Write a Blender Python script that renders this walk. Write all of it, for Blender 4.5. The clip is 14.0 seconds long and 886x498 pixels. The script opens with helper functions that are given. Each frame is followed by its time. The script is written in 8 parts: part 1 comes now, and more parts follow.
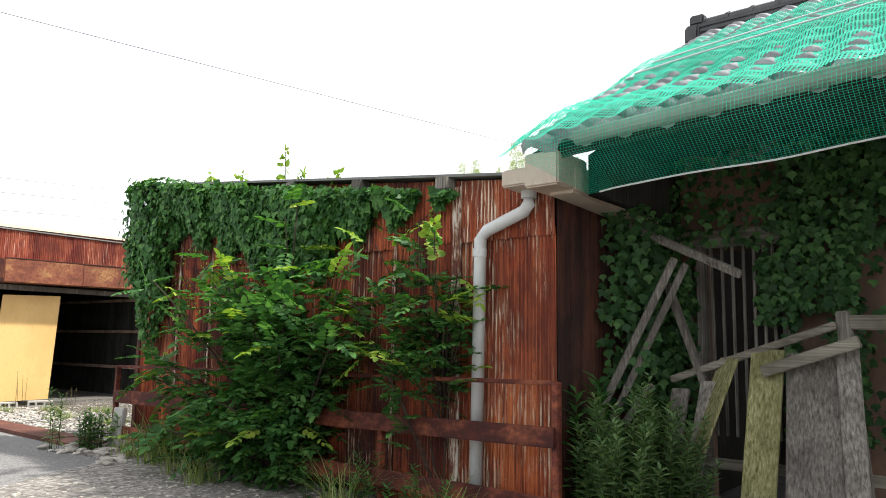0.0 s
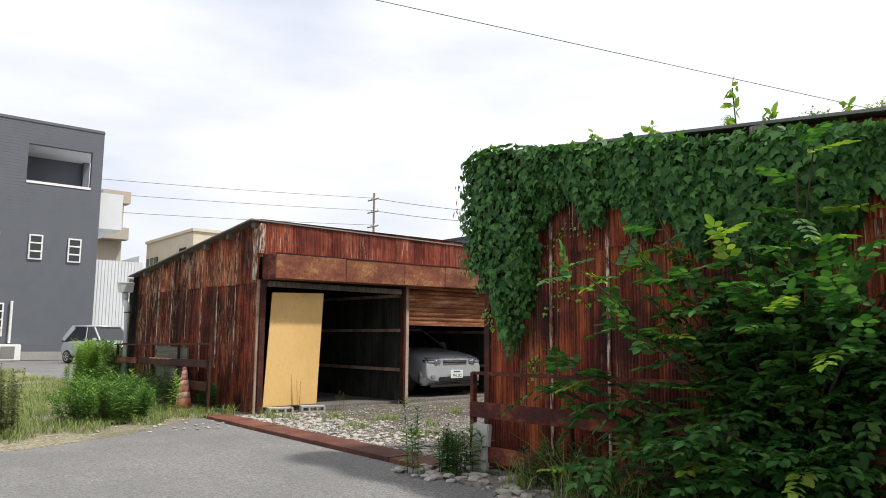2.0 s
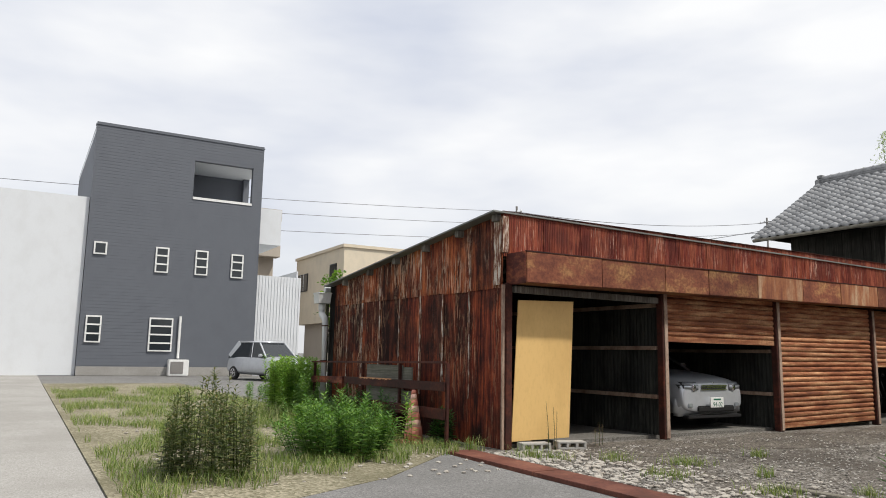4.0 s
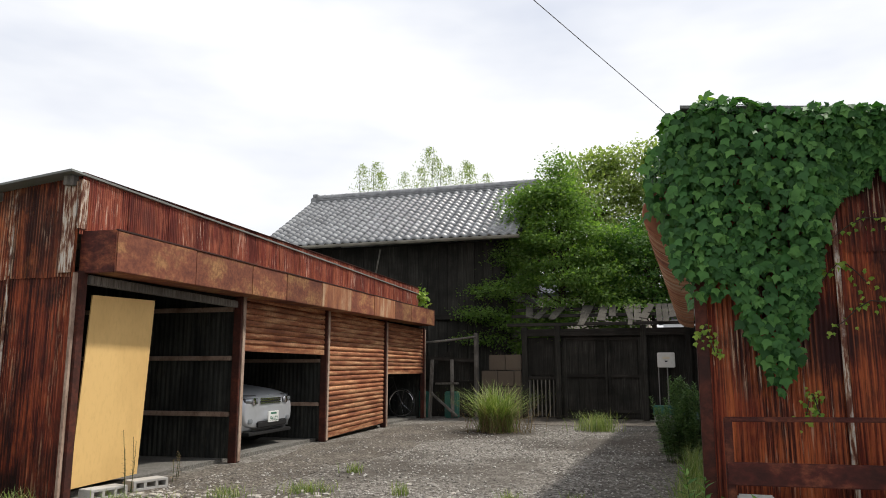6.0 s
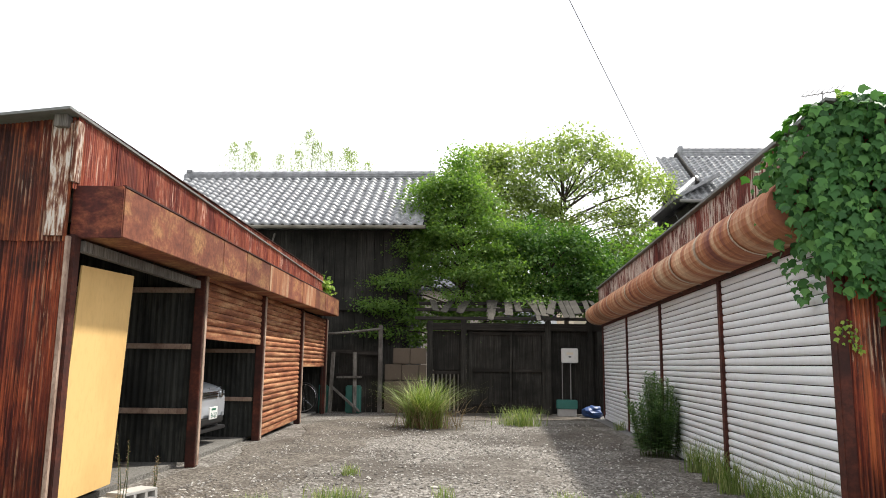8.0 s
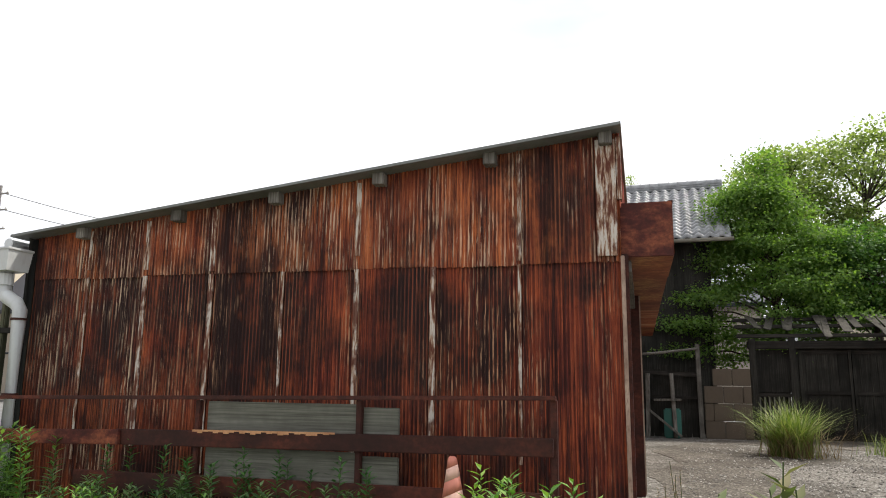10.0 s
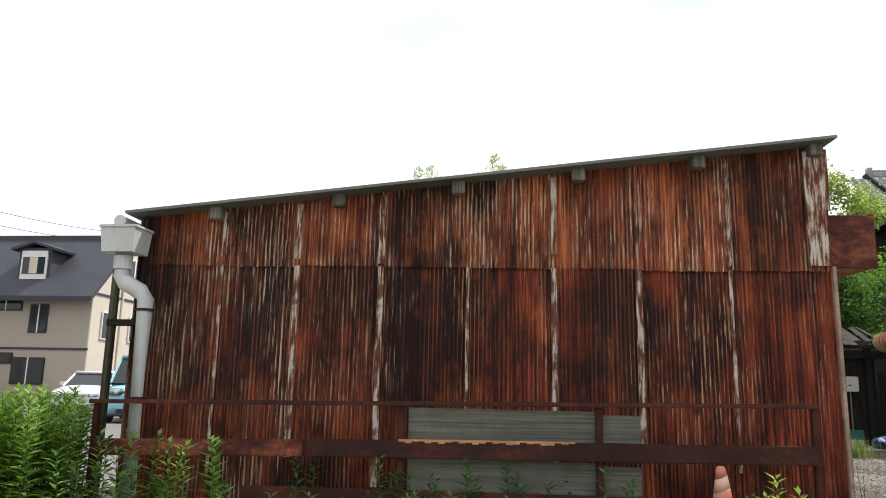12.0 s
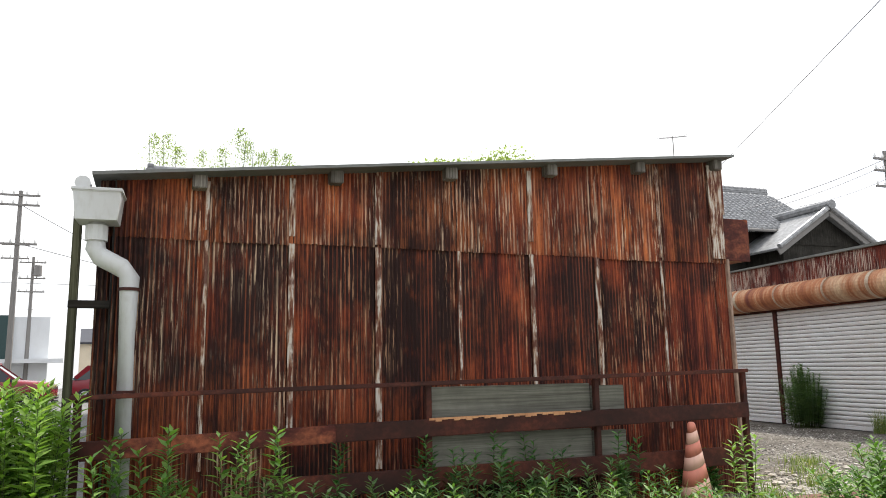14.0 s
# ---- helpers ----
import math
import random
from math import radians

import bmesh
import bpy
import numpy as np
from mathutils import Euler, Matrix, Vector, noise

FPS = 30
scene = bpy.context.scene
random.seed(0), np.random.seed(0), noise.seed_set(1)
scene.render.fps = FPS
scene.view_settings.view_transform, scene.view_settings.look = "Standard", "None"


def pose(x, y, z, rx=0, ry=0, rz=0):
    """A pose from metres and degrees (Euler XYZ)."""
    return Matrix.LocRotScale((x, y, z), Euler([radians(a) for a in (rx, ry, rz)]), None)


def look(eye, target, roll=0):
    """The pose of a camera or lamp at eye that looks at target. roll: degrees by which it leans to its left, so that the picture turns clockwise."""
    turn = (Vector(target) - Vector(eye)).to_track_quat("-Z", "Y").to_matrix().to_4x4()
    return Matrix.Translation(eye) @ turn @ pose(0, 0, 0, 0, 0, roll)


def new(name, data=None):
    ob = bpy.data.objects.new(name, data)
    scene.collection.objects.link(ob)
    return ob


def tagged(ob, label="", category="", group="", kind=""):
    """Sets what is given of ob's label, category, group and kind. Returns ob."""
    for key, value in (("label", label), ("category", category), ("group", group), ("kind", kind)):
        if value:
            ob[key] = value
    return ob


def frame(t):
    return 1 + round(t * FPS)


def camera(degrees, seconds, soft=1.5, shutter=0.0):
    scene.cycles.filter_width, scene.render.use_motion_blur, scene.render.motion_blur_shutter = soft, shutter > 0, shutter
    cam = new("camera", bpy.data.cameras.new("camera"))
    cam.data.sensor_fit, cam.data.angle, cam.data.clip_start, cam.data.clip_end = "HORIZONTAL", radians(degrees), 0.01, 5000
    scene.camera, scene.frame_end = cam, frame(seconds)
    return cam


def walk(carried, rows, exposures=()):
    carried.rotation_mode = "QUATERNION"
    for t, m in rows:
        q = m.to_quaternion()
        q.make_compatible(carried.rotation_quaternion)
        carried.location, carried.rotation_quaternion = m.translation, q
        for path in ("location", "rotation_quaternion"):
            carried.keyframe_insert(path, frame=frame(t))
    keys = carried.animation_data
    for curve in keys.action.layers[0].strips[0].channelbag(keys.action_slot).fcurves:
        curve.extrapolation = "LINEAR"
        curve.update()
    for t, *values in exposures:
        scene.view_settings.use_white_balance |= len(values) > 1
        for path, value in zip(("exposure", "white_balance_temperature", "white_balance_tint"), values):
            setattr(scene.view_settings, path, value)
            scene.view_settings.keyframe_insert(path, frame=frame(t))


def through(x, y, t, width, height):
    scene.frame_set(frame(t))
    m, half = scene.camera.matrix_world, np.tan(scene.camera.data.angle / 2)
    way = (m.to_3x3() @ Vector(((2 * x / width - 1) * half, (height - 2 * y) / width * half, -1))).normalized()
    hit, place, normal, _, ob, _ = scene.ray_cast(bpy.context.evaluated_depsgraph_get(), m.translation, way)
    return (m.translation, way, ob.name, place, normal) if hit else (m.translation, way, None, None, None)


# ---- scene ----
cam = camera(62.7, 14.0, soft=0.95)
METRES, EYE, TILT, LEAN, TURN = 18.8, 1.2, 0.0, 0.0, 39.6
ROWS = [
    (0.0, 0.0, 0.0, 0.0, -0.13, 7.47, -0.97),
    (0.5, -0.0346, 0.0189, -0.0006, 1.13, 7.28, -0.53),
    (1.0, -0.0696, 0.0394, -0.0001, 3.42, 6.66, -0.53),
    (1.5, -0.1049, 0.0608, 0.0007, 6.96, 7.02, -0.61),
    (2.0, -0.1406, 0.0809, 0.0008, 10.9, 6.98, -0.52),
    (2.5, -0.1742, 0.1023, 0.001, 15.48, 6.84, -0.36),
    (5.0, -0.3316, 0.2135, -0.0012, 3.02, 9.32, -1.99),
    (5.5, -0.3571, 0.2322, 0.0004, -9.75, 9.5, -0.63),
    (6.0, -0.3809, 0.2499, 0.0002, -22.45, 9.4, -0.02),
    (6.5, -0.4009, 0.2698, -0.0, -31.44, 8.48, 0.16),
    (7.0, -0.4212, 0.289, -0.0006, -36.34, 8.3, -0.31),
    (7.5, -0.4421, 0.312, -0.0011, -38.2, 8.69, -0.61),
    (8.0, -0.4652, 0.3351, -0.0012, -36.68, 9.03, -0.65),
    (8.5, -0.4919, 0.3591, -0.0011, -32.73, 9.7, -0.54),
    (9.0, -0.5203, 0.3836, -0.0018, -27.44, 10.11, -0.12),
    (11.5, -0.6756, 0.4853, -0.0019, -28.58, 10.78, -1.19),
    (12.0, -0.703, 0.5074, -0.0017, -33.57, 10.73, -1.16),
    (12.5, -0.7289, 0.529, -0.0017, -40.09, 10.36, -1.27),
    (13.0, -0.7532, 0.5519, -0.0013, -46.71, 9.8, -0.32),
    (13.5, -0.7775, 0.5727, -0.0016, -53.4, 9.35, 0.25),
    (14.0, -0.7979, 0.5942, -0.0022, -58.42, 9.25, 1.02),
]
EXPOSURES = [(0.0, 1.05), (0.5, 1.15), (1.0, 1.15), (1.7, 0.6), (2.5, 0.27), (4.8, 0.1), (5.2, 0.0), (5.5, -0.1), (6.0, 0.3), (6.5, 0.95), (7.0, 1.3), (7.5, 1.24), (8.0, 1.0), (8.5, 0.88), (9.0, 0.65), (11.5, 0.6), (12.5, 0.65), (13.0, 0.8), (14.0, 0.85)]
PATH = [(t, pose(0, 0, EYE, TILT, LEAN, TURN) @ pose(METRES * x, METRES * y, METRES * z, 90 + pitch, roll, yaw)) for t, x, y, z, yaw, pitch, roll in ROWS]
PATH += [
    (2.7, look((-4.04, -0.631, 1.235), (-5.699, 0.462, 1.464), 0.1)),
    (3.75, pose(-5.62, -0.77, 1.2, 98.0, -1.0, 60.7)),
    (4.8, look((-7.12, -0.885, 1.165), (-8.601, 0.417, 1.499), 1.8)),
    (9.2, look((-12.42, -0.70, 1.19), (-12.905, 1.209, 1.537), 0.4)),
    (10.25, pose(-13.9, -0.87, 1.18, 100.5, -0.6, 18.2)),
    (11.3, look((-15.33, -1.05, 1.2), (-15.766, 0.87, 1.549), 1.0)),
]
walk(cam, sorted(PATH, key=lambda row: row[0]), exposures=EXPOSURES)

# ---- sky and sun ----
SUN_TO = Vector((1.5, 1.1, 3.0)).normalized()
world = bpy.data.worlds.new("sky")
scene.world = world
world.use_nodes = True


def make_sky():
    nt = world.node_tree
    nt.nodes.clear()
    out = nt.nodes.new("ShaderNodeOutputWorld")
    sky = nt.nodes.new("ShaderNodeTexSky")
    sky.sky_type = "NISHITA"
    sky.sun_disc = False
    sky.sun_elevation = math.asin(SUN_TO.z)
    sky.sun_rotation = math.atan2(SUN_TO.x, SUN_TO.y)
    sky.dust_density = 3.0
    blue = nt.nodes.new("ShaderNodeBackground")
    blue.inputs[1].default_value = 0.10
    nt.links.new(sky.outputs[0], blue.inputs[0])
    co = nt.nodes.new("ShaderNodeTexCoord")
    mp = nt.nodes.new("ShaderNodeMapping")
    mp.inputs["Scale"].default_value = (1.0, 1.0, 3.2)
    nt.links.new(co.outputs["Generated"], mp.inputs[0])
    nz = nt.nodes.new("ShaderNodeTexNoise")
    nz.inputs["Scale"].default_value = 1.6
    nz.inputs["Detail"].default_value = 5.0
    nz.inputs["Roughness"].default_value = 0.5
    nt.links.new(mp.outputs[0], nz.inputs[0])
    ramp = nt.nodes.new("ShaderNodeValToRGB")
    ramp.color_ramp.elements[0].position = 0.36
    ramp.color_ramp.elements[0].color = (0.66, 0.70, 0.80, 1)
    ramp.color_ramp.elements[1].position = 0.60
    ramp.color_ramp.elements[1].color = (1.0, 1.0, 1.0, 1)
    nt.links.new(nz.outputs[0], ramp.inputs[0])
    # the cloud layer is whiter and brighter towards the zenith
    sep = nt.nodes.new("ShaderNodeSeparateXYZ")
    nt.links.new(co.outputs["Generated"], sep.inputs[0])
    cloud = nt.nodes.new("ShaderNodeBackground")
    cloud.inputs[1].default_value = 0.93
    nt.links.new(ramp.outputs[0], cloud.inputs[0])
    cover = nt.nodes.new("ShaderNodeMapRange")
    cover.inputs["From Min"].default_value = 0.0
    cover.inputs["From Max"].default_value = 0.25
    cover.inputs["To Min"].default_value = 0.72
    cover.inputs["To Max"].default_value = 0.93
    nt.links.new(sep.outputs[2], cover.inputs[0])
    mix = nt.nodes.new("ShaderNodeMixShader")
    nt.links.new(cover.outputs[0], mix.inputs[0])
    nt.links.new(blue.outputs[0], mix.inputs[1])
    nt.links.new(cloud.outputs[0], mix.inputs[2])
    nt.links.new(mix.outputs[0], out.inputs[0])


make_sky()
sun_data = bpy.data.lights.new("sun", "SUN")
sun_data.energy = 3.3
sun_data.angle = radians(3.0)
sun_data.color = (1.0, 0.95, 0.87)
sun = new("sun", sun_data)
sun.matrix_world = look(SUN_TO * 60, (0, 0, 0))


# ---- materials ----
class Nodes:
    """A small wrapper that adds and links shader nodes."""

    def __init__(self, name):
        self.mat = bpy.data.materials.new(name)
        self.mat.use_nodes = True
        self.t = self.mat.node_tree
        self.b = self.t.nodes["Principled BSDF"]

    def add(self, kind, **kw):
        n = self.t.nodes.new(kind)
        for k, v in kw.items():
            n.inputs[k.replace("_", " ")].default_value = v
        return n

    def link(self, a, b):
        self.t.links.new(a, b)

    def pos(self, sx=1.0, sy=1.0, sz=1.0, local=False):
        if local:
            src = self.add("ShaderNodeTexCoord").outputs["Object"]
        else:
            src = self.add("ShaderNodeNewGeometry").outputs["Position"]
        m = self.add("ShaderNodeMapping", Scale=(sx, sy, sz))
        self.link(src, m.inputs[0])
        return m.outputs[0]

    def noise(self, vec, scale, detail=4.0, rough=0.55):
        n = self.add("ShaderNodeTexNoise", Scale=scale, Detail=detail, Roughness=rough)
        self.link(vec, n.inputs[0])
        return n.outputs[0]

    def ramp(self, fac, *stops):
        n = self.add("ShaderNodeValToRGB")
        e = n.color_ramp.elements
        while len(e) < len(stops):
            e.new(0.5)
        for el, (p, c) in zip(e, stops):
            el.position = p
            el.color = (*c, 1) if len(c) == 3 else c
        self.link(fac, n.inputs[0])
        return n.outputs[0]

    def mix(self, fac, a, b, mode="MIX"):
        n = self.add("ShaderNodeMix")
        n.data_type, n.blend_type = "RGBA", mode
        for sock, v in ((n.inputs[0], fac), (n.inputs[6], a), (n.inputs[7], b)):
            if isinstance(v, (int, float)):
                sock.default_value = v
            elif isinstance(v, tuple):
                sock.default_value = (*v, 1)
            else:
                self.link(v, sock)
        return n.outputs[2]

    def maths(self, op, a, b=0.0):
        n = self.add("ShaderNodeMath")
        n.operation = op
        for sock, v in zip(n.inputs, (a, b)):
            if isinstance(v, (int, float)):
                sock.default_value = v
            else:
                self.link(v, sock)
        return n.outputs[0]

    def random(self):
        return self.add("ShaderNodeObjectInfo").outputs["Random"]

    def island(self):
        return self.add("ShaderNodeNewGeometry").outputs["Random Per Island"]

    def done(self, colour, rough=0.7, metal=0.0, bump=None, strength=0.3, distance=0.01, spec=None):
        for sock, v in ((self.b.inputs["Base Color"], colour), (self.b.inputs["Roughness"], rough), (self.b.inputs["Metallic"], metal)):
            if isinstance(v, tuple):
                sock.default_value = (*v, 1)
            elif isinstance(v, (int, float)):
                sock.default_value = v
            else:
                self.link(v, sock)
        if spec is not None:
            self.b.inputs["Specular IOR Level"].default_value = spec
        if bump is not None:
            n = self.add("ShaderNodeBump", Strength=strength, Distance=distance)
            self.link(bump, n.inputs["Height"])
            self.link(n.outputs[0], self.b.inputs["Normal"])
        return self.mat


def bw(v):
    return (v, v, v)


def rust_sheet(name, dark=(0.022, 0.007, 0.005), mid=(0.12, 0.022, 0.010), hot=(0.36, 0.095, 0.026), pale=(0.55, 0.40, 0.28), worn=0.5, soot=0.9, mid2=(0.22, 0.045, 0.015), zinc=0.48, smut=0.0, lap=None, glow=0.8):
    """Rusted corrugated iron: stains that run down it, with the old zinc left in vertical streaks."""
    n = Nodes(name)
    run = n.noise(n.pos(8, 8, 0.5), 1.0, 5, 0.65)
    fine = n.noise(n.pos(66, 66, 2.0), 1.0, 4, 0.7)
    blot = n.noise(n.pos(1.2, 1.2, 0.95), 1.0, 5, 0.62)
    spots = n.noise(n.pos(30, 30, 22), 1.0, 4, 0.7)
    c = n.ramp(run, (0.30, dark), (0.44, mid), (0.58, mid2), (0.70, hot))
    c = n.mix(n.ramp(fine, (0.36, bw(0.85)), (0.50, bw(0.0))), c, dark)
    c = n.mix(n.ramp(fine, (0.54, bw(0.0)), (0.68, bw(0.75))), c, hot)
    c = n.mix(n.ramp(blot, (0.38 + smut, bw(soot)), (0.50 + smut, bw(0.0))), c, dark)
    c = n.mix(n.ramp(spots, (0.56, bw(0.0)), (0.70, bw(0.45))), c, dark)
    # smaller sooty runs, and patches where fresh rust glows orange
    c = n.mix(n.ramp(n.noise(n.pos(4.2, 4.2, 1.5), 1.0, 5, 0.65), (0.40, bw(soot * 0.85)), (0.50, bw(0.0))), c, dark)
    fresh = n.maths("MULTIPLY", n.ramp(n.noise(n.pos(2.4, 2.4, 1.4), 1.0, 5, 0.65), (0.50, bw(0.0)), (0.64, bw(glow))), n.ramp(fine, (0.42, bw(0.0)), (0.56, bw(1.0))))
    c = n.mix(fresh, c, hot)
    region = n.ramp(n.noise(n.pos(1.9, 1.9, 1.0), 1.0, 4, 0.6), (zinc, bw(0)), (zinc + 0.12, bw(0.95)))
    if lap:
        # more of the zinc lives on where one sheet laps over the next
        axis = n.add("ShaderNodeSeparateXYZ")
        n.link(n.add("ShaderNodeNewGeometry").outputs["Position"], axis.inputs[0])
        along = n.maths("FRACT", n.maths("DIVIDE", n.maths("ADD", axis.outputs[0], 60.0 * lap[1] - lap[0] + 0.16), lap[1]))
        near = n.ramp(along, (0.0, bw(0.0)), (0.16, bw(0.75)), (0.26, bw(1.0)), (0.40, bw(0.0)))
        region = n.maths("MAXIMUM", n.maths("MULTIPLY", region, 0.85), n.maths("MULTIPLY", near, n.ramp(n.noise(n.pos(2.3, 2.3, 1.2), 1.0, 3, 0.6), (0.42, bw(0.15)), (0.58, bw(1.0)))))
    dash = n.ramp(n.noise(n.pos(44, 44, 3.0), 1.0, 5, 0.7), (0.585 - 0.05 * worn, bw(0)), (0.64 - 0.05 * worn, bw(1)))
    # crests take the zinc dashes and a lighter rust, adding ridge contrast by colour
    crest = n.add("ShaderNodeAttribute")
    crest.attribute_name = "crest"
    crown = n.ramp(crest.outputs["Fac"], (0.35, bw(0.15)), (0.75, bw(1.0)))
    c = n.mix(n.maths("MULTIPLY", n.maths("MULTIPLY", dash, region), crown), c, pale)
    c = n.mix(n.maths("MULTIPLY", n.ramp(run, (0.45, bw(0.0)), (0.65, bw(0.55))), n.ramp(crest.outputs["Fac"], (0.6, bw(0.0)), (1.0, bw(1.0)))), c, hot)
    c = n.mix(1.0, c, n.ramp(n.random(), (0.0, bw(0.86)), (1.0, bw(1.06))), "MULTIPLY")
    return n.done(c, n.ramp(run, (0.3, bw(0.85)), (0.7, bw(0.6))), 0.0, spots, 0.3, 0.004, 0.3)


def plain_rust(name, a=(0.06, 0.016, 0.010), b=(0.17, 0.040, 0.020), c=(0.40, 0.13, 0.05), grime=0.5, s=(1.7, 1.7, 2.6)):
    n = Nodes(name)
    big = n.noise(n.pos(*s), 1.0, 6, 0.66)
    small = n.noise(n.pos(24, 24, 24), 1.0, 5, 0.6)
    col = n.ramp(big, (0.30, a), (0.48, b), (0.70, c))
    col = n.mix(n.ramp(small, (0.40, bw(grime)), (0.60, bw(0))), col, a)
    col = n.mix(1.0, col, n.ramp(n.random(), (0.0, bw(0.70)), (1.0, bw(1.15))), "MULTIPLY")
    return n.done(col, 0.75, 0.0, small, 0.3, 0.004, 0.3)


def painted(name, colour, rough=0.5, dirt=(0.2, 0.17, 0.13), amount=0.5, scale=1.0, metal=0.0):
    n = Nodes(name)
    big = n.noise(n.pos(1.4 * scale, 1.4 * scale, 1.0 * scale), 1.0, 5, 0.6)
    small = n.noise(n.pos(30 * scale, 30 * scale, 12 * scale), 1.0, 4, 0.6)
    col = n.mix(n.ramp(big, (0.45, bw(0)), (0.75, bw(amount))), colour, dirt)
    col = n.mix(n.ramp(small, (0.50, bw(0)), (0.75, bw(amount * 0.6))), col, dirt)
    return n.done(col, rough, metal, small, 0.08, 0.003)


def weathered_wood(name, a, b, c, along="z", random_amount=0.4):
    n = Nodes(name)
    s = {"z": (75, 75, 1.5), "x": (1.5, 75, 75), "y": (75, 1.5, 75)}[along]
    grain = n.noise(n.pos(*s), 1.0, 5, 0.65)
    patch = n.noise(n.pos(2.2, 2.2, 2.2), 1.0, 4, 0.6)
    col = n.ramp(grain, (0.30, a), (0.52, b), (0.75, c))
    col = n.mix(n.ramp(patch, (0.35, bw(0.7)), (0.6, bw(0))), col, a)
    shade = n.ramp(n.random(), (0.0, bw(1.0 - random_amount)), (1.0, bw(1.0)))
    col = n.mix(1.0, col, shade, "MULTIPLY")
    return n.done(col, 0.9, 0.0, grain, 0.5, 0.006, 0.2)


def leaf_mat(name, a, b, c, through=0.35):
    """Leaves: colour varies leaf by leaf, and some light comes through them."""
    n = Nodes(name)
    col = n.ramp(n.island(), (0.0, a), (0.55, b), (1.0, c))
    vein = n.noise(n.pos(9, 9, 9), 1.0, 2)
    col = n.mix(n.ramp(vein, (0.35, bw(0.35)), (0.6, bw(0))), col, a)
    n.done(col, 0.55, 0.0, None, spec=0.25)
    tr = n.add("ShaderNodeBsdfTranslucent")
    n.link(n.mix(1.0, col, (0.85, 1.0, 0.35), "MULTIPLY"), tr.inputs[0])
    mx = n.add("ShaderNodeMixShader")
    mx.inputs[0].default_value = through
    n.link(n.b.outputs[0], mx.inputs[1])
    n.link(tr.outputs[0], mx.inputs[2])
    n.link(mx.outputs[0], n.t.nodes["Material Output"].inputs[0])
    return n.mat


def ground_mat(name, a, b, c, grain=45.0, stain=0.6, bump=0.6, voro=True):
    n = Nodes(name)
    big = n.noise(n.pos(0.55, 0.55, 0.55), 1.0, 7, 0.68)
    mid = n.noise(n.pos(4, 4, 4), 1.0, 5, 0.6)
    v = n.add("ShaderNodeTexVoronoi", Scale=grain)
    n.link(n.pos(), v.inputs[0])
    stones = n.ramp(v.outputs["Color"], (0.1, a), (0.5, b), (0.95, c))
    col = n.mix(n.ramp(big, (0.44, bw(0)), (0.58, bw(stain))), stones, a)
    col = n.mix(n.ramp(mid, (0.50, bw(0)), (0.75, bw(0.5))), col, b)
    return n.done(col, 0.92, 0.0, v.outputs["Distance"], bump, 0.012, 0.2)


# Garage wall: lower row darker with grime and some shade put into the colour.
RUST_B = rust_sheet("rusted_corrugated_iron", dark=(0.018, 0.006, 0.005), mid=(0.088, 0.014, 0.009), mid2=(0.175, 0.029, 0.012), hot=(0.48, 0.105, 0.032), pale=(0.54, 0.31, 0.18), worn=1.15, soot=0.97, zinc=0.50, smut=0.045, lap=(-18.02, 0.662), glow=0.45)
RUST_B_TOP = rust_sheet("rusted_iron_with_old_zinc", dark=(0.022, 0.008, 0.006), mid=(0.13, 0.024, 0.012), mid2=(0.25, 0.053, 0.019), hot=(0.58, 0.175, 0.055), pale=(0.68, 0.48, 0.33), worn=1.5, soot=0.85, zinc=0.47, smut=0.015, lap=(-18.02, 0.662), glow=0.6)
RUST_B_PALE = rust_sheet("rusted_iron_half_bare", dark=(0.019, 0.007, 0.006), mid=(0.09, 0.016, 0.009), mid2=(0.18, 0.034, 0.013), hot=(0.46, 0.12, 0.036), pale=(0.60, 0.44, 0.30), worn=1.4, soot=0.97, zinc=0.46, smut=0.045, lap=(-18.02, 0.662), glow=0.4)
RUST_A_END = rust_sheet("bright_rust_with_old_zinc", dark=(0.06, 0.014, 0.009), mid=(0.22, 0.042, 0.016), mid2=(0.32, 0.068, 0.022), hot=(0.52, 0.16, 0.05), pale=(0.64, 0.54, 0.40), worn=1.6, soot=0.5, zinc=0.45)
RUST_A = rust_sheet("red_rusted_corrugated_iron", dark=(0.03, 0.008, 0.007), mid=(0.155, 0.024, 0.011), mid2=(0.24, 0.042, 0.016), hot=(0.50, 0.13, 0.04), worn=0.95, soot=0.9, smut=0.03)
RUST_PARAPET = rust_sheet("crimson_rusted_iron", dark=(0.07, 0.013, 0.010), mid=(0.21, 0.036, 0.022), hot=(0.42, 0.13, 0.07), pale=(0.56, 0.36, 0.27), worn=1.0, soot=0.6)
RUST_BEAM = plain_rust("flaking_rust", (0.032, 0.010, 0.008), (0.092, 0.020, 0.014), (0.36, 0.11, 0.05), 0.5, s=(3.2, 3.2, 6.0))
RUST_BOX = plain_rust("orange_rust", (0.10, 0.030, 0.020), (0.25, 0.085, 0.045), (0.54, 0.31, 0.12), 0.55, (1.5, 1.5, 3.0))
RUST_DARK = plain_rust("dark_rust", (0.020, 0.008, 0.006), (0.055, 0.016, 0.011), (0.14, 0.035, 0.018))
RUST_SHUTTER = plain_rust("brown_shutter_rust", (0.085, 0.026, 0.015), (0.33, 0.12, 0.052), (0.68, 0.40, 0.21), 0.35, (2.0, 1.2, 13.0))
RUST_ROLL = plain_rust("housing_rust", (0.15, 0.046, 0.040), (0.43, 0.17, 0.075), (0.74, 0.56, 0.36), 0.25, (0.5, 4.2, 0.6))
RUST_PLATE = plain_rust("brown_steel_plate", (0.06, 0.024, 0.017), (0.14, 0.05, 0.035), (0.23, 0.10, 0.065), 0.4)
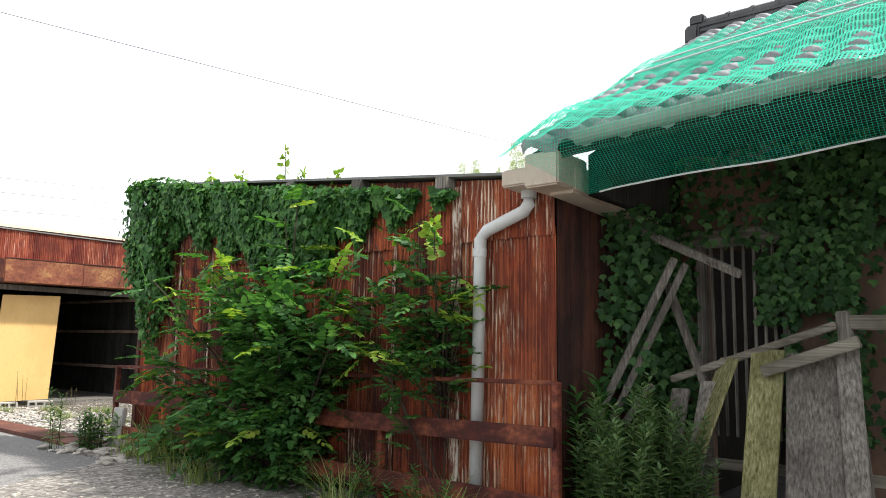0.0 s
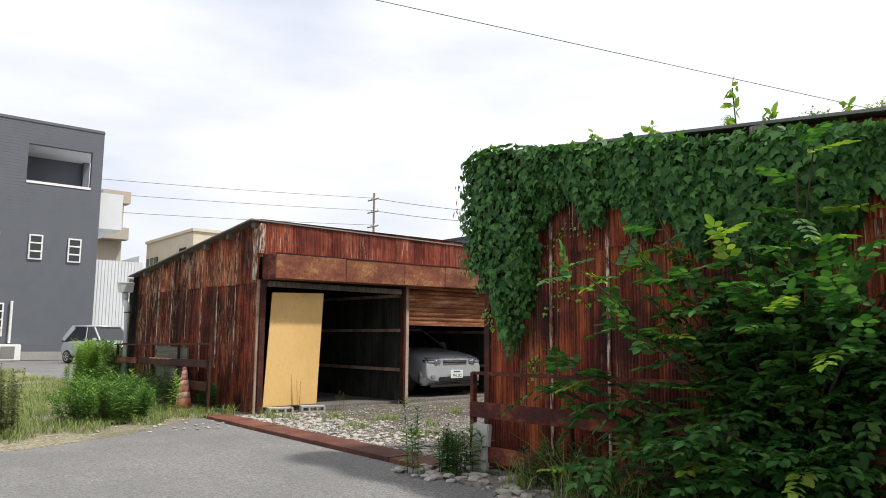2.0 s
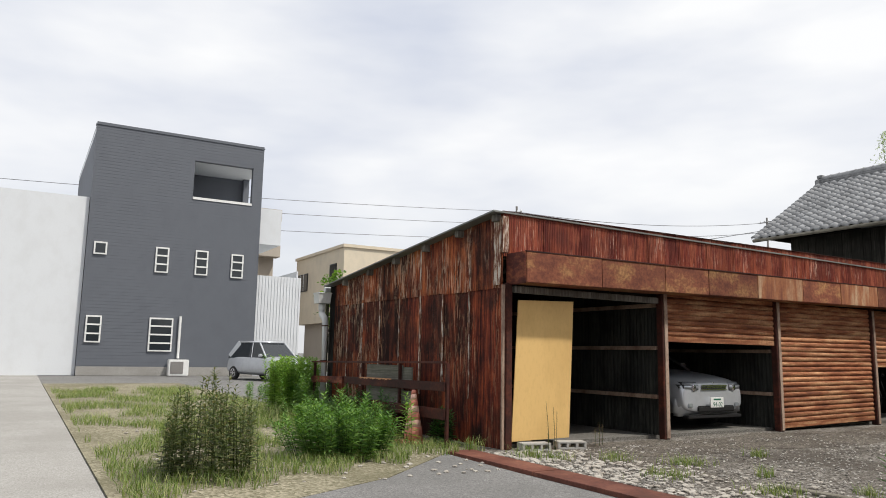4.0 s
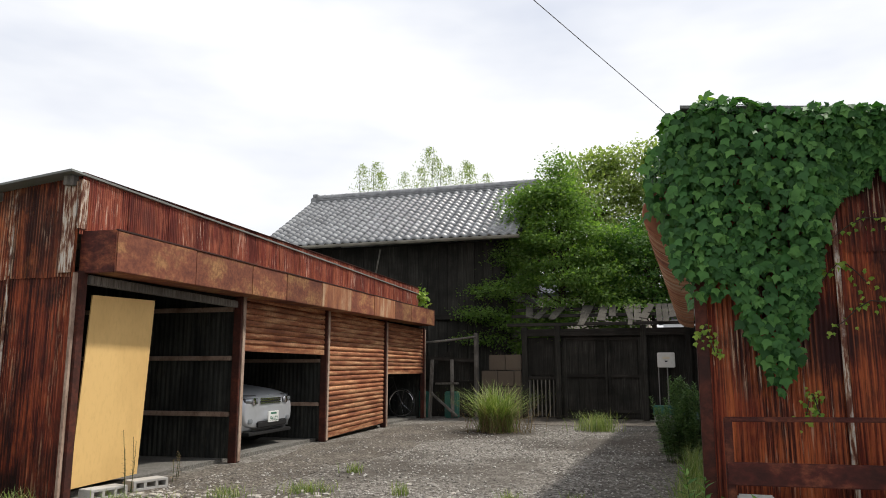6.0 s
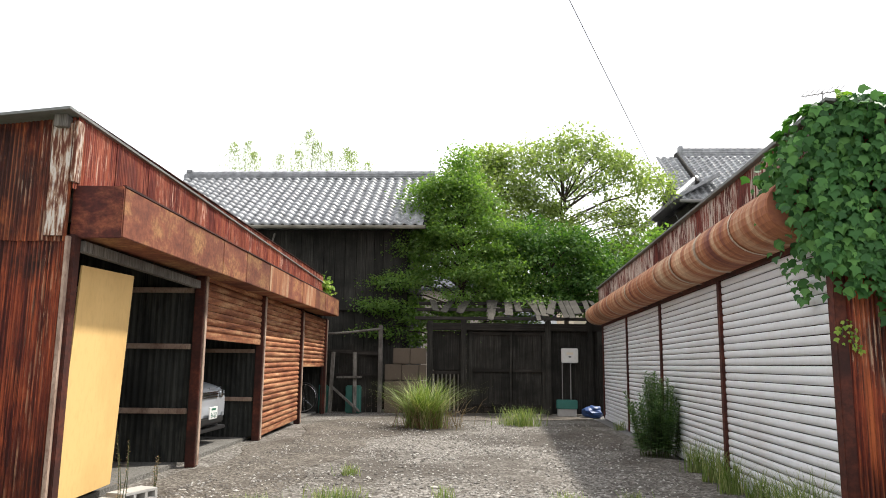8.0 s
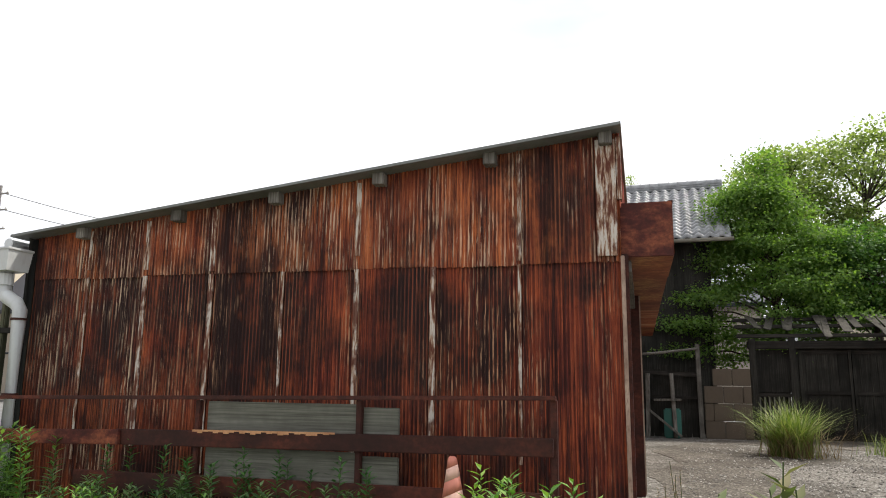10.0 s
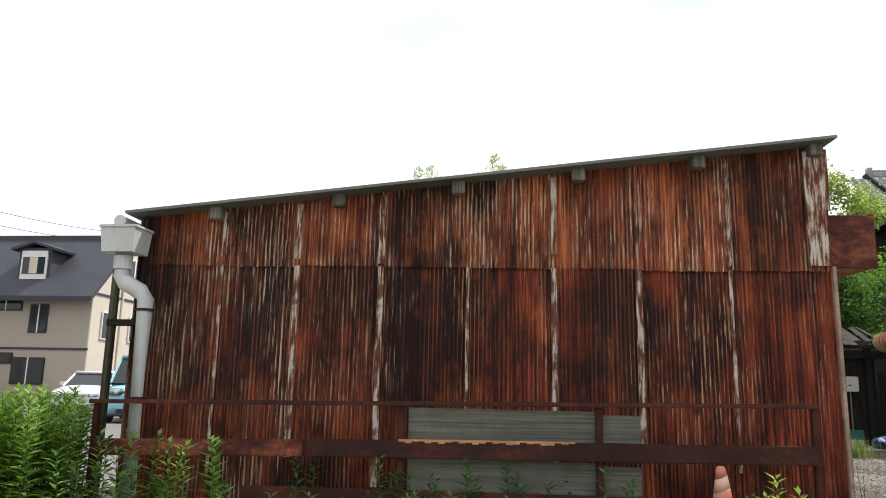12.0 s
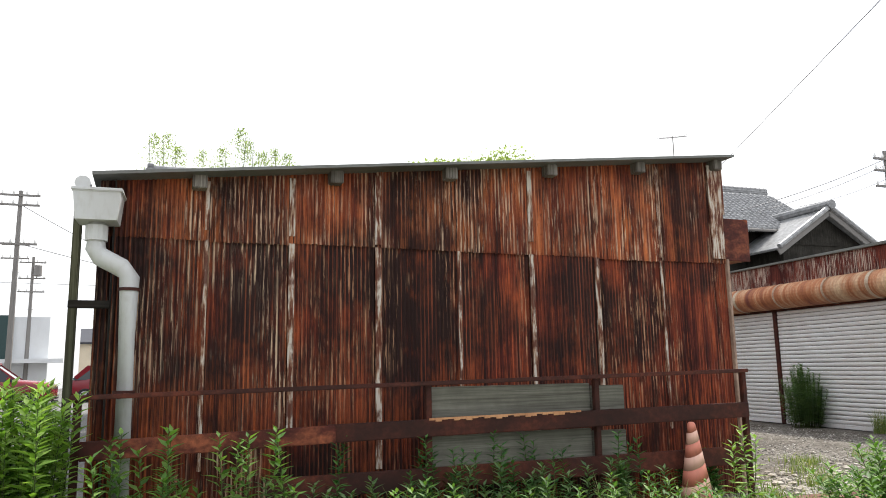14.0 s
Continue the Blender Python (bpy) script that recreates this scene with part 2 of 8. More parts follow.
RUST_DRIP = rust_sheet("rust_with_zinc_drips", dark=(0.035, 0.009, 0.008), mid=(0.12, 0.02, 0.013), hot=(0.22, 0.045, 0.022), pale=(0.62, 0.53, 0.44), worn=2.3, soot=0.4, mid2=(0.16, 0.03, 0.016), zinc=0.36)
# Grey-green inner tin, taken near black to put the bays' shade in its colour.
DARK_TIN = rust_sheet("shade_darkened_tin", dark=(0.012, 0.013, 0.012), mid=(0.028, 0.030, 0.027), hot=(0.06, 0.06, 0.05), pale=(0.09, 0.085, 0.07), worn=0.0, mid2=(0.04, 0.042, 0.037))
ROOF_EDGE = painted("dull_roof_metal", (0.16, 0.17, 0.16), 0.6, (0.05, 0.04, 0.03), 0.6)
PVC = painted("grey_plastic_pipe", (0.55, 0.57, 0.57), 0.45, (0.30, 0.27, 0.24), 0.45)
GUTTER_GREY = painted("grey_green_gutter", (0.24, 0.29, 0.25), 0.5, (0.10, 0.12, 0.09), 0.6)
PVC_BEIGE = painted("beige_plastic_gutter", (0.52, 0.44, 0.36), 0.5, (0.25, 0.19, 0.14), 0.5)
WHITE_SLAT = painted("white_shutter_paint", (0.72, 0.73, 0.74), 0.5, (0.42, 0.36, 0.30), 0.3)
PLY = painted("yellow_plywood", (0.73, 0.48, 0.185), 0.6, (0.50, 0.30, 0.10), 0.5)
GREY_WOOD = weathered_wood("silvered_wood", (0.075, 0.066, 0.056), (0.27, 0.25, 0.22), (0.50, 0.47, 0.42))
GREY_WOOD_X = weathered_wood("silvered_plank", (0.09, 0.08, 0.062), (0.27, 0.25, 0.205), (0.42, 0.395, 0.335), "x", 0.25)
PLANK_OLIVE = weathered_wood("olive_grey_plank", (0.085, 0.082, 0.066), (0.185, 0.182, 0.152), (0.27, 0.265, 0.225), "x", 0.15)
MOSS_WOOD = weathered_wood("mossy_wood", (0.08, 0.074, 0.030), (0.25, 0.245, 0.11), (0.45, 0.43, 0.28))
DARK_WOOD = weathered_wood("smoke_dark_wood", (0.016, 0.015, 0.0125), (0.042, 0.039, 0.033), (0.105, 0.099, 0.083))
OLD_BOARD = weathered_wood("old_grey_board", (0.035, 0.031, 0.026), (0.085, 0.077, 0.064), (0.17, 0.155, 0.13), "y")
DARK_WOOD_X = weathered_wood("smoke_dark_beam", (0.016, 0.014, 0.012), (0.045, 0.040, 0.034), (0.10, 0.09, 0.078), "x")
ASPHALT = ground_mat("worn_asphalt", (0.12, 0.118, 0.114), (0.18, 0.177, 0.172), (0.27, 0.266, 0.258), 70, 0.4, 0.35)
def stone_bits():
    n = Nodes("loose_stones")
    col = n.ramp(n.island(), (0.0, (0.09, 0.08, 0.07)), (0.6, (0.22, 0.205, 0.185)), (1.0, (0.50, 0.48, 0.44)))
    return n.done(col, 0.9, 0.0, None)


STONE_BITS = stone_bits()
YARD = ground_mat("oil_dark_gravel", (0.062, 0.052, 0.042), (0.145, 0.132, 0.116), (0.38, 0.36, 0.325), 36, 0.8, 1.0)
SOIL = ground_mat("oily_brown_soil", (0.052, 0.043, 0.034), (0.115, 0.10, 0.083), (0.27, 0.245, 0.21), 42, 0.7, 0.9)
GRAVEL = ground_mat("pale_gravel", (0.11, 0.10, 0.09), (0.215, 0.20, 0.18), (0.43, 0.41, 0.38), 30, 0.45, 1.0)
EARTH = ground_mat("grassy_earth", (0.12, 0.11, 0.065), (0.23, 0.21, 0.145), (0.4, 0.36, 0.27), 34, 0.6, 0.8)
CONCRETE = ground_mat("concrete", (0.24, 0.23, 0.21), (0.32, 0.31, 0.29), (0.40, 0.39, 0.37), 90, 0.5, 0.3)
OILY_FLOOR = ground_mat("oily_concrete", (0.085, 0.08, 0.07), (0.15, 0.142, 0.128), (0.26, 0.25, 0.23), 80, 0.7, 0.3)
BLOCK = painted("concrete_block", (0.42, 0.41, 0.39), 0.9, (0.22, 0.20, 0.17), 0.5)
STONE_BLOCK = painted("worn_stone_block", (0.11, 0.085, 0.06), 0.95, (0.08, 0.06, 0.045), 0.7)
MUD_WALL = painted("mud_plaster", (0.22, 0.13, 0.09), 0.95, (0.07, 0.05, 0.04), 0.8)
IVY = leaf_mat("ivy_leaves", (0.024, 0.082, 0.02), (0.058, 0.17, 0.04), (0.125, 0.28, 0.065), 0.28)
SHRUB = leaf_mat("shrub_leaves", (0.026, 0.088, 0.025), (0.065, 0.18, 0.046), (0.135, 0.29, 0.075), 0.4)
BRIGHT = leaf_mat("young_leaves", (0.14, 0.26, 0.035), (0.26, 0.4, 0.06), (0.42, 0.5, 0.1), 0.42)
WEED = leaf_mat("weed_leaves", (0.065, 0.145, 0.034), (0.135, 0.265, 0.06), (0.26, 0.40, 0.105), 0.38)
GRASS = leaf_mat("grass_blades", (0.11, 0.17, 0.045), (0.22, 0.29, 0.085), (0.45, 0.43, 0.22), 0.34)
DRY = leaf_mat("dry_stalks", (0.14, 0.09, 0.05), (0.22, 0.15, 0.09), (0.34, 0.25, 0.16), 0.2)
TREE_DARK = leaf_mat("tree_leaves", (0.115, 0.205, 0.055), (0.18, 0.29, 0.08), (0.27, 0.38, 0.11), 0.64)
MAPLE = leaf_mat("maple_leaves", (0.05, 0.12, 0.03), (0.095, 0.19, 0.046), (0.17, 0.28, 0.07), 0.5)
TREE_LIGHT = leaf_mat("sunlit_tree_leaves", (0.20, 0.26, 0.10), (0.32, 0.38, 0.165), (0.46, 0.50, 0.25), 0.62)
WEED_DULL = leaf_mat("dull_weed_leaves", (0.07, 0.095, 0.04), (0.14, 0.17, 0.07), (0.30, 0.25, 0.15), 0.3)
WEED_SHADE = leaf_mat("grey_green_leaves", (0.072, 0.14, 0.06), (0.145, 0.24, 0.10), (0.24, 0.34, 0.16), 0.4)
# Ruin ivy: the deep shade under the eave is put into the leaf colour.
IVY_SHADED = leaf_mat("shaded_ivy_leaves", (0.018, 0.055, 0.018), (0.045, 0.12, 0.035), (0.085, 0.19, 0.055), 0.25)
WEED_LIGHT = leaf_mat("goldenrod_leaves", (0.15, 0.27, 0.055), (0.27, 0.43, 0.10), (0.42, 0.56, 0.17), 0.45)
BARK = weathered_wood("bark", (0.03, 0.022, 0.016), (0.085, 0.065, 0.05), (0.15, 0.12, 0.10))
STEM = weathered_wood("green_stem", (0.04, 0.06, 0.02), (0.09, 0.12, 0.045), (0.15, 0.17, 0.08))


def lap_material():
    """Bare zinc in broken streaks, rusted through between them."""
    n = Nodes("bare_zinc_streaks")
    a = n.noise(n.pos(45, 45, 5.0), 1.0, 4, 0.65)
    b = n.noise(n.pos(9, 9, 5), 1.0, 4, 0.6)
    c = n.ramp(a, (0.42, (0.10, 0.026, 0.012)), (0.50, (0.32, 0.20, 0.13)), (0.57, (0.52, 0.47, 0.41)))
    c = n.mix(n.ramp(b, (0.40, bw(0.9)), (0.50, bw(0.0))), c, (0.09, 0.022, 0.010))
    return n.done(c, 0.7, 0.0, a, 0.2, 0.003, 0.3)


LAP = lap_material()
# End wall's iron copy, browner and darker: its shaded side is in the colour.
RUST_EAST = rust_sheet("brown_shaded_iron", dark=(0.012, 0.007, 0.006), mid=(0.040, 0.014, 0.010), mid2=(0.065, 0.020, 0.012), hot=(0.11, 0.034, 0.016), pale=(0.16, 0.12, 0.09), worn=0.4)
POLE_WOOD = weathered_wood("olive_grey_wood", (0.035, 0.036, 0.022), (0.10, 0.10, 0.062), (0.20, 0.20, 0.14))


def tile_material():
    n = Nodes("grey_roof_tile")
    spot = n.noise(n.pos(5, 5, 5), 1.0, 5, 0.65)
    col = n.ramp(spot, (0.30, (0.15, 0.152, 0.155)), (0.52, (0.27, 0.273, 0.278)), (0.74, (0.40, 0.405, 0.41)))
    col = n.mix(1.0, col, n.ramp(n.random(), (0, bw(0.80)), (1, bw(1.18))), "MULTIPLY")
    return n.done(col, 0.34, 0.0, spot, 0.2, 0.01, 0.5)


TILE = tile_material()
BLACK_TILE = painted("black_clay_tile", (0.028, 0.028, 0.03), 0.5, (0.09, 0.09, 0.085), 0.5, 3.0)


def simple(name, colour, rough=0.5, metal=0.0, emit=None):
    n = Nodes(name)
    v = n.noise(n.pos(6, 6, 6), 1.0, 3)
    col = n.mix(n.ramp(v, (0.4, bw(0)), (0.7, bw(0.25))), colour, tuple(c * 0.7 for c in colour))
    return n.done(col, rough, metal)


BLACK = simple("black_plastic", (0.015, 0.015, 0.016), 0.5)
WIRE = simple("black_wire", (0.14, 0.14, 0.15), 0.6)
SILVER_PAINT = simple("silver_car_paint", (0.56, 0.58, 0.61), 0.26, 0.4)
WHITE_PAINT = simple("white_car_paint", (0.74, 0.75, 0.76), 0.22)
TEAL_PAINT = simple("teal_car_paint", (0.26, 0.55, 0.62), 0.25)
RED_PAINT = simple("dark_red_car_paint", (0.22, 0.02, 0.03), 0.25)
DARK_GLASS = simple("tinted_glass", (0.025, 0.03, 0.035), 0.06)
CHROME = simple("chrome", (0.7, 0.7, 0.72), 0.15, 1.0)
LENS = simple("headlight_lens", (0.42, 0.45, 0.48), 0.06, 0.5)
DARK_PAINT = simple("dark_brown_car_paint", (0.035, 0.026, 0.024), 0.2)
RUBBER = simple("tyre_rubber", (0.02, 0.02, 0.02), 0.85)
WHITE = simple("white_enamel", (0.76, 0.76, 0.74), 0.4)
PLATE_GREEN = simple("plate_green", (0.02, 0.14, 0.08), 0.5)
SIDING = painted("dark_grey_siding", (0.115, 0.125, 0.145), 0.7, (0.09, 0.098, 0.115), 0.4)
WHITE_PANEL = painted("white_wall_panel", (0.66, 0.68, 0.70), 0.6, (0.5, 0.5, 0.5), 0.3)
PALE_CREAM = painted("pale_cream_wall", (0.60, 0.54, 0.46), 0.8, (0.48, 0.43, 0.36), 0.4)
CREAM_WALL = painted("cream_wall", (0.68, 0.59, 0.45), 0.8, (0.46, 0.41, 0.33), 0.4)
BEIGE_WALL = painted("beige_wall", (0.42, 0.37, 0.31), 0.8, (0.34, 0.30, 0.25), 0.4)
SLATE_ROOF = painted("slate_roof", (0.045, 0.048, 0.062), 0.7, (0.03, 0.03, 0.04), 0.5)
POLE_CONCRETE = painted("concrete_pole", (0.22, 0.21, 0.20), 0.85, (0.14, 0.13, 0.12), 0.4)
CONE_RED = painted("faded_cone_plastic", (0.58, 0.20, 0.14), 0.6, (0.30, 0.12, 0.08), 0.5)
CONE_PALE = painted("faded_cone_band", (0.70, 0.42, 0.33), 0.6, (0.40, 0.24, 0.18), 0.5)
GREEN_CRATE = simple("teal_plastic", (0.03, 0.15, 0.12), 0.5)
BLUE_SHEET = simple("blue_tarpaulin", (0.022, 0.065, 0.2), 0.5)


def net_material():
    n = Nodes("green_net")
    col = n.ramp(n.noise(n.pos(3, 3, 3), 1.0, 4), (0.3, (0.0, 0.42, 0.26)), (0.7, (0.03, 0.66, 0.46)))
    n.done(col, 0.6)
    tr = n.add("ShaderNodeBsdfTranslucent")
    n.link(col, tr.inputs[0])
    mx = n.add("ShaderNodeMixShader")
    mx.inputs[0].default_value = 0.4
    n.link(n.b.outputs[0], mx.inputs[1])
    n.link(tr.outputs[0], mx.inputs[2])
    n.link(mx.outputs[0], n.t.nodes["Material Output"].inputs[0])
    return n.mat


NET = net_material()

# ---- building helpers ----
BASE = {}
R = random.Random(7)
UNTURNED = Matrix.Identity(4)
STAND = [UNTURNED]                # how the building at hand stands on the plan


def stands(pivot, degrees, shift=(0, 0, 0), rise=0.0):
    """Turns a building that is drawn square about a corner of its plan; rise tips it up towards the back."""
    p = Vector(pivot)
    return Matrix.Translation(Vector(shift)) @ Matrix.Translation(p) @ Matrix.Rotation(radians(degrees), 4, "Z") @ Matrix.Rotation(rise, 4, "X") @ Matrix.Translation(-p)


def thing(name, at, label, category, group="", kind=""):
    """An empty at a thing's base; its parts are given in world metres."""
    ob = new(name)
    ob.empty_display_size = 0.1
    ob.matrix_basis = STAND[0] @ Matrix.Translation(Vector(at))
    BASE[ob.name] = Vector(at)
    return tagged(ob, label, category, group, kind)


def link_mesh(name, me, material, parent, label="", at=None, kind=""):
    if material is not None and not me.materials:
        me.materials.append(material)
    ob = new(name, me)
    if parent is not None:
        ob.parent = parent
        base = BASE[parent.name]
    else:
        base = Vector((0, 0, 0))
    BASE[ob.name] = base
    if at is not None:
        ob.location = Vector(at) - base
    return tagged(ob, label, kind=kind)


def part(name, bm, material, parent, label="", smooth=False, kind=""):
    """Links a bmesh, built in world metres, as one mesh under a thing or a part."""
    base = BASE[parent.name] if parent is not None else Vector((0, 0, 0))
    bmesh.ops.translate(bm, verts=bm.verts, vec=-base)
    me = bpy.data.meshes.new(name)
    bm.to_mesh(me)
    bm.free()
    if smooth:
        me.polygons.foreach_set("use_smooth", [True] * len(me.polygons))
    return link_mesh(name, me, material, parent, label, kind=kind)


def raw(name, verts, faces, material, parent, label="", smooth=False, kind=""):
    base = np.array(BASE[parent.name]) if parent is not None else np.zeros(3)
    me = bpy.data.meshes.new(name)
    me.from_pydata([tuple(v) for v in (np.asarray(verts, float) - base)], [], faces)
    if smooth:
        me.polygons.foreach_set("use_smooth", [True] * len(me.polygons))
    me.update()
    return link_mesh(name, me, material, parent, label, kind=kind)


def solid(name, bm, material, label, category, kind="", group="", smooth=False):
    """A top-level thing of one mesh, with its origin at the middle of its base."""
    lo = Vector([min(v.co[i] for v in bm.verts) for i in range(3)])
    hi = Vector([max(v.co[i] for v in bm.verts) for i in range(3)])
    at = Vector(((lo.x + hi.x) / 2, (lo.y + hi.y) / 2, lo.z))
    bmesh.ops.translate(bm, verts=bm.verts, vec=-at)
    me = bpy.data.meshes.new(name)
    bm.to_mesh(me)
    bm.free()
    if smooth:
        me.polygons.foreach_set("use_smooth", [True] * len(me.polygons))
    ob = link_mesh(name, me, material, None)
    ob.location = at
    BASE[ob.name] = at
    return tagged(ob, label, category, group, kind)


def box(bm, x0, x1, y0, y1, z0, z1, bevel=0.0, m=None):
    vs = bmesh.ops.create_cube(bm, size=1.0)["verts"]
    bmesh.ops.scale(bm, verts=vs, vec=(abs(x1 - x0), abs(y1 - y0), abs(z1 - z0)))
    bmesh.ops.translate(bm, verts=vs, vec=((x0 + x1) / 2, (y0 + y1) / 2, (z0 + z1) / 2))
    if bevel:
        es = list({e for v in vs for e in v.link_edges})
        r = bmesh.ops.bevel(bm, geom=es, offset=bevel, segments=2, affect="EDGES")
        vs = list({v for f in r["faces"] for v in f.verts} | {v for v in vs if v.is_valid})
    if m is not None:
        bmesh.ops.transform(bm, matrix=m, verts=vs)
    return vs


def bx(*a, **k):
    bm = bmesh.new()
    box(bm, *a, **k)
    return bm


def beam(bm, a, b, w, h, bevel=0.0, twist=0.0):
    """A squared timber or bar from a to b, w wide and h high."""
    a, b = Vector(a), Vector(b)
    d = b - a
    m = Matrix.Translation((a + b) / 2) @ d.to_track_quat("X", "Z").to_matrix().to_4x4() @ Matrix.Rotation(twist, 4, "X")
    return box(bm, -d.length / 2, d.length / 2, -w / 2, w / 2, -h / 2, h / 2, bevel, m)


def bar(a, b, w, h, bevel=0.0, twist=0.0):
    bm = bmesh.new()
    beam(bm, a, b, w, h, bevel, twist)
    return bm


def tube(bm, pts, r, n=8, taper=None, caps=True):
    """A round tube along points."""
    pts = [Vector(p) for p in pts]
    rings = []
    for i, p in enumerate(pts):
        d = (pts[min(i + 1, len(pts) - 1)] - pts[max(i - 1, 0)]).normalized()
        q = d.to_track_quat("Z", "Y")
        rr = r if taper is None else r + (taper - r) * i / max(1, len(pts) - 1)
        rings.append([bm.verts.new(p + q @ Vector((math.cos(6.28319 * k / n) * rr, math.sin(6.28319 * k / n) * rr, 0))) for k in range(n)])
    for a, b in zip(rings, rings[1:]):
        for k in range(n):
            bm.faces.new((a[k], a[(k + 1) % n], b[(k + 1) % n], b[k]))
    if caps:
        bm.faces.new(list(reversed(rings[0])))
        bm.faces.new(rings[-1])
    return bm


def pipe(pts, r, n=10, taper=None):
    return tube(bmesh.new(), pts, r, n, taper)


def lathe(profile, n=16, at=(0, 0, 0)):
    """A turned shape from (radius, height) pairs."""
    bm = bmesh.new()
    rings = [[bm.verts.new((at[0] + r * math.cos(6.28319 * k / n), at[1] + r * math.sin(6.28319 * k / n), at[2] + z)) for k in range(n)] for r, z in profile]
    for a, b in zip(rings, rings[1:]):
        for k in range(n):
            bm.faces.new((a[k], a[(k + 1) % n], b[(k + 1) % n], b[k]))
    bm.faces.new(list(reversed(rings[0])))
    bm.faces.new(rings[-1])
    return bm


def corrugated(name, parent, material, p0, p1, z0, top0, top1, rng, out=(0, -1), pitch=0.032, amp=0.0095, ragged=0.0):
    """One corrugated sheet from p0 to p1 in plan, standing from z0 to a top that may slope."""
    p0, p1 = np.array(p0, float), np.array(p1, float)
    length = np.linalg.norm(p1 - p0)
    cols = max(4, int(length / pitch * 4))
    o = np.array(out, float)
    lean = rng.uniform(-0.004, 0.006)
    verts, faces = [], []
    rows = 5
    for i in range(cols + 1):
        u = i / cols
        wave = amp * math.sin(u * length / pitch * 2 * math.pi)
        low = z0 - (ragged * rng.random() if ragged else 0)
        top = top0 + (top1 - top0) * u
        for j in range(rows):
            w = j / (rows - 1)
            bulge = 0.004 * math.sin(3.1 * u + 2.3 * w + length * 9) + lean * (1 - w)
            q = p0 + (p1 - p0) * u + o * (wave + bulge)
            verts.append((q[0], q[1], low + (top - low) * w))
    for i in range(cols):
        for j in range(rows - 1):
            a = i * rows + j
            faces.append((a, a + 1, a + rows + 1, a + rows))
    ob = raw(name, verts, faces, material, parent, smooth=True)
    mark = ob.data.attributes.new("crest", "FLOAT", "POINT")
    mark.data.foreach_set("value", [0.5 + 0.5 * math.sin((i // rows) / cols * length / pitch * 2 * math.pi) for i in range(len(verts))])
    return ob


# ---- ground ----
def sheet_of_ground():
    """Ground out to the horizon as one sheet."""
    bm = bmesh.new()
    box(bm, -900, 900, -900, 900, -0.5, -0.02)
    return solid("ground", bm, ASPHALT, "grey worn asphalt ground reaching far off", "ground", "structure")


def flat_patch(name, outline, z, material, label, cat, depth=0.06, cut=0.35, rough=0.0, seed=1):
    """A thin slab of ground with an uneven top."""
    bm = bmesh.new()
    vs = [bm.verts.new((x, y, z)) for x, y in outline]
    f = bm.faces.new(vs)
    if f.normal.z < 0:
        f.normal_flip()
    bm.normal_update()
    ext = bmesh.ops.extrude_face_region(bm, geom=[f])
    bmesh.ops.translate(bm, verts=[v for v in ext["geom"] if isinstance(v, bmesh.types.BMVert)], vec=(0, 0, -depth))
    bmesh.ops.recalc_face_normals(bm, faces=bm.faces)
    return solid(name, bm, material, label, cat, "structure")


sheet_of_ground()
flat_patch("pavement", [(-60, -3.0), (40, -3.0), (40, -0.12), (-60, -0.12)], 0.0, CONCRETE, "pale worn concrete pavement beside the road", "pavement")
flat_patch("yard_apron", [(-13.9, 3.78), (-12.6, 2.4), (-12.0, 1.3), (-11.7, 0.45), (-10.6, -0.1), (-6.4, -0.1), (-6.6, 2.4), (-7.3, 3.6)], 0.0, ASPHALT,
           "worn grey asphalt apron between pavement and yard", "asphalt")
flat_patch("yard_ground", [(-19.2, 4.28), (-8.2, 4.24), (-8.2, 19), (-19.2, 19)], 0.0, YARD, "oil-dark gravelly yard between two sheds", "ground")
def blob(cx, cy, rx, ry, n=150, seed=1):
    """An uneven, ragged closed outline."""
    rag = random.Random(seed)
    return [(cx + rx * math.cos(6.28319 * k / n) * (1 + 0.28 * noise.noise(Vector((math.cos(6.28319 * k / n) * 1.7, math.sin(6.28319 * k / n) * 1.7, seed * 3.1)))),
             cy + ry * math.sin(6.28319 * k / n) * (1 + 0.28 * noise.noise(Vector((math.cos(6.28319 * k / n) * 1.7, math.sin(6.28319 * k / n) * 1.7, seed * 5.7))) + rag.uniform(-0.16, 0.10))) for k in range(n)]


for i, (cx, cy, rx, ry) in enumerate(((-13.3, 6.6, 0.75, 1.5), (-13.2, 9.6, 0.85, 1.9), (-13.0, 13.2, 1.0, 2.3), (-10.6, 16.2, 2.4, 0.95), (-8.95, 12.2, 0.5, 2.2), (-12.2, 5.4, 0.9, 0.35))):
    flat_patch("soil_patch", blob(cx, cy, rx, ry, seed=i + 1), 0.004 + 0.001 * i, SOIL, "dark oily brown soil spread over the yard gravel", "soil", depth=0.03)
flat_patch("weedy_ground", [(-34, -0.1), (-10.62, -0.1), (-11.72, 0.45), (-12.02, 1.3), (-12.62, 2.4), (-13.92, 3.78), (-13.95, 4.27), (-34, 4.27)], 0.0, EARTH,
           "dry weedy earth strip before the shed", "ground")
flat_patch("gravel_strip", [(-6.38, -0.1), (14, -0.1), (14, 4.36), (-8.45, 4.22), (-8.4, 3.75), (-7.28, 3.6), (-6.58, 2.4)], 0.004, GRAVEL, "pale gravel strip before the ivy shed", "gravel")
flat_patch("shed_floor", [(-19.1, 4.5), (-14.05, 4.78), (-14.62, 16.6), (-19.75, 16.35)], 0.05, OILY_FLOOR, "cracked pale concrete floor inside the garages", "floor")


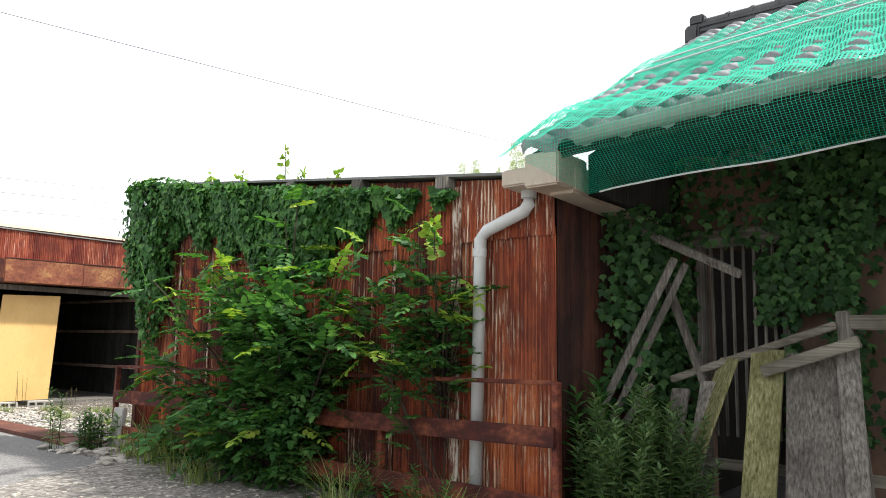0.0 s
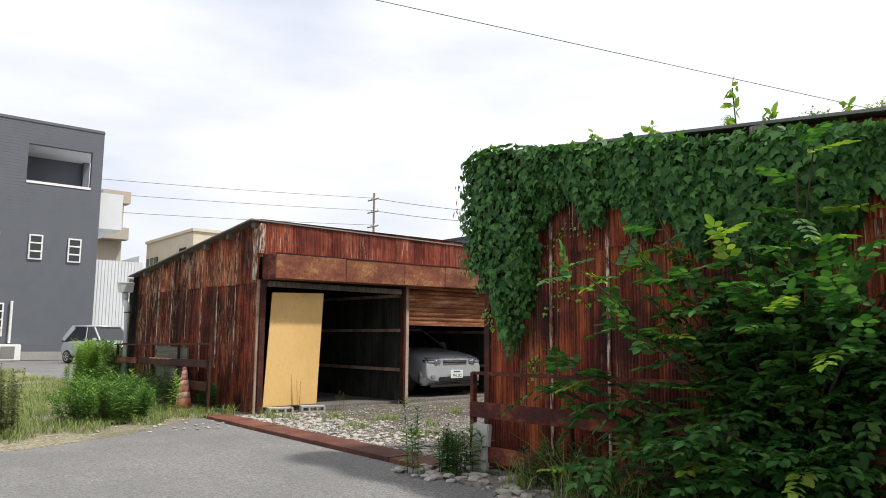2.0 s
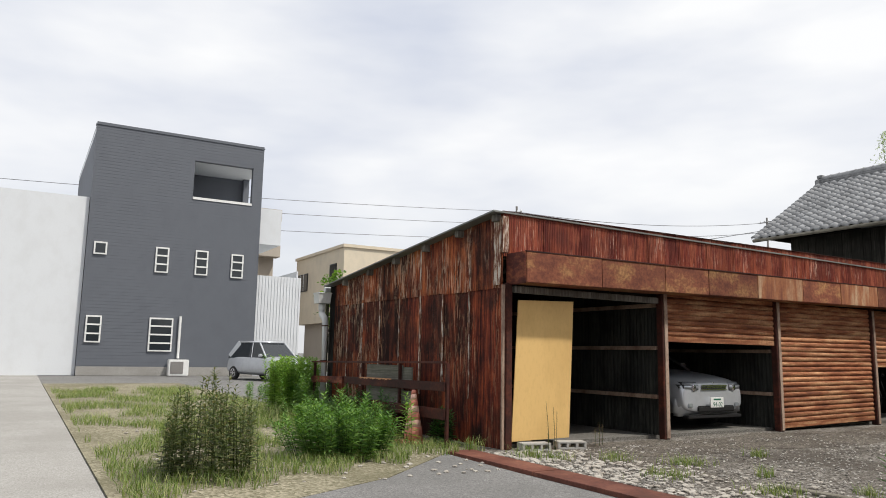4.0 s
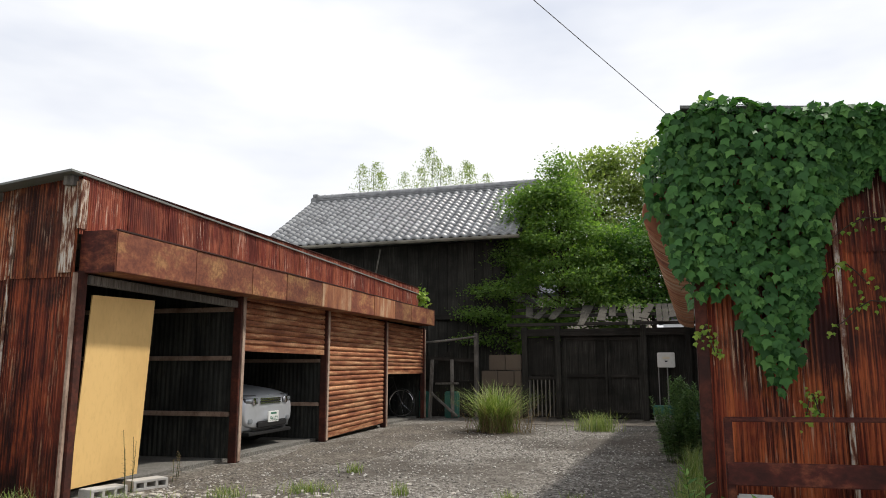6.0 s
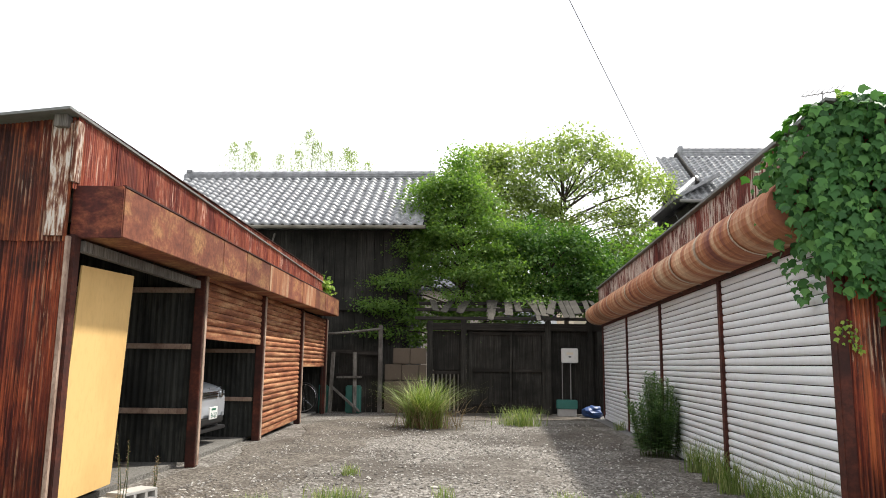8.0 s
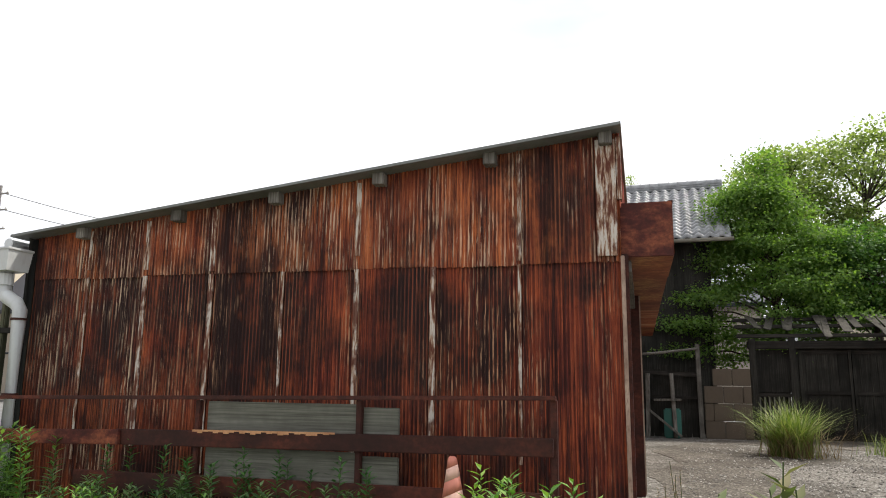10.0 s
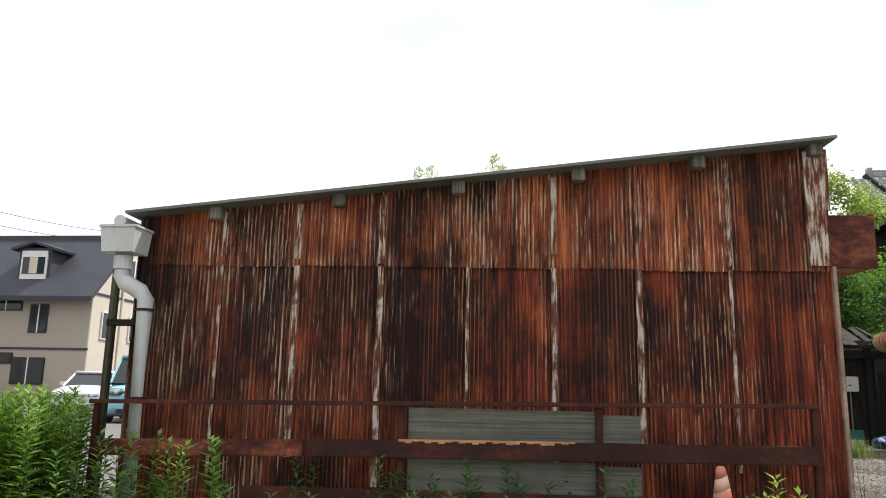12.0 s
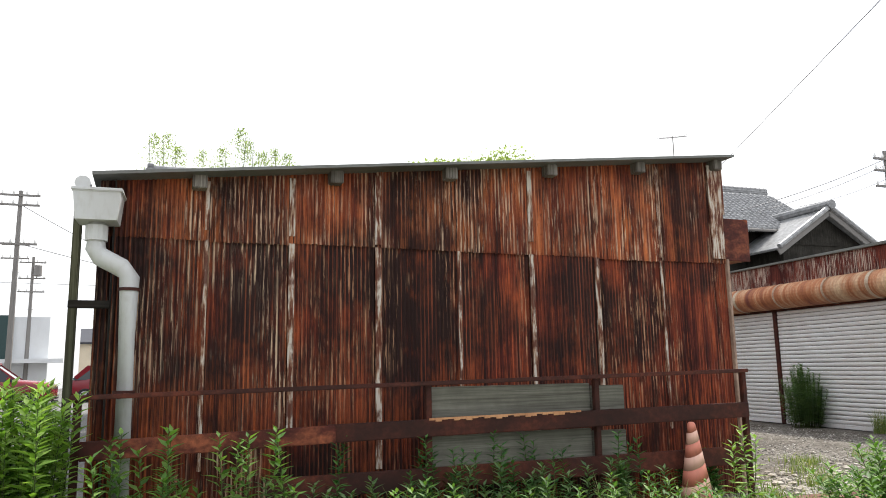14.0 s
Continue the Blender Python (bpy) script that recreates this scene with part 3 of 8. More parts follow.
def drain_strip():
    """Rusted steel plates laid over the drain at the yard's mouth."""
    at = thing("drain_cover", (-11, 4.0, 0), "rusted steel drain plates at the yard entrance", "drain cover")
    xs = [-13.95, -12.2, -10.6, -9.1, -8.45]
    for a, b in zip(xs, xs[1:]):
        part("plate", bx(a, b - 0.012, 3.82, 4.2, -0.03, 0.022 + R.uniform(0, 0.008), bevel=0.004), RUST_PLATE, at)


drain_strip()

# ---- shed with garages ----
BX0, BX1 = -19.3, -13.93          # road-side wall, west to east
WALL_B = 4.52                     # road-side wall's line
BAYS_B = (7.52, 10.42, 13.58, 16.60)
B_STAND = stands((BX1, WALL_B, 0), 2.95, (0, 0.12, 0))
B_EAVE_STAND = stands((BX1, WALL_B, 2.13), 2.95, (0, 0.12, 0), rise=0.0115)
STAND[0] = B_STAND


def b_roof(x):
    return 2.452 + (x + 19.27) / 5.4 * 0.62


def shed_b():
    wall = thing("wall_garage_shed_road", (-16.6, 4.45, 0), "rust-red corrugated iron side wall of the garage shed", "wall", kind="structure")
    rng = random.Random(11)
    edges = [-19.3, -18.62, -18.02, -17.35, -16.68, -16.02, -15.37, -14.69, -13.95]
    for i, (a, b) in enumerate(zip(edges, edges[1:])):
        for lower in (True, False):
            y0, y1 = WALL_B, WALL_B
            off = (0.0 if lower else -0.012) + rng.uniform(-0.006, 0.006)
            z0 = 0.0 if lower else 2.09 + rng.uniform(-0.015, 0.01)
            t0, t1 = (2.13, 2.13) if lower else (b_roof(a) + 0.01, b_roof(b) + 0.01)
            # upper row paler with more zinc left, lower row grimier and shade-darkened
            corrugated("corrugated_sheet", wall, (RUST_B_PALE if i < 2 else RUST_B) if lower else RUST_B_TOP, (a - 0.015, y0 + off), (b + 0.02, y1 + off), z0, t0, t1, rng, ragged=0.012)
    # pale zinc left on the laps between sheets
    for i, x in enumerate(edges[1:-1]):
        for z0, z1 in ((0.35, 2.08), (2.1, b_roof(x) - 0.02)):
            if rng.random() < 0.9:
                lo = z0 + rng.uniform(0, 0.5) * (z1 - z0) * 0.4
                part("lap_strip", bx(x - (0.012, 0.02, 0.03)[i % 3], x + (0.014, 0.024, 0.018)[i % 3], WALL_B - 0.027, WALL_B - 0.016, lo, z1, bevel=0.002), LAP, wall)
    part("corner_trim", bx(-14.10, -13.95, 4.478, 4.490, 2.12, 3.02, bevel=0.002), LAP, wall, "bare zinc corner sheet streaked white")
    part("corner_post", bx(-13.97, -13.88, 4.53, 4.63, 0, 2.14, bevel=0.006), RUST_DARK, wall)
    part("corner_batten", bx(-13.935, -13.905, 4.485, 4.528, 0, 2.12, bevel=0.004), PLANK_PALE, wall)

    roof = thing("roof_garage_shed", (-16.6, 10, 2.5), "low sloping corrugated metal roof with timber purlins", "roof", kind="structure")
    bm = bmesh.new()
    beam(bm, (-19.36, 10.5, b_roof(-19.36) + 0.02), (-13.90, 10.5, b_roof(-13.90) + 0.02), 12.36, 0.022)
    part("roof_sheet", bm, ROOF_EDGE, roof)
    for x in (-14.02, -14.91, -15.83, -16.76, -17.70, -18.68):
        yb = WALL_B
        part("purlin", bx(x - 0.05, x + 0.05, yb - 0.11, 16.5, b_roof(x) - 0.085, b_roof(x) + 0.012, bevel=0.006), GREY_WOOD, roof)
    # parapet over the garage fronts
    STAND[0] = B_EAVE_STAND
    par = thing("wall_garage_parapet", (-14.0, 10, 2.5), "crimson corrugated iron parapet above the garage shutters", "wall", kind="structure")
    y = 4.52
    while y < 16.3:
        y2 = min(y + 0.70, 16.4)
        corrugated("corrugated_sheet", par, RUST_PARAPET, (-13.93, y), (-13.93, y2 + 0.02), 2.5, 3.10, 3.10, rng, out=(1, 0))
        y = y2
    part("flashing", bar((-13.92, 4.5, 3.105), (-13.92, 16.42, 3.105), 0.03, 0.012, 0.003), RUST_DARK, par)
    part("zinc_corner", bx(-13.945, -13.912, 4.495, 4.60, 2.55, 3.04, bevel=0.003), LAP, par)
    # boxed shutter housing
    hood = thing("shutter_housing", (-13.8, 10, 2.13), "orange rusted sheet-metal box over the garage shutters", "shutter housing")
    y = 4.60
    for w in (1.35, 1.3, 1.0, 1.25, 1.3, 1.2, 1.3, 1.2, 1.25, 1.2):
        a, b = y, min(y + w, 16.52)
        bm = bmesh.new()
        box(bm, -13.95, -13.55 + R.uniform(-0.006, 0.006), a, b - 0.004, 2.13 + 0.002 * (a - 4.6), 2.53, bevel=0.008)
        part("metal_panel", bm, RUST_BOX if R.random() < 0.8 else RUST_ROLL, hood)
        y = b
    part("end_plate", bx(-13.95, -13.553, 4.575, 4.597, 2.12, 2.535, bevel=0.006), RUST_BEAM, hood, "dark rusted end plate")
    part("top_lip", bar((-13.56, 4.6, 2.538), (-13.56, 16.52, 2.538), 0.03, 0.016), RUST_DARK, hood)
    # posts, partitions and back wall
    STAND[0] = B_STAND
    for y in BAYS_B:
        post = thing("garage_post", (-13.86, y, 0), "rust-streaked steel post between garage bays", "post", "garage posts")
        part("column", bx(-13.93, -13.82, y - 0.06, y + 0.06, 0, 2.24, bevel=0.006), RUST_DARK, post)
        part("edge_strip", bx(-13.82, -13.805, y - 0.02, y + 0.05, 0.02, 2.2, bevel=0.002), PLANK_PALE, post, "pale flaking edge strip")
    lintel = thing("lintel", (-14.1, 10, 2.05), "dark weathered timber lintel over the garage bays", "lintel", kind="structure")
    part("beam", bx(-14.06, -13.935, 4.66, 16.5, 2.06, 2.2, bevel=0.006), DARK_WOOD, lintel)
    part("rail", bx(-13.93, -13.86, 4.66, 7.44, 2.02, 2.11, bevel=0.006), GREY_WOOD, lintel)
    for y in BAYS_B[:3]:
        wall_p = thing("wall_partition", (-16.6, y, 0), "dark corrugated partition inside the garages", "wall", kind="structure")
        x = -19.0
        while x < -14.1:
            x2 = min(x + 0.72, -13.96)
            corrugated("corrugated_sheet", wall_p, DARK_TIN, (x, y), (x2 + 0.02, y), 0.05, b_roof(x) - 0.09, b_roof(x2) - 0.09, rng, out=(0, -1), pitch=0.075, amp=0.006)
            x = x2
        for z in (0.62, 1.35, 2.0):
            part("rail", bx(-19.0, -13.95, y - 0.075, y - 0.015, z - 0.03, z + 0.03, bevel=0.004), PLANK_PALE, wall_p)
    back = thing("wall_garage_back", (-19.2, 10, 0), "dark corrugated back wall of the garages", "wall", kind="structure")
    y = 4.4
    while y < 16.5:
        y2 = min(y + 0.72, 16.6)
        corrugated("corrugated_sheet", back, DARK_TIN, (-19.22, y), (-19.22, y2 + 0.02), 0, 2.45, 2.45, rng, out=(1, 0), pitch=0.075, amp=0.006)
        y = y2
    side = thing("wall_garage_north", (-16.6, 16.65, 0), "rusted corrugated far wall of the garages", "wall", kind="structure")
    x = -19.2
    while x < -14.1:
        x2 = min(x + 0.72, -14.0)
        # rusty wall's inner face drawn in the darkened tin, for the interior shade
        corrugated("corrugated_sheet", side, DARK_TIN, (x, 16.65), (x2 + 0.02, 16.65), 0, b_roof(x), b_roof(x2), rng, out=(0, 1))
        x = x2
    lining = thing("wall_lining", (-16.6, 4.6, 0), "dark boarded inside face of the garage wall", "wall", kind="structure")
    for z in (0.5, 1.2, 1.9):
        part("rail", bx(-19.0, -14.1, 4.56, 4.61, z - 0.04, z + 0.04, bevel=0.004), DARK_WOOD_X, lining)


FLAKE = painted("fresh_flaked_rust", (0.56, 0.29, 0.14), 0.8, (0.30, 0.11, 0.05), 0.7, 3.0)
BAND = painted("cream_zinc_band", (0.50, 0.41, 0.30), 0.6, (0.24, 0.10, 0.05), 0.8, 4.0)
PLANK_PALE = painted("flaking_pale_paint", (0.40, 0.29, 0.22), 0.8, (0.09, 0.035, 0.02), 1.0, 2.0)
shed_b()


def slatted_shutter(name, x, y0, y1, z0, z1, material, label, pitch=0.062, parent_label="", sag=0.0, face=1, flat=False):
    """A roll-up shutter: one curved slat above another in two side guides."""
    sh = thing(name, (x, (y0 + y1) / 2, z0), label, "shutter", "roller shutters")
    n = int((z1 - z0) / pitch)
    k = pitch / 0.062
    prof = [(a * k, b * k) for a, b in ((0.0, 0.0), (0.012, 0.012), (0.017, 0.03), (0.012, 0.048), (0.0, 0.058), (-0.004, 0.060))]
    if flat:
        prof = [(-0.014, 0.0), (0.0, 0.004), (0.004, pitch * 0.45), (0.003, pitch - 0.016), (0.0, pitch - 0.012), (-0.014, pitch - 0.006)]
    verts = [(face * dx, yy, dz) for yy in (y0, y1) for dx, dz in prof]
    k = len(prof)
    faces = [(i, i + k, i + k + 1, i + 1) if face > 0 else (i, i + 1, i + k + 1, i + k) for i in range(k - 1)]
    me = bpy.data.meshes.new("slat")
    me.from_pydata([(a, b - (y0 + y1) / 2, c) for a, b, c in verts], [], faces)
    me.polygons.foreach_set("use_smooth", [True] * len(me.polygons))
    me.materials.append(material)
    for i in range(n):
        ob = link_mesh("slat", me, None, sh, at=(x + R.uniform(-0.002, 0.002), (y0 + y1) / 2, z1 - (i + 1) * pitch))
        ob.rotation_euler = (sag * (i / n) + R.uniform(-0.0012, 0.0012), 0, 0)
    part("bottom_bar", bx(x - 0.012, x + 0.022, y0, y1, z1 - (n + 1) * pitch, z1 - n * pitch - 0.002, bevel=0.004,
                          m=Matrix.Translation((x, (y0 + y1) / 2, z1 - n * pitch)) @ Matrix.Rotation(sag, 4, "X") @ Matrix.Translation((-x, -(y0 + y1) / 2, -(z1 - n * pitch)))), material, sh)
    return sh


slatted_shutter("roller_shutter", -13.88, 7.585, 10.355, 1.50, 2.22, RUST_SHUTTER, "brown rusted roller shutter stuck half open", pitch=0.086)
slatted_shutter("roller_shutter", -13.88, 10.485, 13.515, 0.12, 2.22, RUST_SHUTTER, "orange-brown rusted roller shutter, closed and bent", sag=0.016, pitch=0.086)
slatted_shutter("roller_shutter", -13.88, 13.645, 16.535, 1.18, 2.22, RUST_SHUTTER, "brown rusted roller shutter lowered halfway", pitch=0.086)
STAND[0] = UNTURNED


def plywood():
    ob = thing("plywood_board", (-13.95, 5.35, 0.17), "warm yellow plywood sheet leaning in the garage opening", "board")
    bm = bmesh.new()
    v = [(-13.95, 4.79, 0.09), (-14.03, 5.81, 0.10), (-13.985, 5.866, 1.96), (-13.93, 4.88, 1.928)]
    a = [bm.verts.new(p) for p in v]
    b = [bm.verts.new((p[0] - 0.015, p[1], p[2])) for p in v]
    bm.faces.new(a)
    bm.faces.new(list(reversed(b)))
    for i in range(4):
        bm.faces.new((a[i], b[i], b[(i + 1) % 4], a[(i + 1) % 4]))
    bmesh.ops.recalc_face_normals(bm, faces=bm.faces)
    part("sheet", bm, PLY, ob)


plywood()


# ---- ivy shed ----
AX0, AX1 = -8.28, -2.58
A_FRONT = stands((-8.34, 4.47, 0), -1.72, (0.075, 0, 0))
GUIDES_A = (4.47, 7.25, 10.26, 13.22, 16.5)


def a_roof(x):
    return 2.97 + (x + 8.0) * -0.112


def a_wall_y(x):
    return 4.42 - (x - AX0) / (AX1 - AX0) * 0.10


def shed_a():
    wall = thing("wall_ivy_shed_road", (-5.4, 4.4, 0), "red rusted corrugated iron wall half covered in ivy", "wall", kind="structure")
    rng = random.Random(5)
    edges = [-8.28, -7.42, -6.78, -6.1, -5.43, -4.75, -4.08, -3.42, -2.58]
    for a, b in zip(edges, edges[1:]):
        for z0, top in ((0.0, None), (1.98, 1)):
            off = rng.uniform(-0.006, 0.006) - (0.012 if top else 0)
            t0, t1 = (a_roof(a), a_roof(b)) if top else (2.02, 2.02)
            corrugated("corrugated_sheet", wall, RUST_A_END if a > -3.5 else RUST_A, (a - 0.015, a_wall_y(a) + off), (b + 0.02, a_wall_y(b) + off), z0 + rng.uniform(-0.01, 0.01), t0, t1, rng, ragged=0.012)
    for x in (-7.42, -6.78, -4.08, -3.42):
        w = 0.055 if x == -3.42 else 0.022
        part("lap_strip", bx(x - w, x + w * 0.6, a_wall_y(x) - 0.03, a_wall_y(x) - 0.018, 0.15, a_roof(x) - 0.05, bevel=0.002), LAP, wall)
    part("corner_post", bx(-8.33, -8.25, 4.40, 4.5, 0, 2.9, bevel=0.006), RUST_DARK, wall)
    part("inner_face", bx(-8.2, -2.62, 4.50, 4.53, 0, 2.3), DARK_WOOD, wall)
    ew = thing("wall_ivy_shed_east", (-2.58, 10, 0), "dark rusted end wall of the ivy shed", "wall", kind="structure")
    y = 4.34
    while y < 16.5:
        y2 = min(y + 0.75, 16.55)
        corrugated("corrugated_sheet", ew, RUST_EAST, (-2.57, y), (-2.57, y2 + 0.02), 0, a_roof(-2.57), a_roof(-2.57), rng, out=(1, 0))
        y = y2
    nw = thing("wall_ivy_shed_north", (-5.4, 16.55, 0), "dark corrugated far wall of the ivy shed", "wall", kind="structure")
    x = -7.85
    while x < -2.7:
        x2 = min(x + 0.75, -2.57)
        corrugated("corrugated_sheet", nw, RUST_DARK, (x, 16.55), (x2 + 0.02, 16.55), 0, a_roof(x), a_roof(x2), rng, out=(0, 1))
        x = x2
    roof = thing("roof_ivy_shed", (-5.4, 10, 2.4), "low sloping corrugated metal roof of the ivy shed", "roof", kind="structure")
    bm = bmesh.new()
    top = [bm.verts.new((x, y, a_roof(x) + 0.04)) for x, y in ((-8.36, 4.25), (-2.42, 4.25), (-2.42, 16.7), (-7.98, 16.7))]
    low = [bm.verts.new(v.co - Vector((0, 0, 0.022))) for v in top]
    bm.faces.new(top)
    bm.faces.new(list(reversed(low)))
    for i in range(4):
        bm.faces.new((top[i], low[i], low[(i + 1) % 4], top[(i + 1) % 4]))
    part("roof_sheet", bm, ROOF_EDGE, roof)
    for x in (-8.1, -7.2, -6.3, -5.4, -4.48, -3.52, -2.75):
        part("purlin", bx(x - 0.055, x + 0.055, a_wall_y(x) - 0.13, 15.8 if x > -7.8 else 6.0, a_roof(x) - 0.085, a_roof(x) + 0.012, bevel=0.006), GREY_WOOD, roof)
    # yard front: parapet, round housing, shutters
    STAND[0] = A_FRONT
    par = thing("wall_ivy_shed_parapet", (-8.4, 10, 2.5), "rusted corrugated parapet above the white shutters", "wall", kind="structure")
    y = 4.45
    while y < 16.5:
        y2 = min(y + 0.70, 16.6)
        corrugated("corrugated_sheet", par, RUST_DRIP, (-8.40, y), (-8.40, y2 + 0.02), 2.55, 2.99, 2.99, rng, out=(-1, 0))
        y = y2
    part("flashing", bx(-8.46, -8.36, 4.42, 16.62, 2.985, 3.015, bevel=0.004), ROOF_EDGE, par)
    part("backing", bx(-8.36, -8.30, 4.5, 16.6, 2.1, 2.95), RUST_DARK, par)
    roll = thing("shutter_housing", (-8.5, 10, 2.12), "rounded rusted sheet-metal housing over the white shutters", "shutter housing")
    y = 4.62
    i = 0
    while y < 16.4:
        y2 = min(y + (0.9, 1.15, 1.1)[i % 3], 16.5)
        bm = bmesh.new()
        n = 14
        rings = []
        for yy in (y, y + 0.02, (y + y2) / 2, y2 - 0.02, y2 - 0.004):
            swell = 0.0 if yy in (y, y2 - 0.004) else R.uniform(0.004, 0.012)
            ring = []
            for k in range(n):
                a = radians(100 + 175 * k / (n - 1))
                ring.append(bm.verts.new((-8.42 + (0.315 + swell) * math.cos(a), yy, 2.365 + (0.225 + swell) * math.sin(a))))
            rings.append(ring)
        for a, b in zip(rings, rings[1:]):
            for k in range(n - 1):
                bm.faces.new((a[k], b[k], b[k + 1], a[k + 1]))
        bm.faces.new(list(rings[0]))
        bm.faces.new(list(reversed(rings[-1])))
        part("metal_panel", bm, RUST_ROLL, roll, smooth=False)
        bm = bmesh.new()
        wide = R.uniform(0.03, 0.075)
        rings = [[bm.verts.new((-8.42 + 0.332 * math.cos(radians(100 + 175 * k / 13)), yy, 2.365 + 0.242 * math.sin(radians(100 + 175 * k / 13)))) for k in range(14)] for yy in (y2 - wide, y2 + 0.01)]
        for k in range(13):
            bm.faces.new((rings[0][k], rings[1][k], rings[1][k + 1], rings[0][k + 1]))
        part("seam_band", bm, BAND, roll, "pale unrusted seam band")
        y = y2
        i += 1
    for a, b in zip(GUIDES_A, GUIDES_A[1:]):
        slatted_shutter("roller_shutter", -8.33, a + 0.05, b - 0.05, 0.05, 2.18, WHITE_SLAT, "white painted roller shutter, closed and grimy", pitch=0.075, face=-1, flat=True)
        g = thing("shutter_guide", (-8.34, b, 0), "dark steel guide between white shutters", "shutter guide", "shutter guides")
        part("channel", bx(-8.36, -8.30, b - 0.045, b + 0.045, 0, 2.2, bevel=0.004), RUST_DARK, g)
    g = thing("shutter_guide", (-8.34, 4.47, 0), "pale rust-edged shutter guide at the shed corner", "shutter guide", "shutter guides")
    part("channel", bx(-8.37, -8.30, 4.44, 4.53, 0, 2.2, bevel=0.004), RUST_ROLL, g)


shed_a()
STAND[0] = UNTURNED


# ---- gate wall at the end of the yard ----
def gate():
    g = thing("wall_gate", (-10, 17.4, 0), "dark weathered timber gate wall closing the yard", "wall", kind="structure")
    rng = random.Random(3)
    for x in (-12.0, -11.17, -9.10, -8.08):
        part("post", bx(x - 0.07, x + 0.07, 17.32, 17.46, 0, 2.28 + rng.uniform(-0.05, 0.05), bevel=0.012), DARK_WOOD, g)
    part("beam", bx(-12.1, -7.6, 17.34, 17.46, 2.02, 2.2, bevel=0.012), DARK_WOOD_X, g)
    x = -11.1
    while x < -8.1:
        w = rng.uniform(0.14, 0.24)
        part("plank", bx(x, x + w - 0.006, 17.47 + rng.uniform(0, 0.012), 17.50, 0.02 + rng.uniform(0, 0.06), 2.03, bevel=0.004), DARK_WOOD, g)
        x += w
    part("backing", bx(-11.1, -7.9, 17.505, 17.53, 0.02, 2.1), DARK_WOOD, g)
    for x in (-11.0, -10.0, -9.95, -9.2):
        part("stile", bx(x - 0.04, x + 0.04, 17.43, 17.47, 0.03, 2.0, bevel=0.006), DARK_WOOD, g)
    for z in (0.2, 1.05, 1.95):
        part("ledger", bx(-11.05, -9.15, 17.44, 17.47, z - 0.04, z + 0.04, bevel=0.006), DARK_WOOD_X, g)
    # barred side opening
    for i in range(7):
        xx = -11.9 + i * 0.1
        part("baluster", bx(xx - 0.015, xx + 0.015, 17.4, 17.43, 0.05, 0.98, bevel=0.004), GREY_WOOD, g)
    part("panel", bx(-11.95, -11.2, 17.46, 17.49, 1.05, 2.0, bevel=0.004), DARK_WOOD, g)
    part("panel", bx(-11.95, -11.2, 17.95, 17.98, 0.0, 1.1, bevel=0.004), DARK_WOOD, g)
    part("rail", bx(-11.95, -11.2, 17.39, 17.45, 0.95, 1.03, bevel=0.006), DARK_WOOD_X, g)
    # lean-to roof of broken boards
    r = thing("gate_roof", (-10.2, 17.3, 2.3), "collapsing board roof over the old gate", "roof")
    for y, z in ((16.95, 2.30), (17.5, 2.55), (18.05, 2.75)):
        part("batten", bx(-12.35, -7.9, y - 0.04, y + 0.04, z - 0.05, z + 0.03, bevel=0.01), DARK_WOOD_X, r)
    x = -12.3
    while x < -8.0:
        w = rng.uniform(0.12, 0.22)
        if rng.random() < 0.66:
            tilt = rng.uniform(-0.2, 0.2)
            lo = rng.uniform(-0.2, 0.45)
            a = Vector((x + w / 2 + tilt, 16.85 + lo, 2.31 + lo * 0.42))
            b = Vector((x + w / 2, 18.1, 2.83))
            part("board", bar(a, b, w - 0.012, 0.02, 0.004, twist=rng.uniform(-0.25, 0.25)), OLD_BOARD, r)
        x += w


gate()


# ---- old house behind ----
def tiled_roof(name, corner, ux, uy, cols, rows, label, tile_w=0.27, tile_l=0.235, keep=None):
    """A slope of curved clay tiles, each its own piece, from the eave corner: ux along the eave, uy up the slope."""
    roof = thing(name, corner, label, "roof")
    ux, uy = Vector(ux).normalized(), Vector(uy).normalized()
    nz = ux.cross(uy)
    seg = 7
    verts, faces = [], []
    for j, (dy, dz) in enumerate(((-0.035, -0.02), (-0.03, 0.048), (tile_l + 0.02, 0.006))):
        for i in range(seg + 1):
            u = i / seg
            h = 0.042 * math.sin(u * 2 * math.pi) + dz
            verts.append(ux * (u - 0.5) * tile_w * 1.03 + uy * dy + nz * h)
    for j in range(2):
        for i in range(seg):
            a = j * (seg + 1) + i
            faces.append((a, a + 1, a + seg + 2, a + seg + 1))
    me = bpy.data.meshes.new("roof_tile")
    me.from_pydata([tuple(v) for v in verts], [], faces)
    me.polygons.foreach_set("use_smooth", [True] * len(me.polygons))
    me.materials.append(TILE)
    me.update()
    c = Vector(corner)
    made = 0
    big_v, big_f = [], []
    for r in range(rows):
        for k in range(cols):
            p = c + ux * (k + 0.5) * tile_w + uy * r * tile_l + nz * R.uniform(-0.004, 0.006)
            if (keep is None or keep(r, k)) and made < 300:
                made += 1
                ob = link_mesh("roof_tile", me, None, roof, at=p)
            else:
                s = len(big_v)
                big_v += [p + v for v in verts]
                big_f += [tuple(i + s for i in f) for f in faces]
    if big_v:
        raw("roof_tiles", big_v, big_f, TILE, roof, smooth=True, kind="stuff")
    return roof


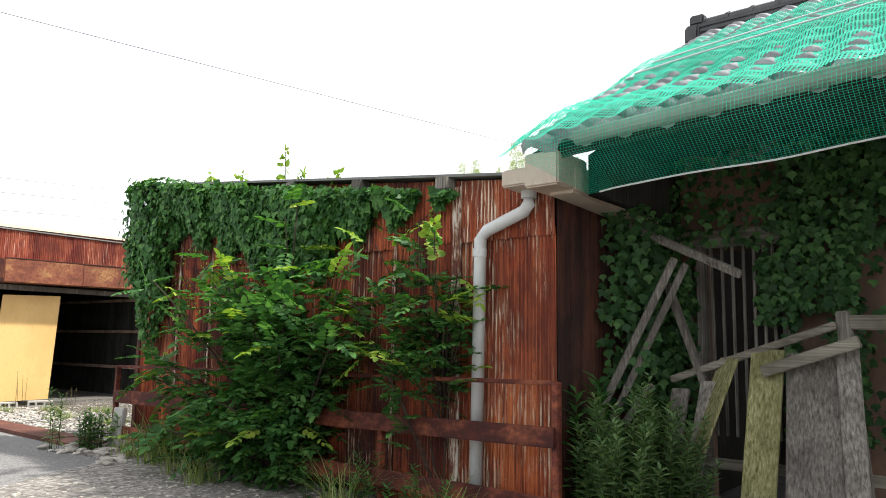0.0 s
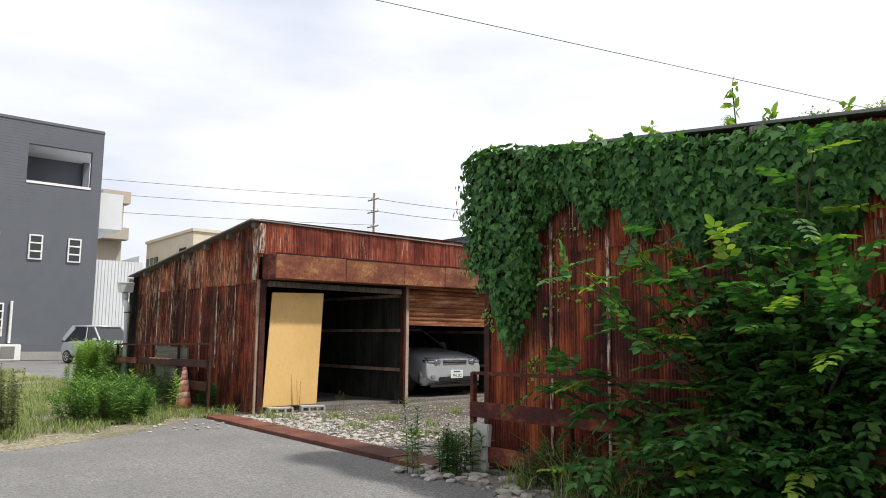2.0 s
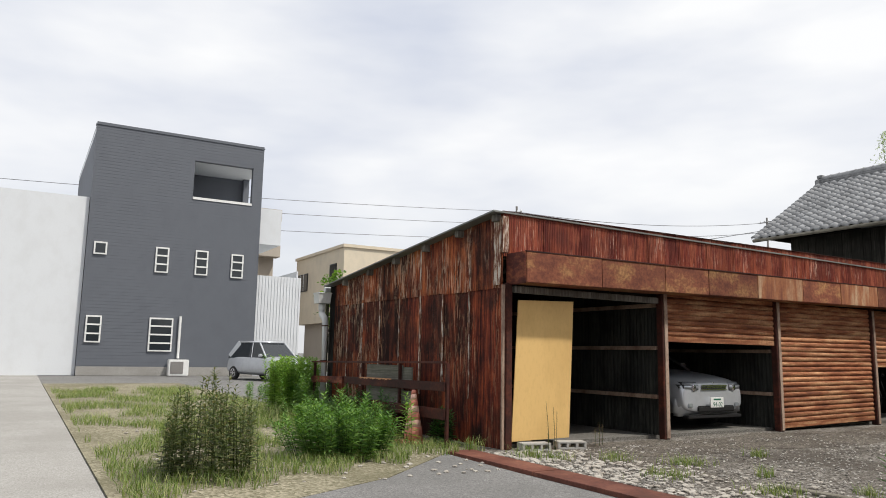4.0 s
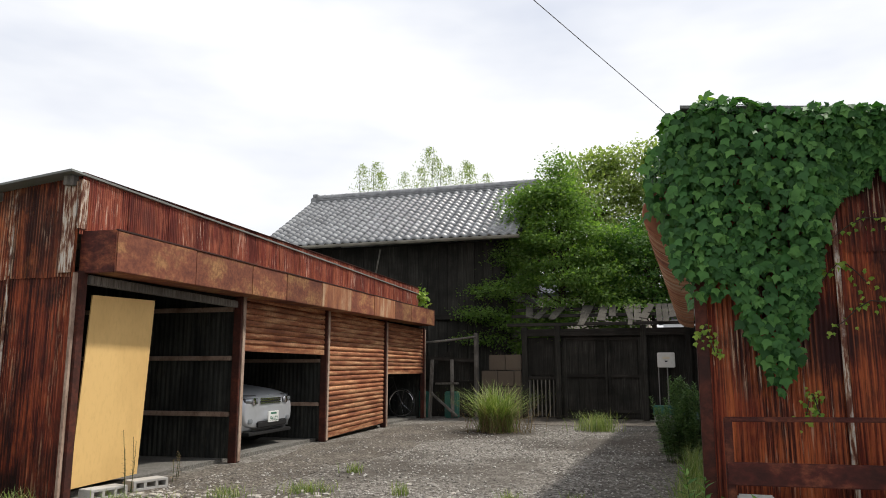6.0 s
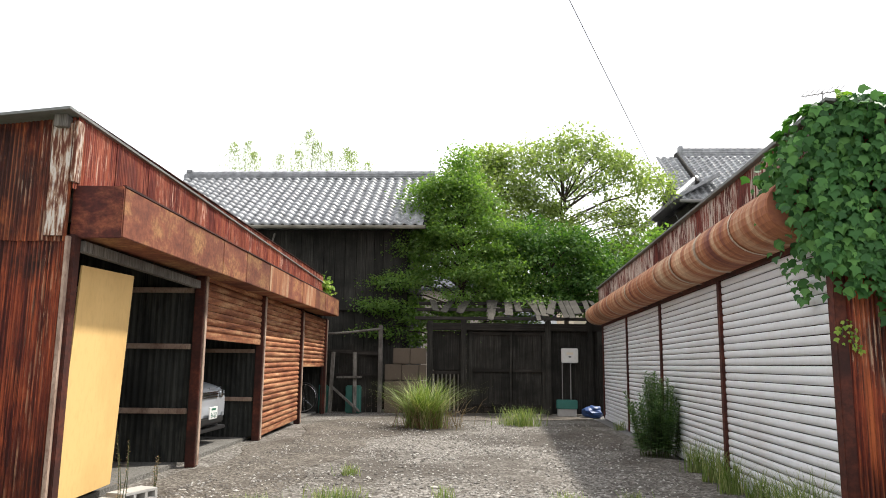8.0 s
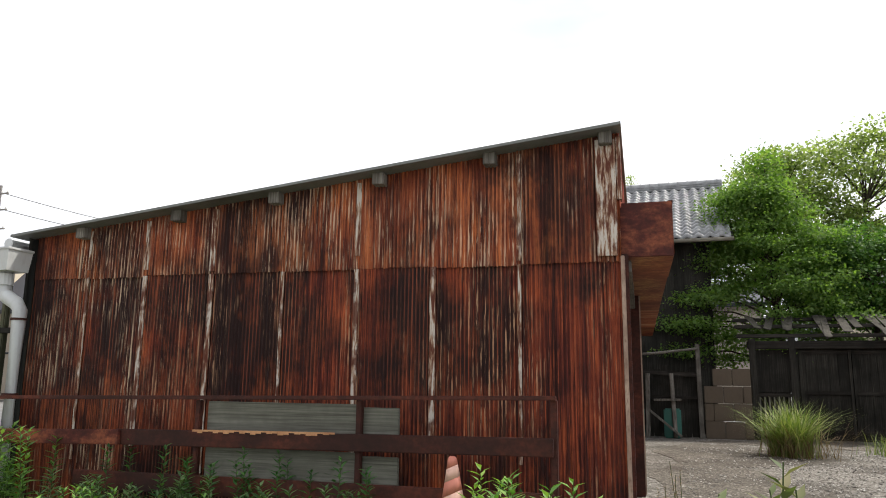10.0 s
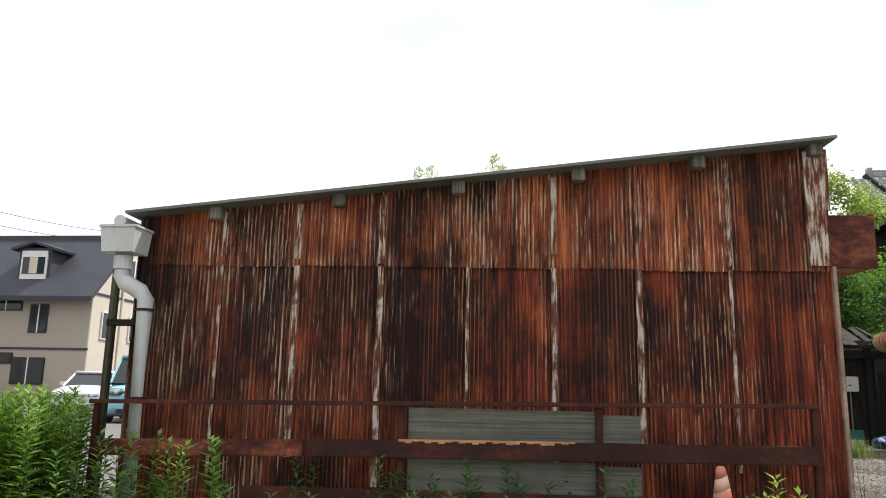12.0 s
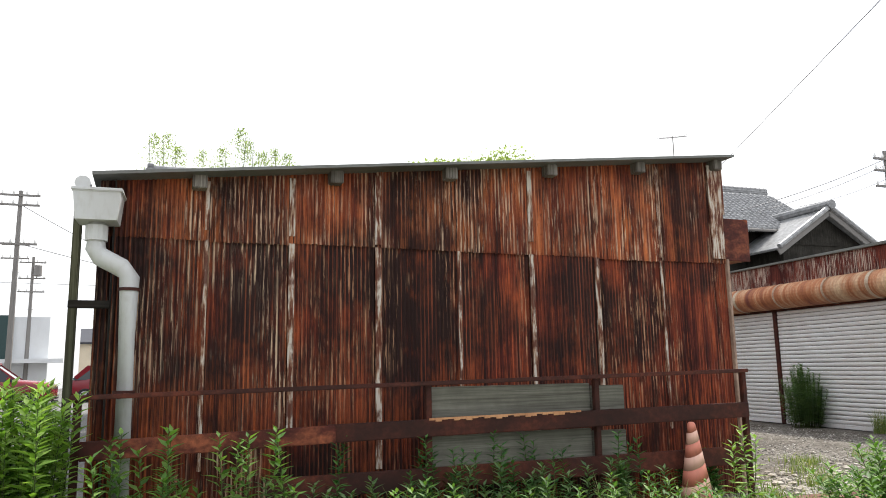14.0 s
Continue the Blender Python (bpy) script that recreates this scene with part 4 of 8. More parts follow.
def old_house():
    h = thing("old_house", (-15, 20, 0), "two-storey dark timber house with a grey tiled roof", "house")
    rng = random.Random(9)
    part("wall", bx(-19.4, -12.75, 18.75, 24.0, 0, 4.8), DARK_WOOD, h)
    x = -19.4
    while x < -12.9:
        w = rng.uniform(0.22, 0.34)
        for z0, z1 in ((0.1, 2.6), (2.65, 4.75)):
            part("board", bx(x, x + w - 0.01, 18.70 + rng.uniform(0, 0.012), 18.747, z0 + rng.uniform(0, 0.1), z1, bevel=0.003), DARK_WOOD, h)
        x += w
    part("belt_board", bx(-19.4, -12.75, 18.62, 18.70, 2.58, 2.72, bevel=0.006), DARK_WOOD_X, h)
    part("soffit", bar((-16.15, 17.95, 4.72), (-16.15, 21.4, 6.85), 7.9, 0.06), DARK_WOOD, h)
    part("rear_slope", bar((-16.15, 24.9, 4.72), (-16.15, 21.4, 6.85), 7.9, 0.06), TILE, h)
    part("gutter", pipe([(-20.05, 17.88, 4.72), (-12.2, 17.88, 4.72)], 0.05), GREY_WOOD_X, h)
    part("gable", gable_bm(-12.8, 18.3, 24.6, 21.4, 4.8, 6.8, 0.08), DARK_WOOD, h)
    part("gable", gable_bm(-20.0, 18.3, 24.6, 21.4, 4.8, 6.8, 0.08), DARK_WOOD, h)
    part("stay", bar((-16.2, 17.95, 4.55), (-16.75, 18.7, 3.35), 0.035, 0.035), GREY_WOOD, h)


def gable_bm(x, y0, y1, ym, z0, z1, w):
    bm = bmesh.new()
    a = [bm.verts.new((x + d, y, z)) for d in (0, w) for y, z in ((y0, z0), (y1, z0), (ym, z1))]
    bm.faces.new(a[:3])
    bm.faces.new(a[3:])
    for i in range(3):
        j = (i + 1) % 3
        bm.faces.new((a[i], a[j], a[j + 3], a[i + 3]))
    bmesh.ops.recalc_face_normals(bm, faces=bm.faces)
    return bm


old_house()
OLD_SLOPE = Vector((0, 21.4 - 17.9, 6.95 - 4.78))
tiled_roof("old_house_roof", (-20.1, 17.9, 4.80), (1, 0, 0), OLD_SLOPE, 29, int(OLD_SLOPE.length / 0.235), "weathered grey clay tile roof of the dark house",
           keep=lambda r, k: k < 30)


def ridge(name, a, b, parent_label, w=0.3, h=0.3, mat=None):
    mat = mat or TILE
    rd = thing(name, a, parent_label, "roof ridge")
    a, b = Vector(a), Vector(b)
    for k in range(3):
        part("ridge_course", bar(a + Vector((0, 0, h * (k - 1.2) * 0.22)), b + Vector((0, 0, h * (k - 1.2) * 0.22)), w * (1.12 - 0.1 * k), h * 0.19, 0.012), mat, rd)
    part("ridge_cap", pipe([a + Vector((0, 0, h * 0.32)), b + Vector((0, 0, h * 0.32))], h * 0.28, 10), mat, rd)
    n = int((b - a).length / 0.27)
    for i in range(n):
        p = a + (b - a) * (i + 0.5) / n
        d = (b - a).normalized() * 0.02
        part("cap_joint", pipe([p - d + Vector((0, 0, h * 0.32)), p + d + Vector((0, 0, h * 0.32))], h * 0.32, 10), mat, rd)
    d = (b - a).normalized()
    part("end_tile", bar(a - d * 0.06 + Vector((0, 0, -0.04)), a + d * 0.12 + Vector((0, 0, -0.04)), w * 1.3, h * 0.75, 0.03), mat, rd)
    part("end_cap", bar(a - d * 0.02 + Vector((0, 0, h * 0.5)), a + d * 0.16 + Vector((0, 0, h * 0.5)), w * 0.8, h * 0.42, 0.02), mat, rd)


ridge("roof_ridge", (-20.1, 21.4, 7.0), (-12.2, 21.4, 7.0), "stacked grey ridge tiles on the dark house")


# ---- leaves ----
LEAF = {
    "ivy": ([(0, 0.0, 0.0), (-0.34, 0.08, 0.05), (-0.52, 0.42, -0.03), (-0.26, 0.55, 0.04), (0, 1.0, -0.10), (0.26, 0.55, 0.04), (0.52, 0.42, -0.03), (0.34, 0.08, 0.05)],
            [(0, 1, 2, 3), (0, 3, 4), (0, 4, 5), (0, 5, 6, 7)]),
    "lance": ([(0, 0, 0), (-0.16, 0.4, 0.05), (0, 1, -0.08), (0.16, 0.4, 0.05), (0, 0.4, -0.01)], [(0, 4, 1), (1, 4, 2), (0, 3, 4), (4, 3, 2)]),
    "oval": ([(0, 0, 0), (-0.27, 0.35, 0.06), (-0.2, 0.75, 0.03), (0, 1, -0.06), (0.2, 0.75, 0.03), (0.27, 0.35, 0.06)], [(0, 1, 2, 3), (0, 3, 4, 5)]),
    "clump": ([(0, 0, 0), (-0.45, 0.25, 0.1), (-0.3, 0.8, -0.05), (0, 1.05, 0.06), (0.34, 0.75, -0.04), (0.42, 0.22, 0.1)], [(0, 1, 2), (0, 2, 3), (0, 3, 4), (0, 4, 5)]),
}


def unit(a):
    return a / np.maximum(np.linalg.norm(a, axis=1, keepdims=True), 1e-9)


def foliage(name, parent, material, c, d, n, s, shape="oval", label=""):
    """Many leaves in one mesh: centres, tip directions, face normals and lengths."""
    c, d, n, s = (np.asarray(v, float) for v in (c, d, n, s))
    lv, lf = LEAF[shape]
    lv = np.array(lv)
    d = unit(d)
    side = unit(np.cross(d, n))
    nn = np.cross(side, d)
    v = (c[:, None, :] + (side[:, None, :] * lv[None, :, 0:1] + d[:, None, :] * lv[None, :, 1:2] + nn[:, None, :] * lv[None, :, 2:3]) * s[:, None, None]).reshape(-1, 3)
    v = v - np.array(BASE[parent.name])
    k = len(lv)
    loops = np.concatenate([np.array(f) for f in lf])
    sizes = np.array([len(f) for f in lf])
    m = len(c)
    all_loops = (loops[None, :] + (np.arange(m) * k)[:, None]).ravel()
    all_sizes = np.tile(sizes, m)
    me = bpy.data.meshes.new(name)
    me.vertices.add(len(v))
    me.vertices.foreach_set("co", v.ravel())
    me.loops.add(len(all_loops))
    me.loops.foreach_set("vertex_index", all_loops)
    me.polygons.add(len(all_sizes))
    me.polygons.foreach_set("loop_start", np.concatenate([[0], np.cumsum(all_sizes)[:-1]]))
    me.polygons.foreach_set("loop_total", all_sizes)
    me.update(calc_edges=True)
    return link_mesh(name, me, material, parent, label, kind="stuff")


def ivy_on_wall():
    g = np.random.default_rng(4)
    ivy = thing("ivy", (-7.9, 4.3, 0), "dark green ivy hanging over the rusted shed wall", "climbing plant")
    xs = np.array([-8.75, -8.55, -8.35, -8.15, -7.95, -7.78, -7.6, -7.5, -7.4, -7.0, -6.5, -6.1, -5.8, -5.4, -5.0, -4.75, -4.5, -4.2, -3.9, -3.6, -3.45])
    lo = np.array([2.45, 2.15, 1.85, 1.65, 1.3, 1.15, 1.45, 2.1, 2.5, 2.35, 2.2, 2.05, 1.95, 1.85, 1.85, 2.0, 2.2, 2.28, 2.3, 2.38, 2.42])
    c, d, n, s = [], [], [], []
    while len(c) < 11500:
        x = g.uniform(-8.62, -3.45)
        top = a_roof(x) + 0.03 - 0.03 * max(0, x + 8.0)
        if x < -8.1:
            top = 3.0 + 0.06 * math.sin(x * 9) - max(0, -8.45 - x) * 1.3
        z_lo = np.interp(x, xs, lo) + 0.12 * math.sin(x * 13.0) + 0.05 * math.sin(x * 41)
        if top <= z_lo:
            continue
        z = g.uniform(z_lo, top)
        if x > -5.2 and g.random() < (x + 5.2) / 2.2:
            continue
        thick = 0.10 + 0.14 * max(0, min(1, (z - z_lo) / 0.5)) + 0.05 * math.sin(x * 7 + z * 5)
        y = a_wall_y(max(x, -8.28)) - 0.03 - thick * g.random() ** 0.6
        if x < -8.28:
            y = 4.42 - 0.22 * g.random() + g.random() * 0.75
            if y > 4.6 and g.random() < 0.4:
                continue
        c.append((x, y, z))
        out = np.array([-0.9 if x < -8.3 else -0.05, -1.0 if y < 4.5 else -0.3, 0.35]) + g.normal(0, 0.33, 3)
        n.append(out)
        d.append(np.array([g.normal(0, 0.45), -0.15, -1.0 + (0.9 if z > top - 0.08 else 0)]) + g.normal(0, 0.18, 3))
        s.append(g.uniform(0.042, 0.09))
    # thick fringe round the wall's corner
    for _ in range(620):
        c.append((g.uniform(-8.46, -8.16), g.uniform(4.20, 4.36), g.uniform(1.85, 3.0)))
        n.append(np.array([-0.4, -1.0, 0.35]) + g.normal(0, 0.33, 3))
        d.append(np.array([g.normal(0, 0.45), -0.15, -1.0]) + g.normal(0, 0.18, 3))
        s.append(g.uniform(0.045, 0.09))
    # cap that spills over the roof corner
    for _ in range(220):
        a, b = g.uniform(0, 2 * math.pi), g.uniform(0.0, 1.0)
        r = 0.36
        p = np.array([-8.08 + r * 1.15 * math.cos(a) * (0.4 + 0.6 * b), 4.62 + 0.5 * math.sin(a) * (0.4 + 0.6 * b), 2.96 + 0.14 * (1 - b * b)])
        c.append(p)
        n.append(np.array([math.cos(a) * 0.6, math.sin(a) * 0.6, 0.9]) + g.normal(0, 0.3, 3))
        d.append(np.array([math.cos(a), math.sin(a) - 0.4, -0.4]) + g.normal(0, 0.3, 3))
        s.append(g.uniform(0.06, 0.11))
    foliage("leaves", ivy, IVY, c, d, n, s, "ivy")
    # stray runners with small leaves
    c, d, n, s = [], [], [], []
    for x0, z0, dx in ((-7.55, 2.1, 0.6), (-7.6, 1.8, 0.35), (-7.5, 1.55, 0.5), (-8.2, 1.4, -0.1), (-4.6, 2.2, 0.9), (-7.7, 0.95, 0.1)):
        pts = [(x0 + dx * t, a_wall_y(x0) - 0.03, z0 + 0.1 * math.sin(5 * t + x0)) for t in np.linspace(0, 1, 7)]
        part("runner", pipe(pts, 0.004, 5), BARK, ivy)
        for p in pts:
            for _ in range(5):
                c.append(np.array(p) + g.normal(0, 0.03, 3) * [1, 0.2, 1])
                n.append(np.array([0, -1, 0.3]) + g.normal(0, 0.3, 3))
                d.append(np.array([0, -0.1, -1]) + g.normal(0, 0.4, 3))
                s.append(g.uniform(0.02, 0.042))
    foliage("young_leaves", ivy, BRIGHT, c, d, n, s, "ivy")
    # shoots that rise above the roof line
    c, d, n, s = [], [], [], []
    for x0 in (-8.2, -6.9, -6.3, -5.6, -5.3, -4.9):
        zt = a_roof(x0)
        hgt = 0.34 if x0 == -5.6 else g.uniform(0.08, 0.16)
        pts = [(x0 + 0.08 * t * math.sin(x0 * 5), 4.35, zt + hgt * t) for t in np.linspace(0, 1, 5)]
        part("shoot", pipe(pts, 0.005, 5), STEM, ivy)
        for p in pts[1:]:
            for _ in range(4):
                c.append(np.array(p) + g.normal(0, 0.02, 3))
                n.append(g.normal(0, 1, 3) + [0, -0.6, 0.6])
                d.append(g.normal(0, 1, 3))
                s.append(g.uniform(0.05, 0.10))
    foliage("shoot_leaves", ivy, BRIGHT, c, d, n, s, "oval")


ivy_on_wall()


def pinnate(g, c, d, n, s, at, way, length, pairs=6, leaf=0.09):
    """Adds one feathered leaf's leaflets along a drooping midrib."""
    way = way / np.linalg.norm(way)
    up = np.array([0, 0, 1.0]) + g.normal(0, 0.15, 3)
    side = np.cross(way, up)
    side /= np.linalg.norm(side)
    nrm = np.cross(side, way)
    for i in range(pairs):
        t = (i + 1.0) / pairs
        p = at + way * length * t + np.array([0, 0, -0.16 * length * t * t])
        for sg in (-1, 1):
            c.append(p)
            d.append(side * sg + way * 0.55 + np.array([0, 0, -0.25]) + g.normal(0, 0.12, 3))
            n.append(nrm + g.normal(0, 0.2, 3))
            s.append(leaf * g.uniform(0.75, 1.15) * (1.05 - 0.35 * t))
    c.append(p)
    d.append(way + np.array([0, 0, -0.3]))
    n.append(nrm)
    s.append(leaf)


def shrub(name, base, tips, label, seed, leaf=0.085, length=0.26, per=11, material=None, young=0.0, pairs=6, trunk=0.02, start=0.42, fork=0.0):
    g = np.random.default_rng(seed)
    sh = thing(name, base, label, "shrub")
    old, fresh = ([], [], [], []), ([], [], [], [])
    b = np.array(base, float)
    foot = b
    for i, tip in enumerate(tips):
        b = foot if i % 6 == 0 else foot + np.array([g.uniform(-0.06, 0.06), 0, 1]) * fork * g.uniform(0.7, 1.3)
        tip = np.array(tip, float)
        mid = b + (tip - b) * 0.5 + np.array([0, 0, 0.22 * np.linalg.norm(tip - b)]) * 0.6 + g.normal(0, 0.05, 3)
        pts = [(1 - t) ** 2 * b + 2 * t * (1 - t) * mid + t * t * tip for t in np.linspace(0, 1, 7)]
        part("stem", pipe(pts, trunk, 6, 0.004), BARK, sh)
        for k in range(per):
            t = start + (1 - start) * (k + g.random()) / per
            p = (1 - t) ** 2 * b + 2 * t * (1 - t) * mid + t * t * tip
            ax = tip - b
            ax = ax / np.linalg.norm(ax)
            way = ax * 0.7 + g.normal(0, 0.75, 3)
            way[2] *= 0.45
            dest = fresh if (t > 0.8 and g.random() < young) else old
            pinnate(g, *dest, p + g.normal(0, 0.05, 3), way, length * g.uniform(0.7, 1.2), pairs, leaf)
    foliage("leaves", sh, material or SHRUB, *old, "oval")
    if fresh[0]:
        foliage("young_leaves", sh, BRIGHT, *fresh, "oval")
    return sh


gs = np.random.default_rng(21)
TIPS = [(-4.95 + gs.uniform(-1.5, 1.0), 3.85 + gs.uniform(-0.35, 0.3), gs.uniform(0.25, 1.95)) for _ in range(66)]
TIPS += [(-6.9, 3.8, 0.95), (-7.1, 3.85, 0.85), (-6.6, 3.7, 1.0), (-5.9, 3.8, 2.05), (-5.0, 3.9, 2.25), (-4.9, 3.95, 2.4), (-4.3, 3.9, 1.9), (-5.4, 3.8, 1.9), (-4.2, 3.8, 1.85), (-5.7, 3.7, 1.7)]
TIPS = [(x - (0.75 if x > -4.75 and z < 1.05 else 0.0), y, z) for x, y, z in TIPS]
shrub("shrub", (-5.2, 4.27, 0), TIPS, "dense green feathery-leaved shrub against the rusted wall", 31, leaf=0.10, length=0.27, per=12, young=0.14)
gs = np.random.default_rng(22)
TIPS = [(-3.68 + gs.uniform(-0.55, 0.5), 3.98 + gs.uniform(-0.25, 0.25), gs.uniform(1.05, 1.95)) for _ in range(19)] + [(-3.5, 3.95, 2.1), (-3.35, 3.95, 2.0), (-3.9, 3.9, 1.95), (-3.2, 3.95, 1.6)]
shrub("sapling", (-3.5, 4.27, 0), TIPS, "young sapling with yellow-green leaf tips", 32, leaf=0.085, length=0.25, per=8, young=0.6, trunk=0.008, start=0.35, fork=0.75)


# ---- guard rails ----
def guard_a():
    g = thing("guard_rail", (-5.3, 4.2, 0), "rusted steel guard rails before the ivy shed", "guard rail")
    L, Rr = (-8.2, 4.14), (-2.44, 4.12)
    part("top_rail", bar((L[0], L[1], 0.89), (Rr[0], Rr[1], 0.965), 0.035, 0.03, 0.004), RUST_BEAM, g)
    part("beam", bar((L[0], L[1] - 0.03, 0.56), (-4.3, 4.09, 0.60), 0.03, 0.14, 0.006), RUST_BEAM, g)
    part("beam", bar((-4.35, 4.07, 0.60), (Rr[0], Rr[1] - 0.03, 0.625), 0.03, 0.13, 0.006), RUST_BEAM, g)
    part("beam", bar((L[0], L[1] - 0.03, 0.17), (-4.9, 4.09, 0.22), 0.03, 0.14, 0.006), RUST_BEAM, g)
    part("beam", bar((-4.95, 4.06, 0.20), (Rr[0], Rr[1] - 0.03, 0.19), 0.03, 0.13, 0.006), RUST_BEAM, g)
    for x, h in ((-8.18, 0.90), (-7.0, 0.62), (-5.6, 0.64), (-4.0, 0.66), (-2.45, 0.97)):
        part("post", bar((x, 4.13, 0), (x, 4.13, h), 0.05, 0.05, 0.006), RUST_BEAM, g)


def guard_b():
    g = thing("guard_rail", (-16.7, 4.3, 0), "rusted steel guard rails before the garage wall", "guard rail")
    y = 4.01
    part("top_rail", bar((-19.37, y, 1.015), (-14.33, y, 1.09), 0.035, 0.03, 0.004), RUST_DARK, g)
    part("beam", bar((-19.3, y - 0.03, 0.70), (-17.76, y - 0.03, 0.735), 0.03, 0.115, 0.006), RUST_BEAM, g, "reddish rusted flat beam")
    part("beam", bar((-17.82, y, 0.735), (-14.35, y, 0.775), 0.03, 0.12, 0.006), RUST_DARK, g)
    part("beam", bar((-18.2, y, 0.40), (-14.35, y, 0.42), 0.03, 0.14, 0.006), RUST_DARK, g)
    chip = bmesh.new()
    for k in range(26):
        u = -17.1 + 0.046 * k
        hgt = 0.012 + 0.014 * abs(math.sin(k * 1.9)) + 0.006 * math.cos(k * 5.1)
        box(chip, u, u + 0.045, y - 0.019, y - 0.0165, 0.805 + 0.0115 * (u + 17.8) - hgt, 0.803 + 0.0115 * (u + 17.8))
    part("flaked_edge", chip, FLAKE, g, "pale orange edge where rust has flaked off")
    for x, h in ((-19.33, 1.0), (-17.09, 1.03), (-15.74, 1.05), (-14.35, 1.08)):
        part("post", bar((x, y + 0.04, 0), (x, y + 0.04, h), 0.045, 0.045, 0.006), RUST_DARK, g)
    for i, (z0, z1) in enumerate(((0.80, 1.02), (0.44, 0.68))):
        bd = thing("weathered_plank", (-16.2, 4.12, z0), "silver-grey weathered plank tied behind the guard rail", "plank", "planks behind the rail")
        bm = bmesh.new()
        box(bm, -17.05, -15.76, 4.10, 4.13, z0, z1, bevel=0.005)
        part("board", bm, PLANK_OLIVE, bd)
        part("short_board", bx(-15.755, -15.46, 4.095, 4.125, z0 + 0.012, z1 - 0.02, bevel=0.005), PLANK_OLIVE, bd)


guard_a()
guard_b()


# ---- rain pipes ----
def downpipe_b():
    p = thing("downpipe", (-19.09, 4.15, 0), "grey plastic downpipe with a square rain hopper", "downpipe")
    part("pipe", pipe([(-19.29, 4.12, 2.16), (-19.29, 4.12, 1.95), (-19.26, 4.12, 1.90), (-19.13, 4.12, 1.83), (-19.08, 4.12, 1.77), (-19.08, 4.12, 0.25)], 0.062, 14), PVC, p, smooth=True)
    part("collar", pipe([(-19.29, 4.12, 2.0), (-19.29, 4.12, 2.10)], 0.068, 14), PVC, p)
    for z in (1.68, 1.03):
        part("clamp", pipe([(-19.08, 4.12, z), (-19.08, 4.12, z + 0.02)], 0.067, 14), RUST_DARK, p)
    bm = bmesh.new()
    lo = [bm.verts.new((-19.285 + sx * 0.122, 4.12 + sy * 0.115, 2.12)) for sx, sy in ((-1, -1), (1, -1), (1, 1), (-1, 1))]
    hi = [bm.verts.new((-19.285 + sx * 0.14, 4.12 + sy * 0.13, 2.31)) for sx, sy in ((-1, -1), (1, -1), (1, 1), (-1, 1))]
    for i in range(4):
        bm.faces.new((lo[i], lo[(i + 1) % 4], hi[(i + 1) % 4], hi[i]))
    bm.faces.new(list(reversed(lo)))
    part("hopper", bm, PVC, p)
    part("hopper_rim", bx(-19.435, -19.135, 3.98, 4.26, 2.30, 2.325, bevel=0.006), PVC, p)
    gut = thing("gutter", (-19.45, 9.8, 2.42), "grey plastic gutter along the low eave", "gutter")
    part("trough", pipe([(-19.40, 4.2, 2.40), (-20.02, 16.6, 2.40)], 0.05, 10), PVC, gut)
    pl = thing("timber_pole", (-19.45, 4.3, 0), "mossy timber pole at the shed corner", "pole")
    part("shaft", bx(-19.45, -19.40, 4.25, 4.31, 0, 2.30, bevel=0.008), POLE_WOOD, pl)
    part("bracket", bx(-19.45, -19.2, 4.24, 4.29, 1.58, 1.63, bevel=0.004), DARK_WOOD_X, pl)


def downpipe_a():
    p = thing("downpipe", (-3.17, 4.25, 0), "grey plastic downpipe bent up to the eave", "downpipe")
    part("pipe", pipe([(-2.74, 4.25, 2.28), (-2.74, 4.25, 2.19), (-2.78, 4.25, 2.14), (-3.10, 4.25, 2.03), (-3.16, 4.25, 1.97), (-3.18, 4.25, 0.1)], 0.046, 14), PVC, p, smooth=True)
    part("collar", pipe([(-2.74, 4.25, 2.23), (-2.74, 4.25, 2.30)], 0.055, 14), PVC, p)
    part("collar", pipe([(-3.163, 4.25, 1.90), (-3.165, 4.25, 1.84)], 0.052, 14), PVC, p)
    gt = thing("box_gutter", (-2.4, 4.3, 2.2), "beige plastic box gutter between the two roofs", "gutter")
    bm = bmesh.new()
    for (x0, x1, y0, y1, z0, z1) in ((-2.84, -2.62, 4.05, 4.35, 2.28, 2.40), (-2.62, -2.36, 4.0, 4.4, 2.24, 2.47)):
        box(bm, x0, x1, y0, y1, z0, z1, bevel=0.012)
    part("end_box", bm, PVC_BEIGE, gt)
    part("trough", bar((-2.46, 4.2, 2.32), (-2.46, 5.6, 2.27), 0.22, 0.20, 0.02), PVC_BEIGE, gt)


downpipe_b()
downpipe_a()


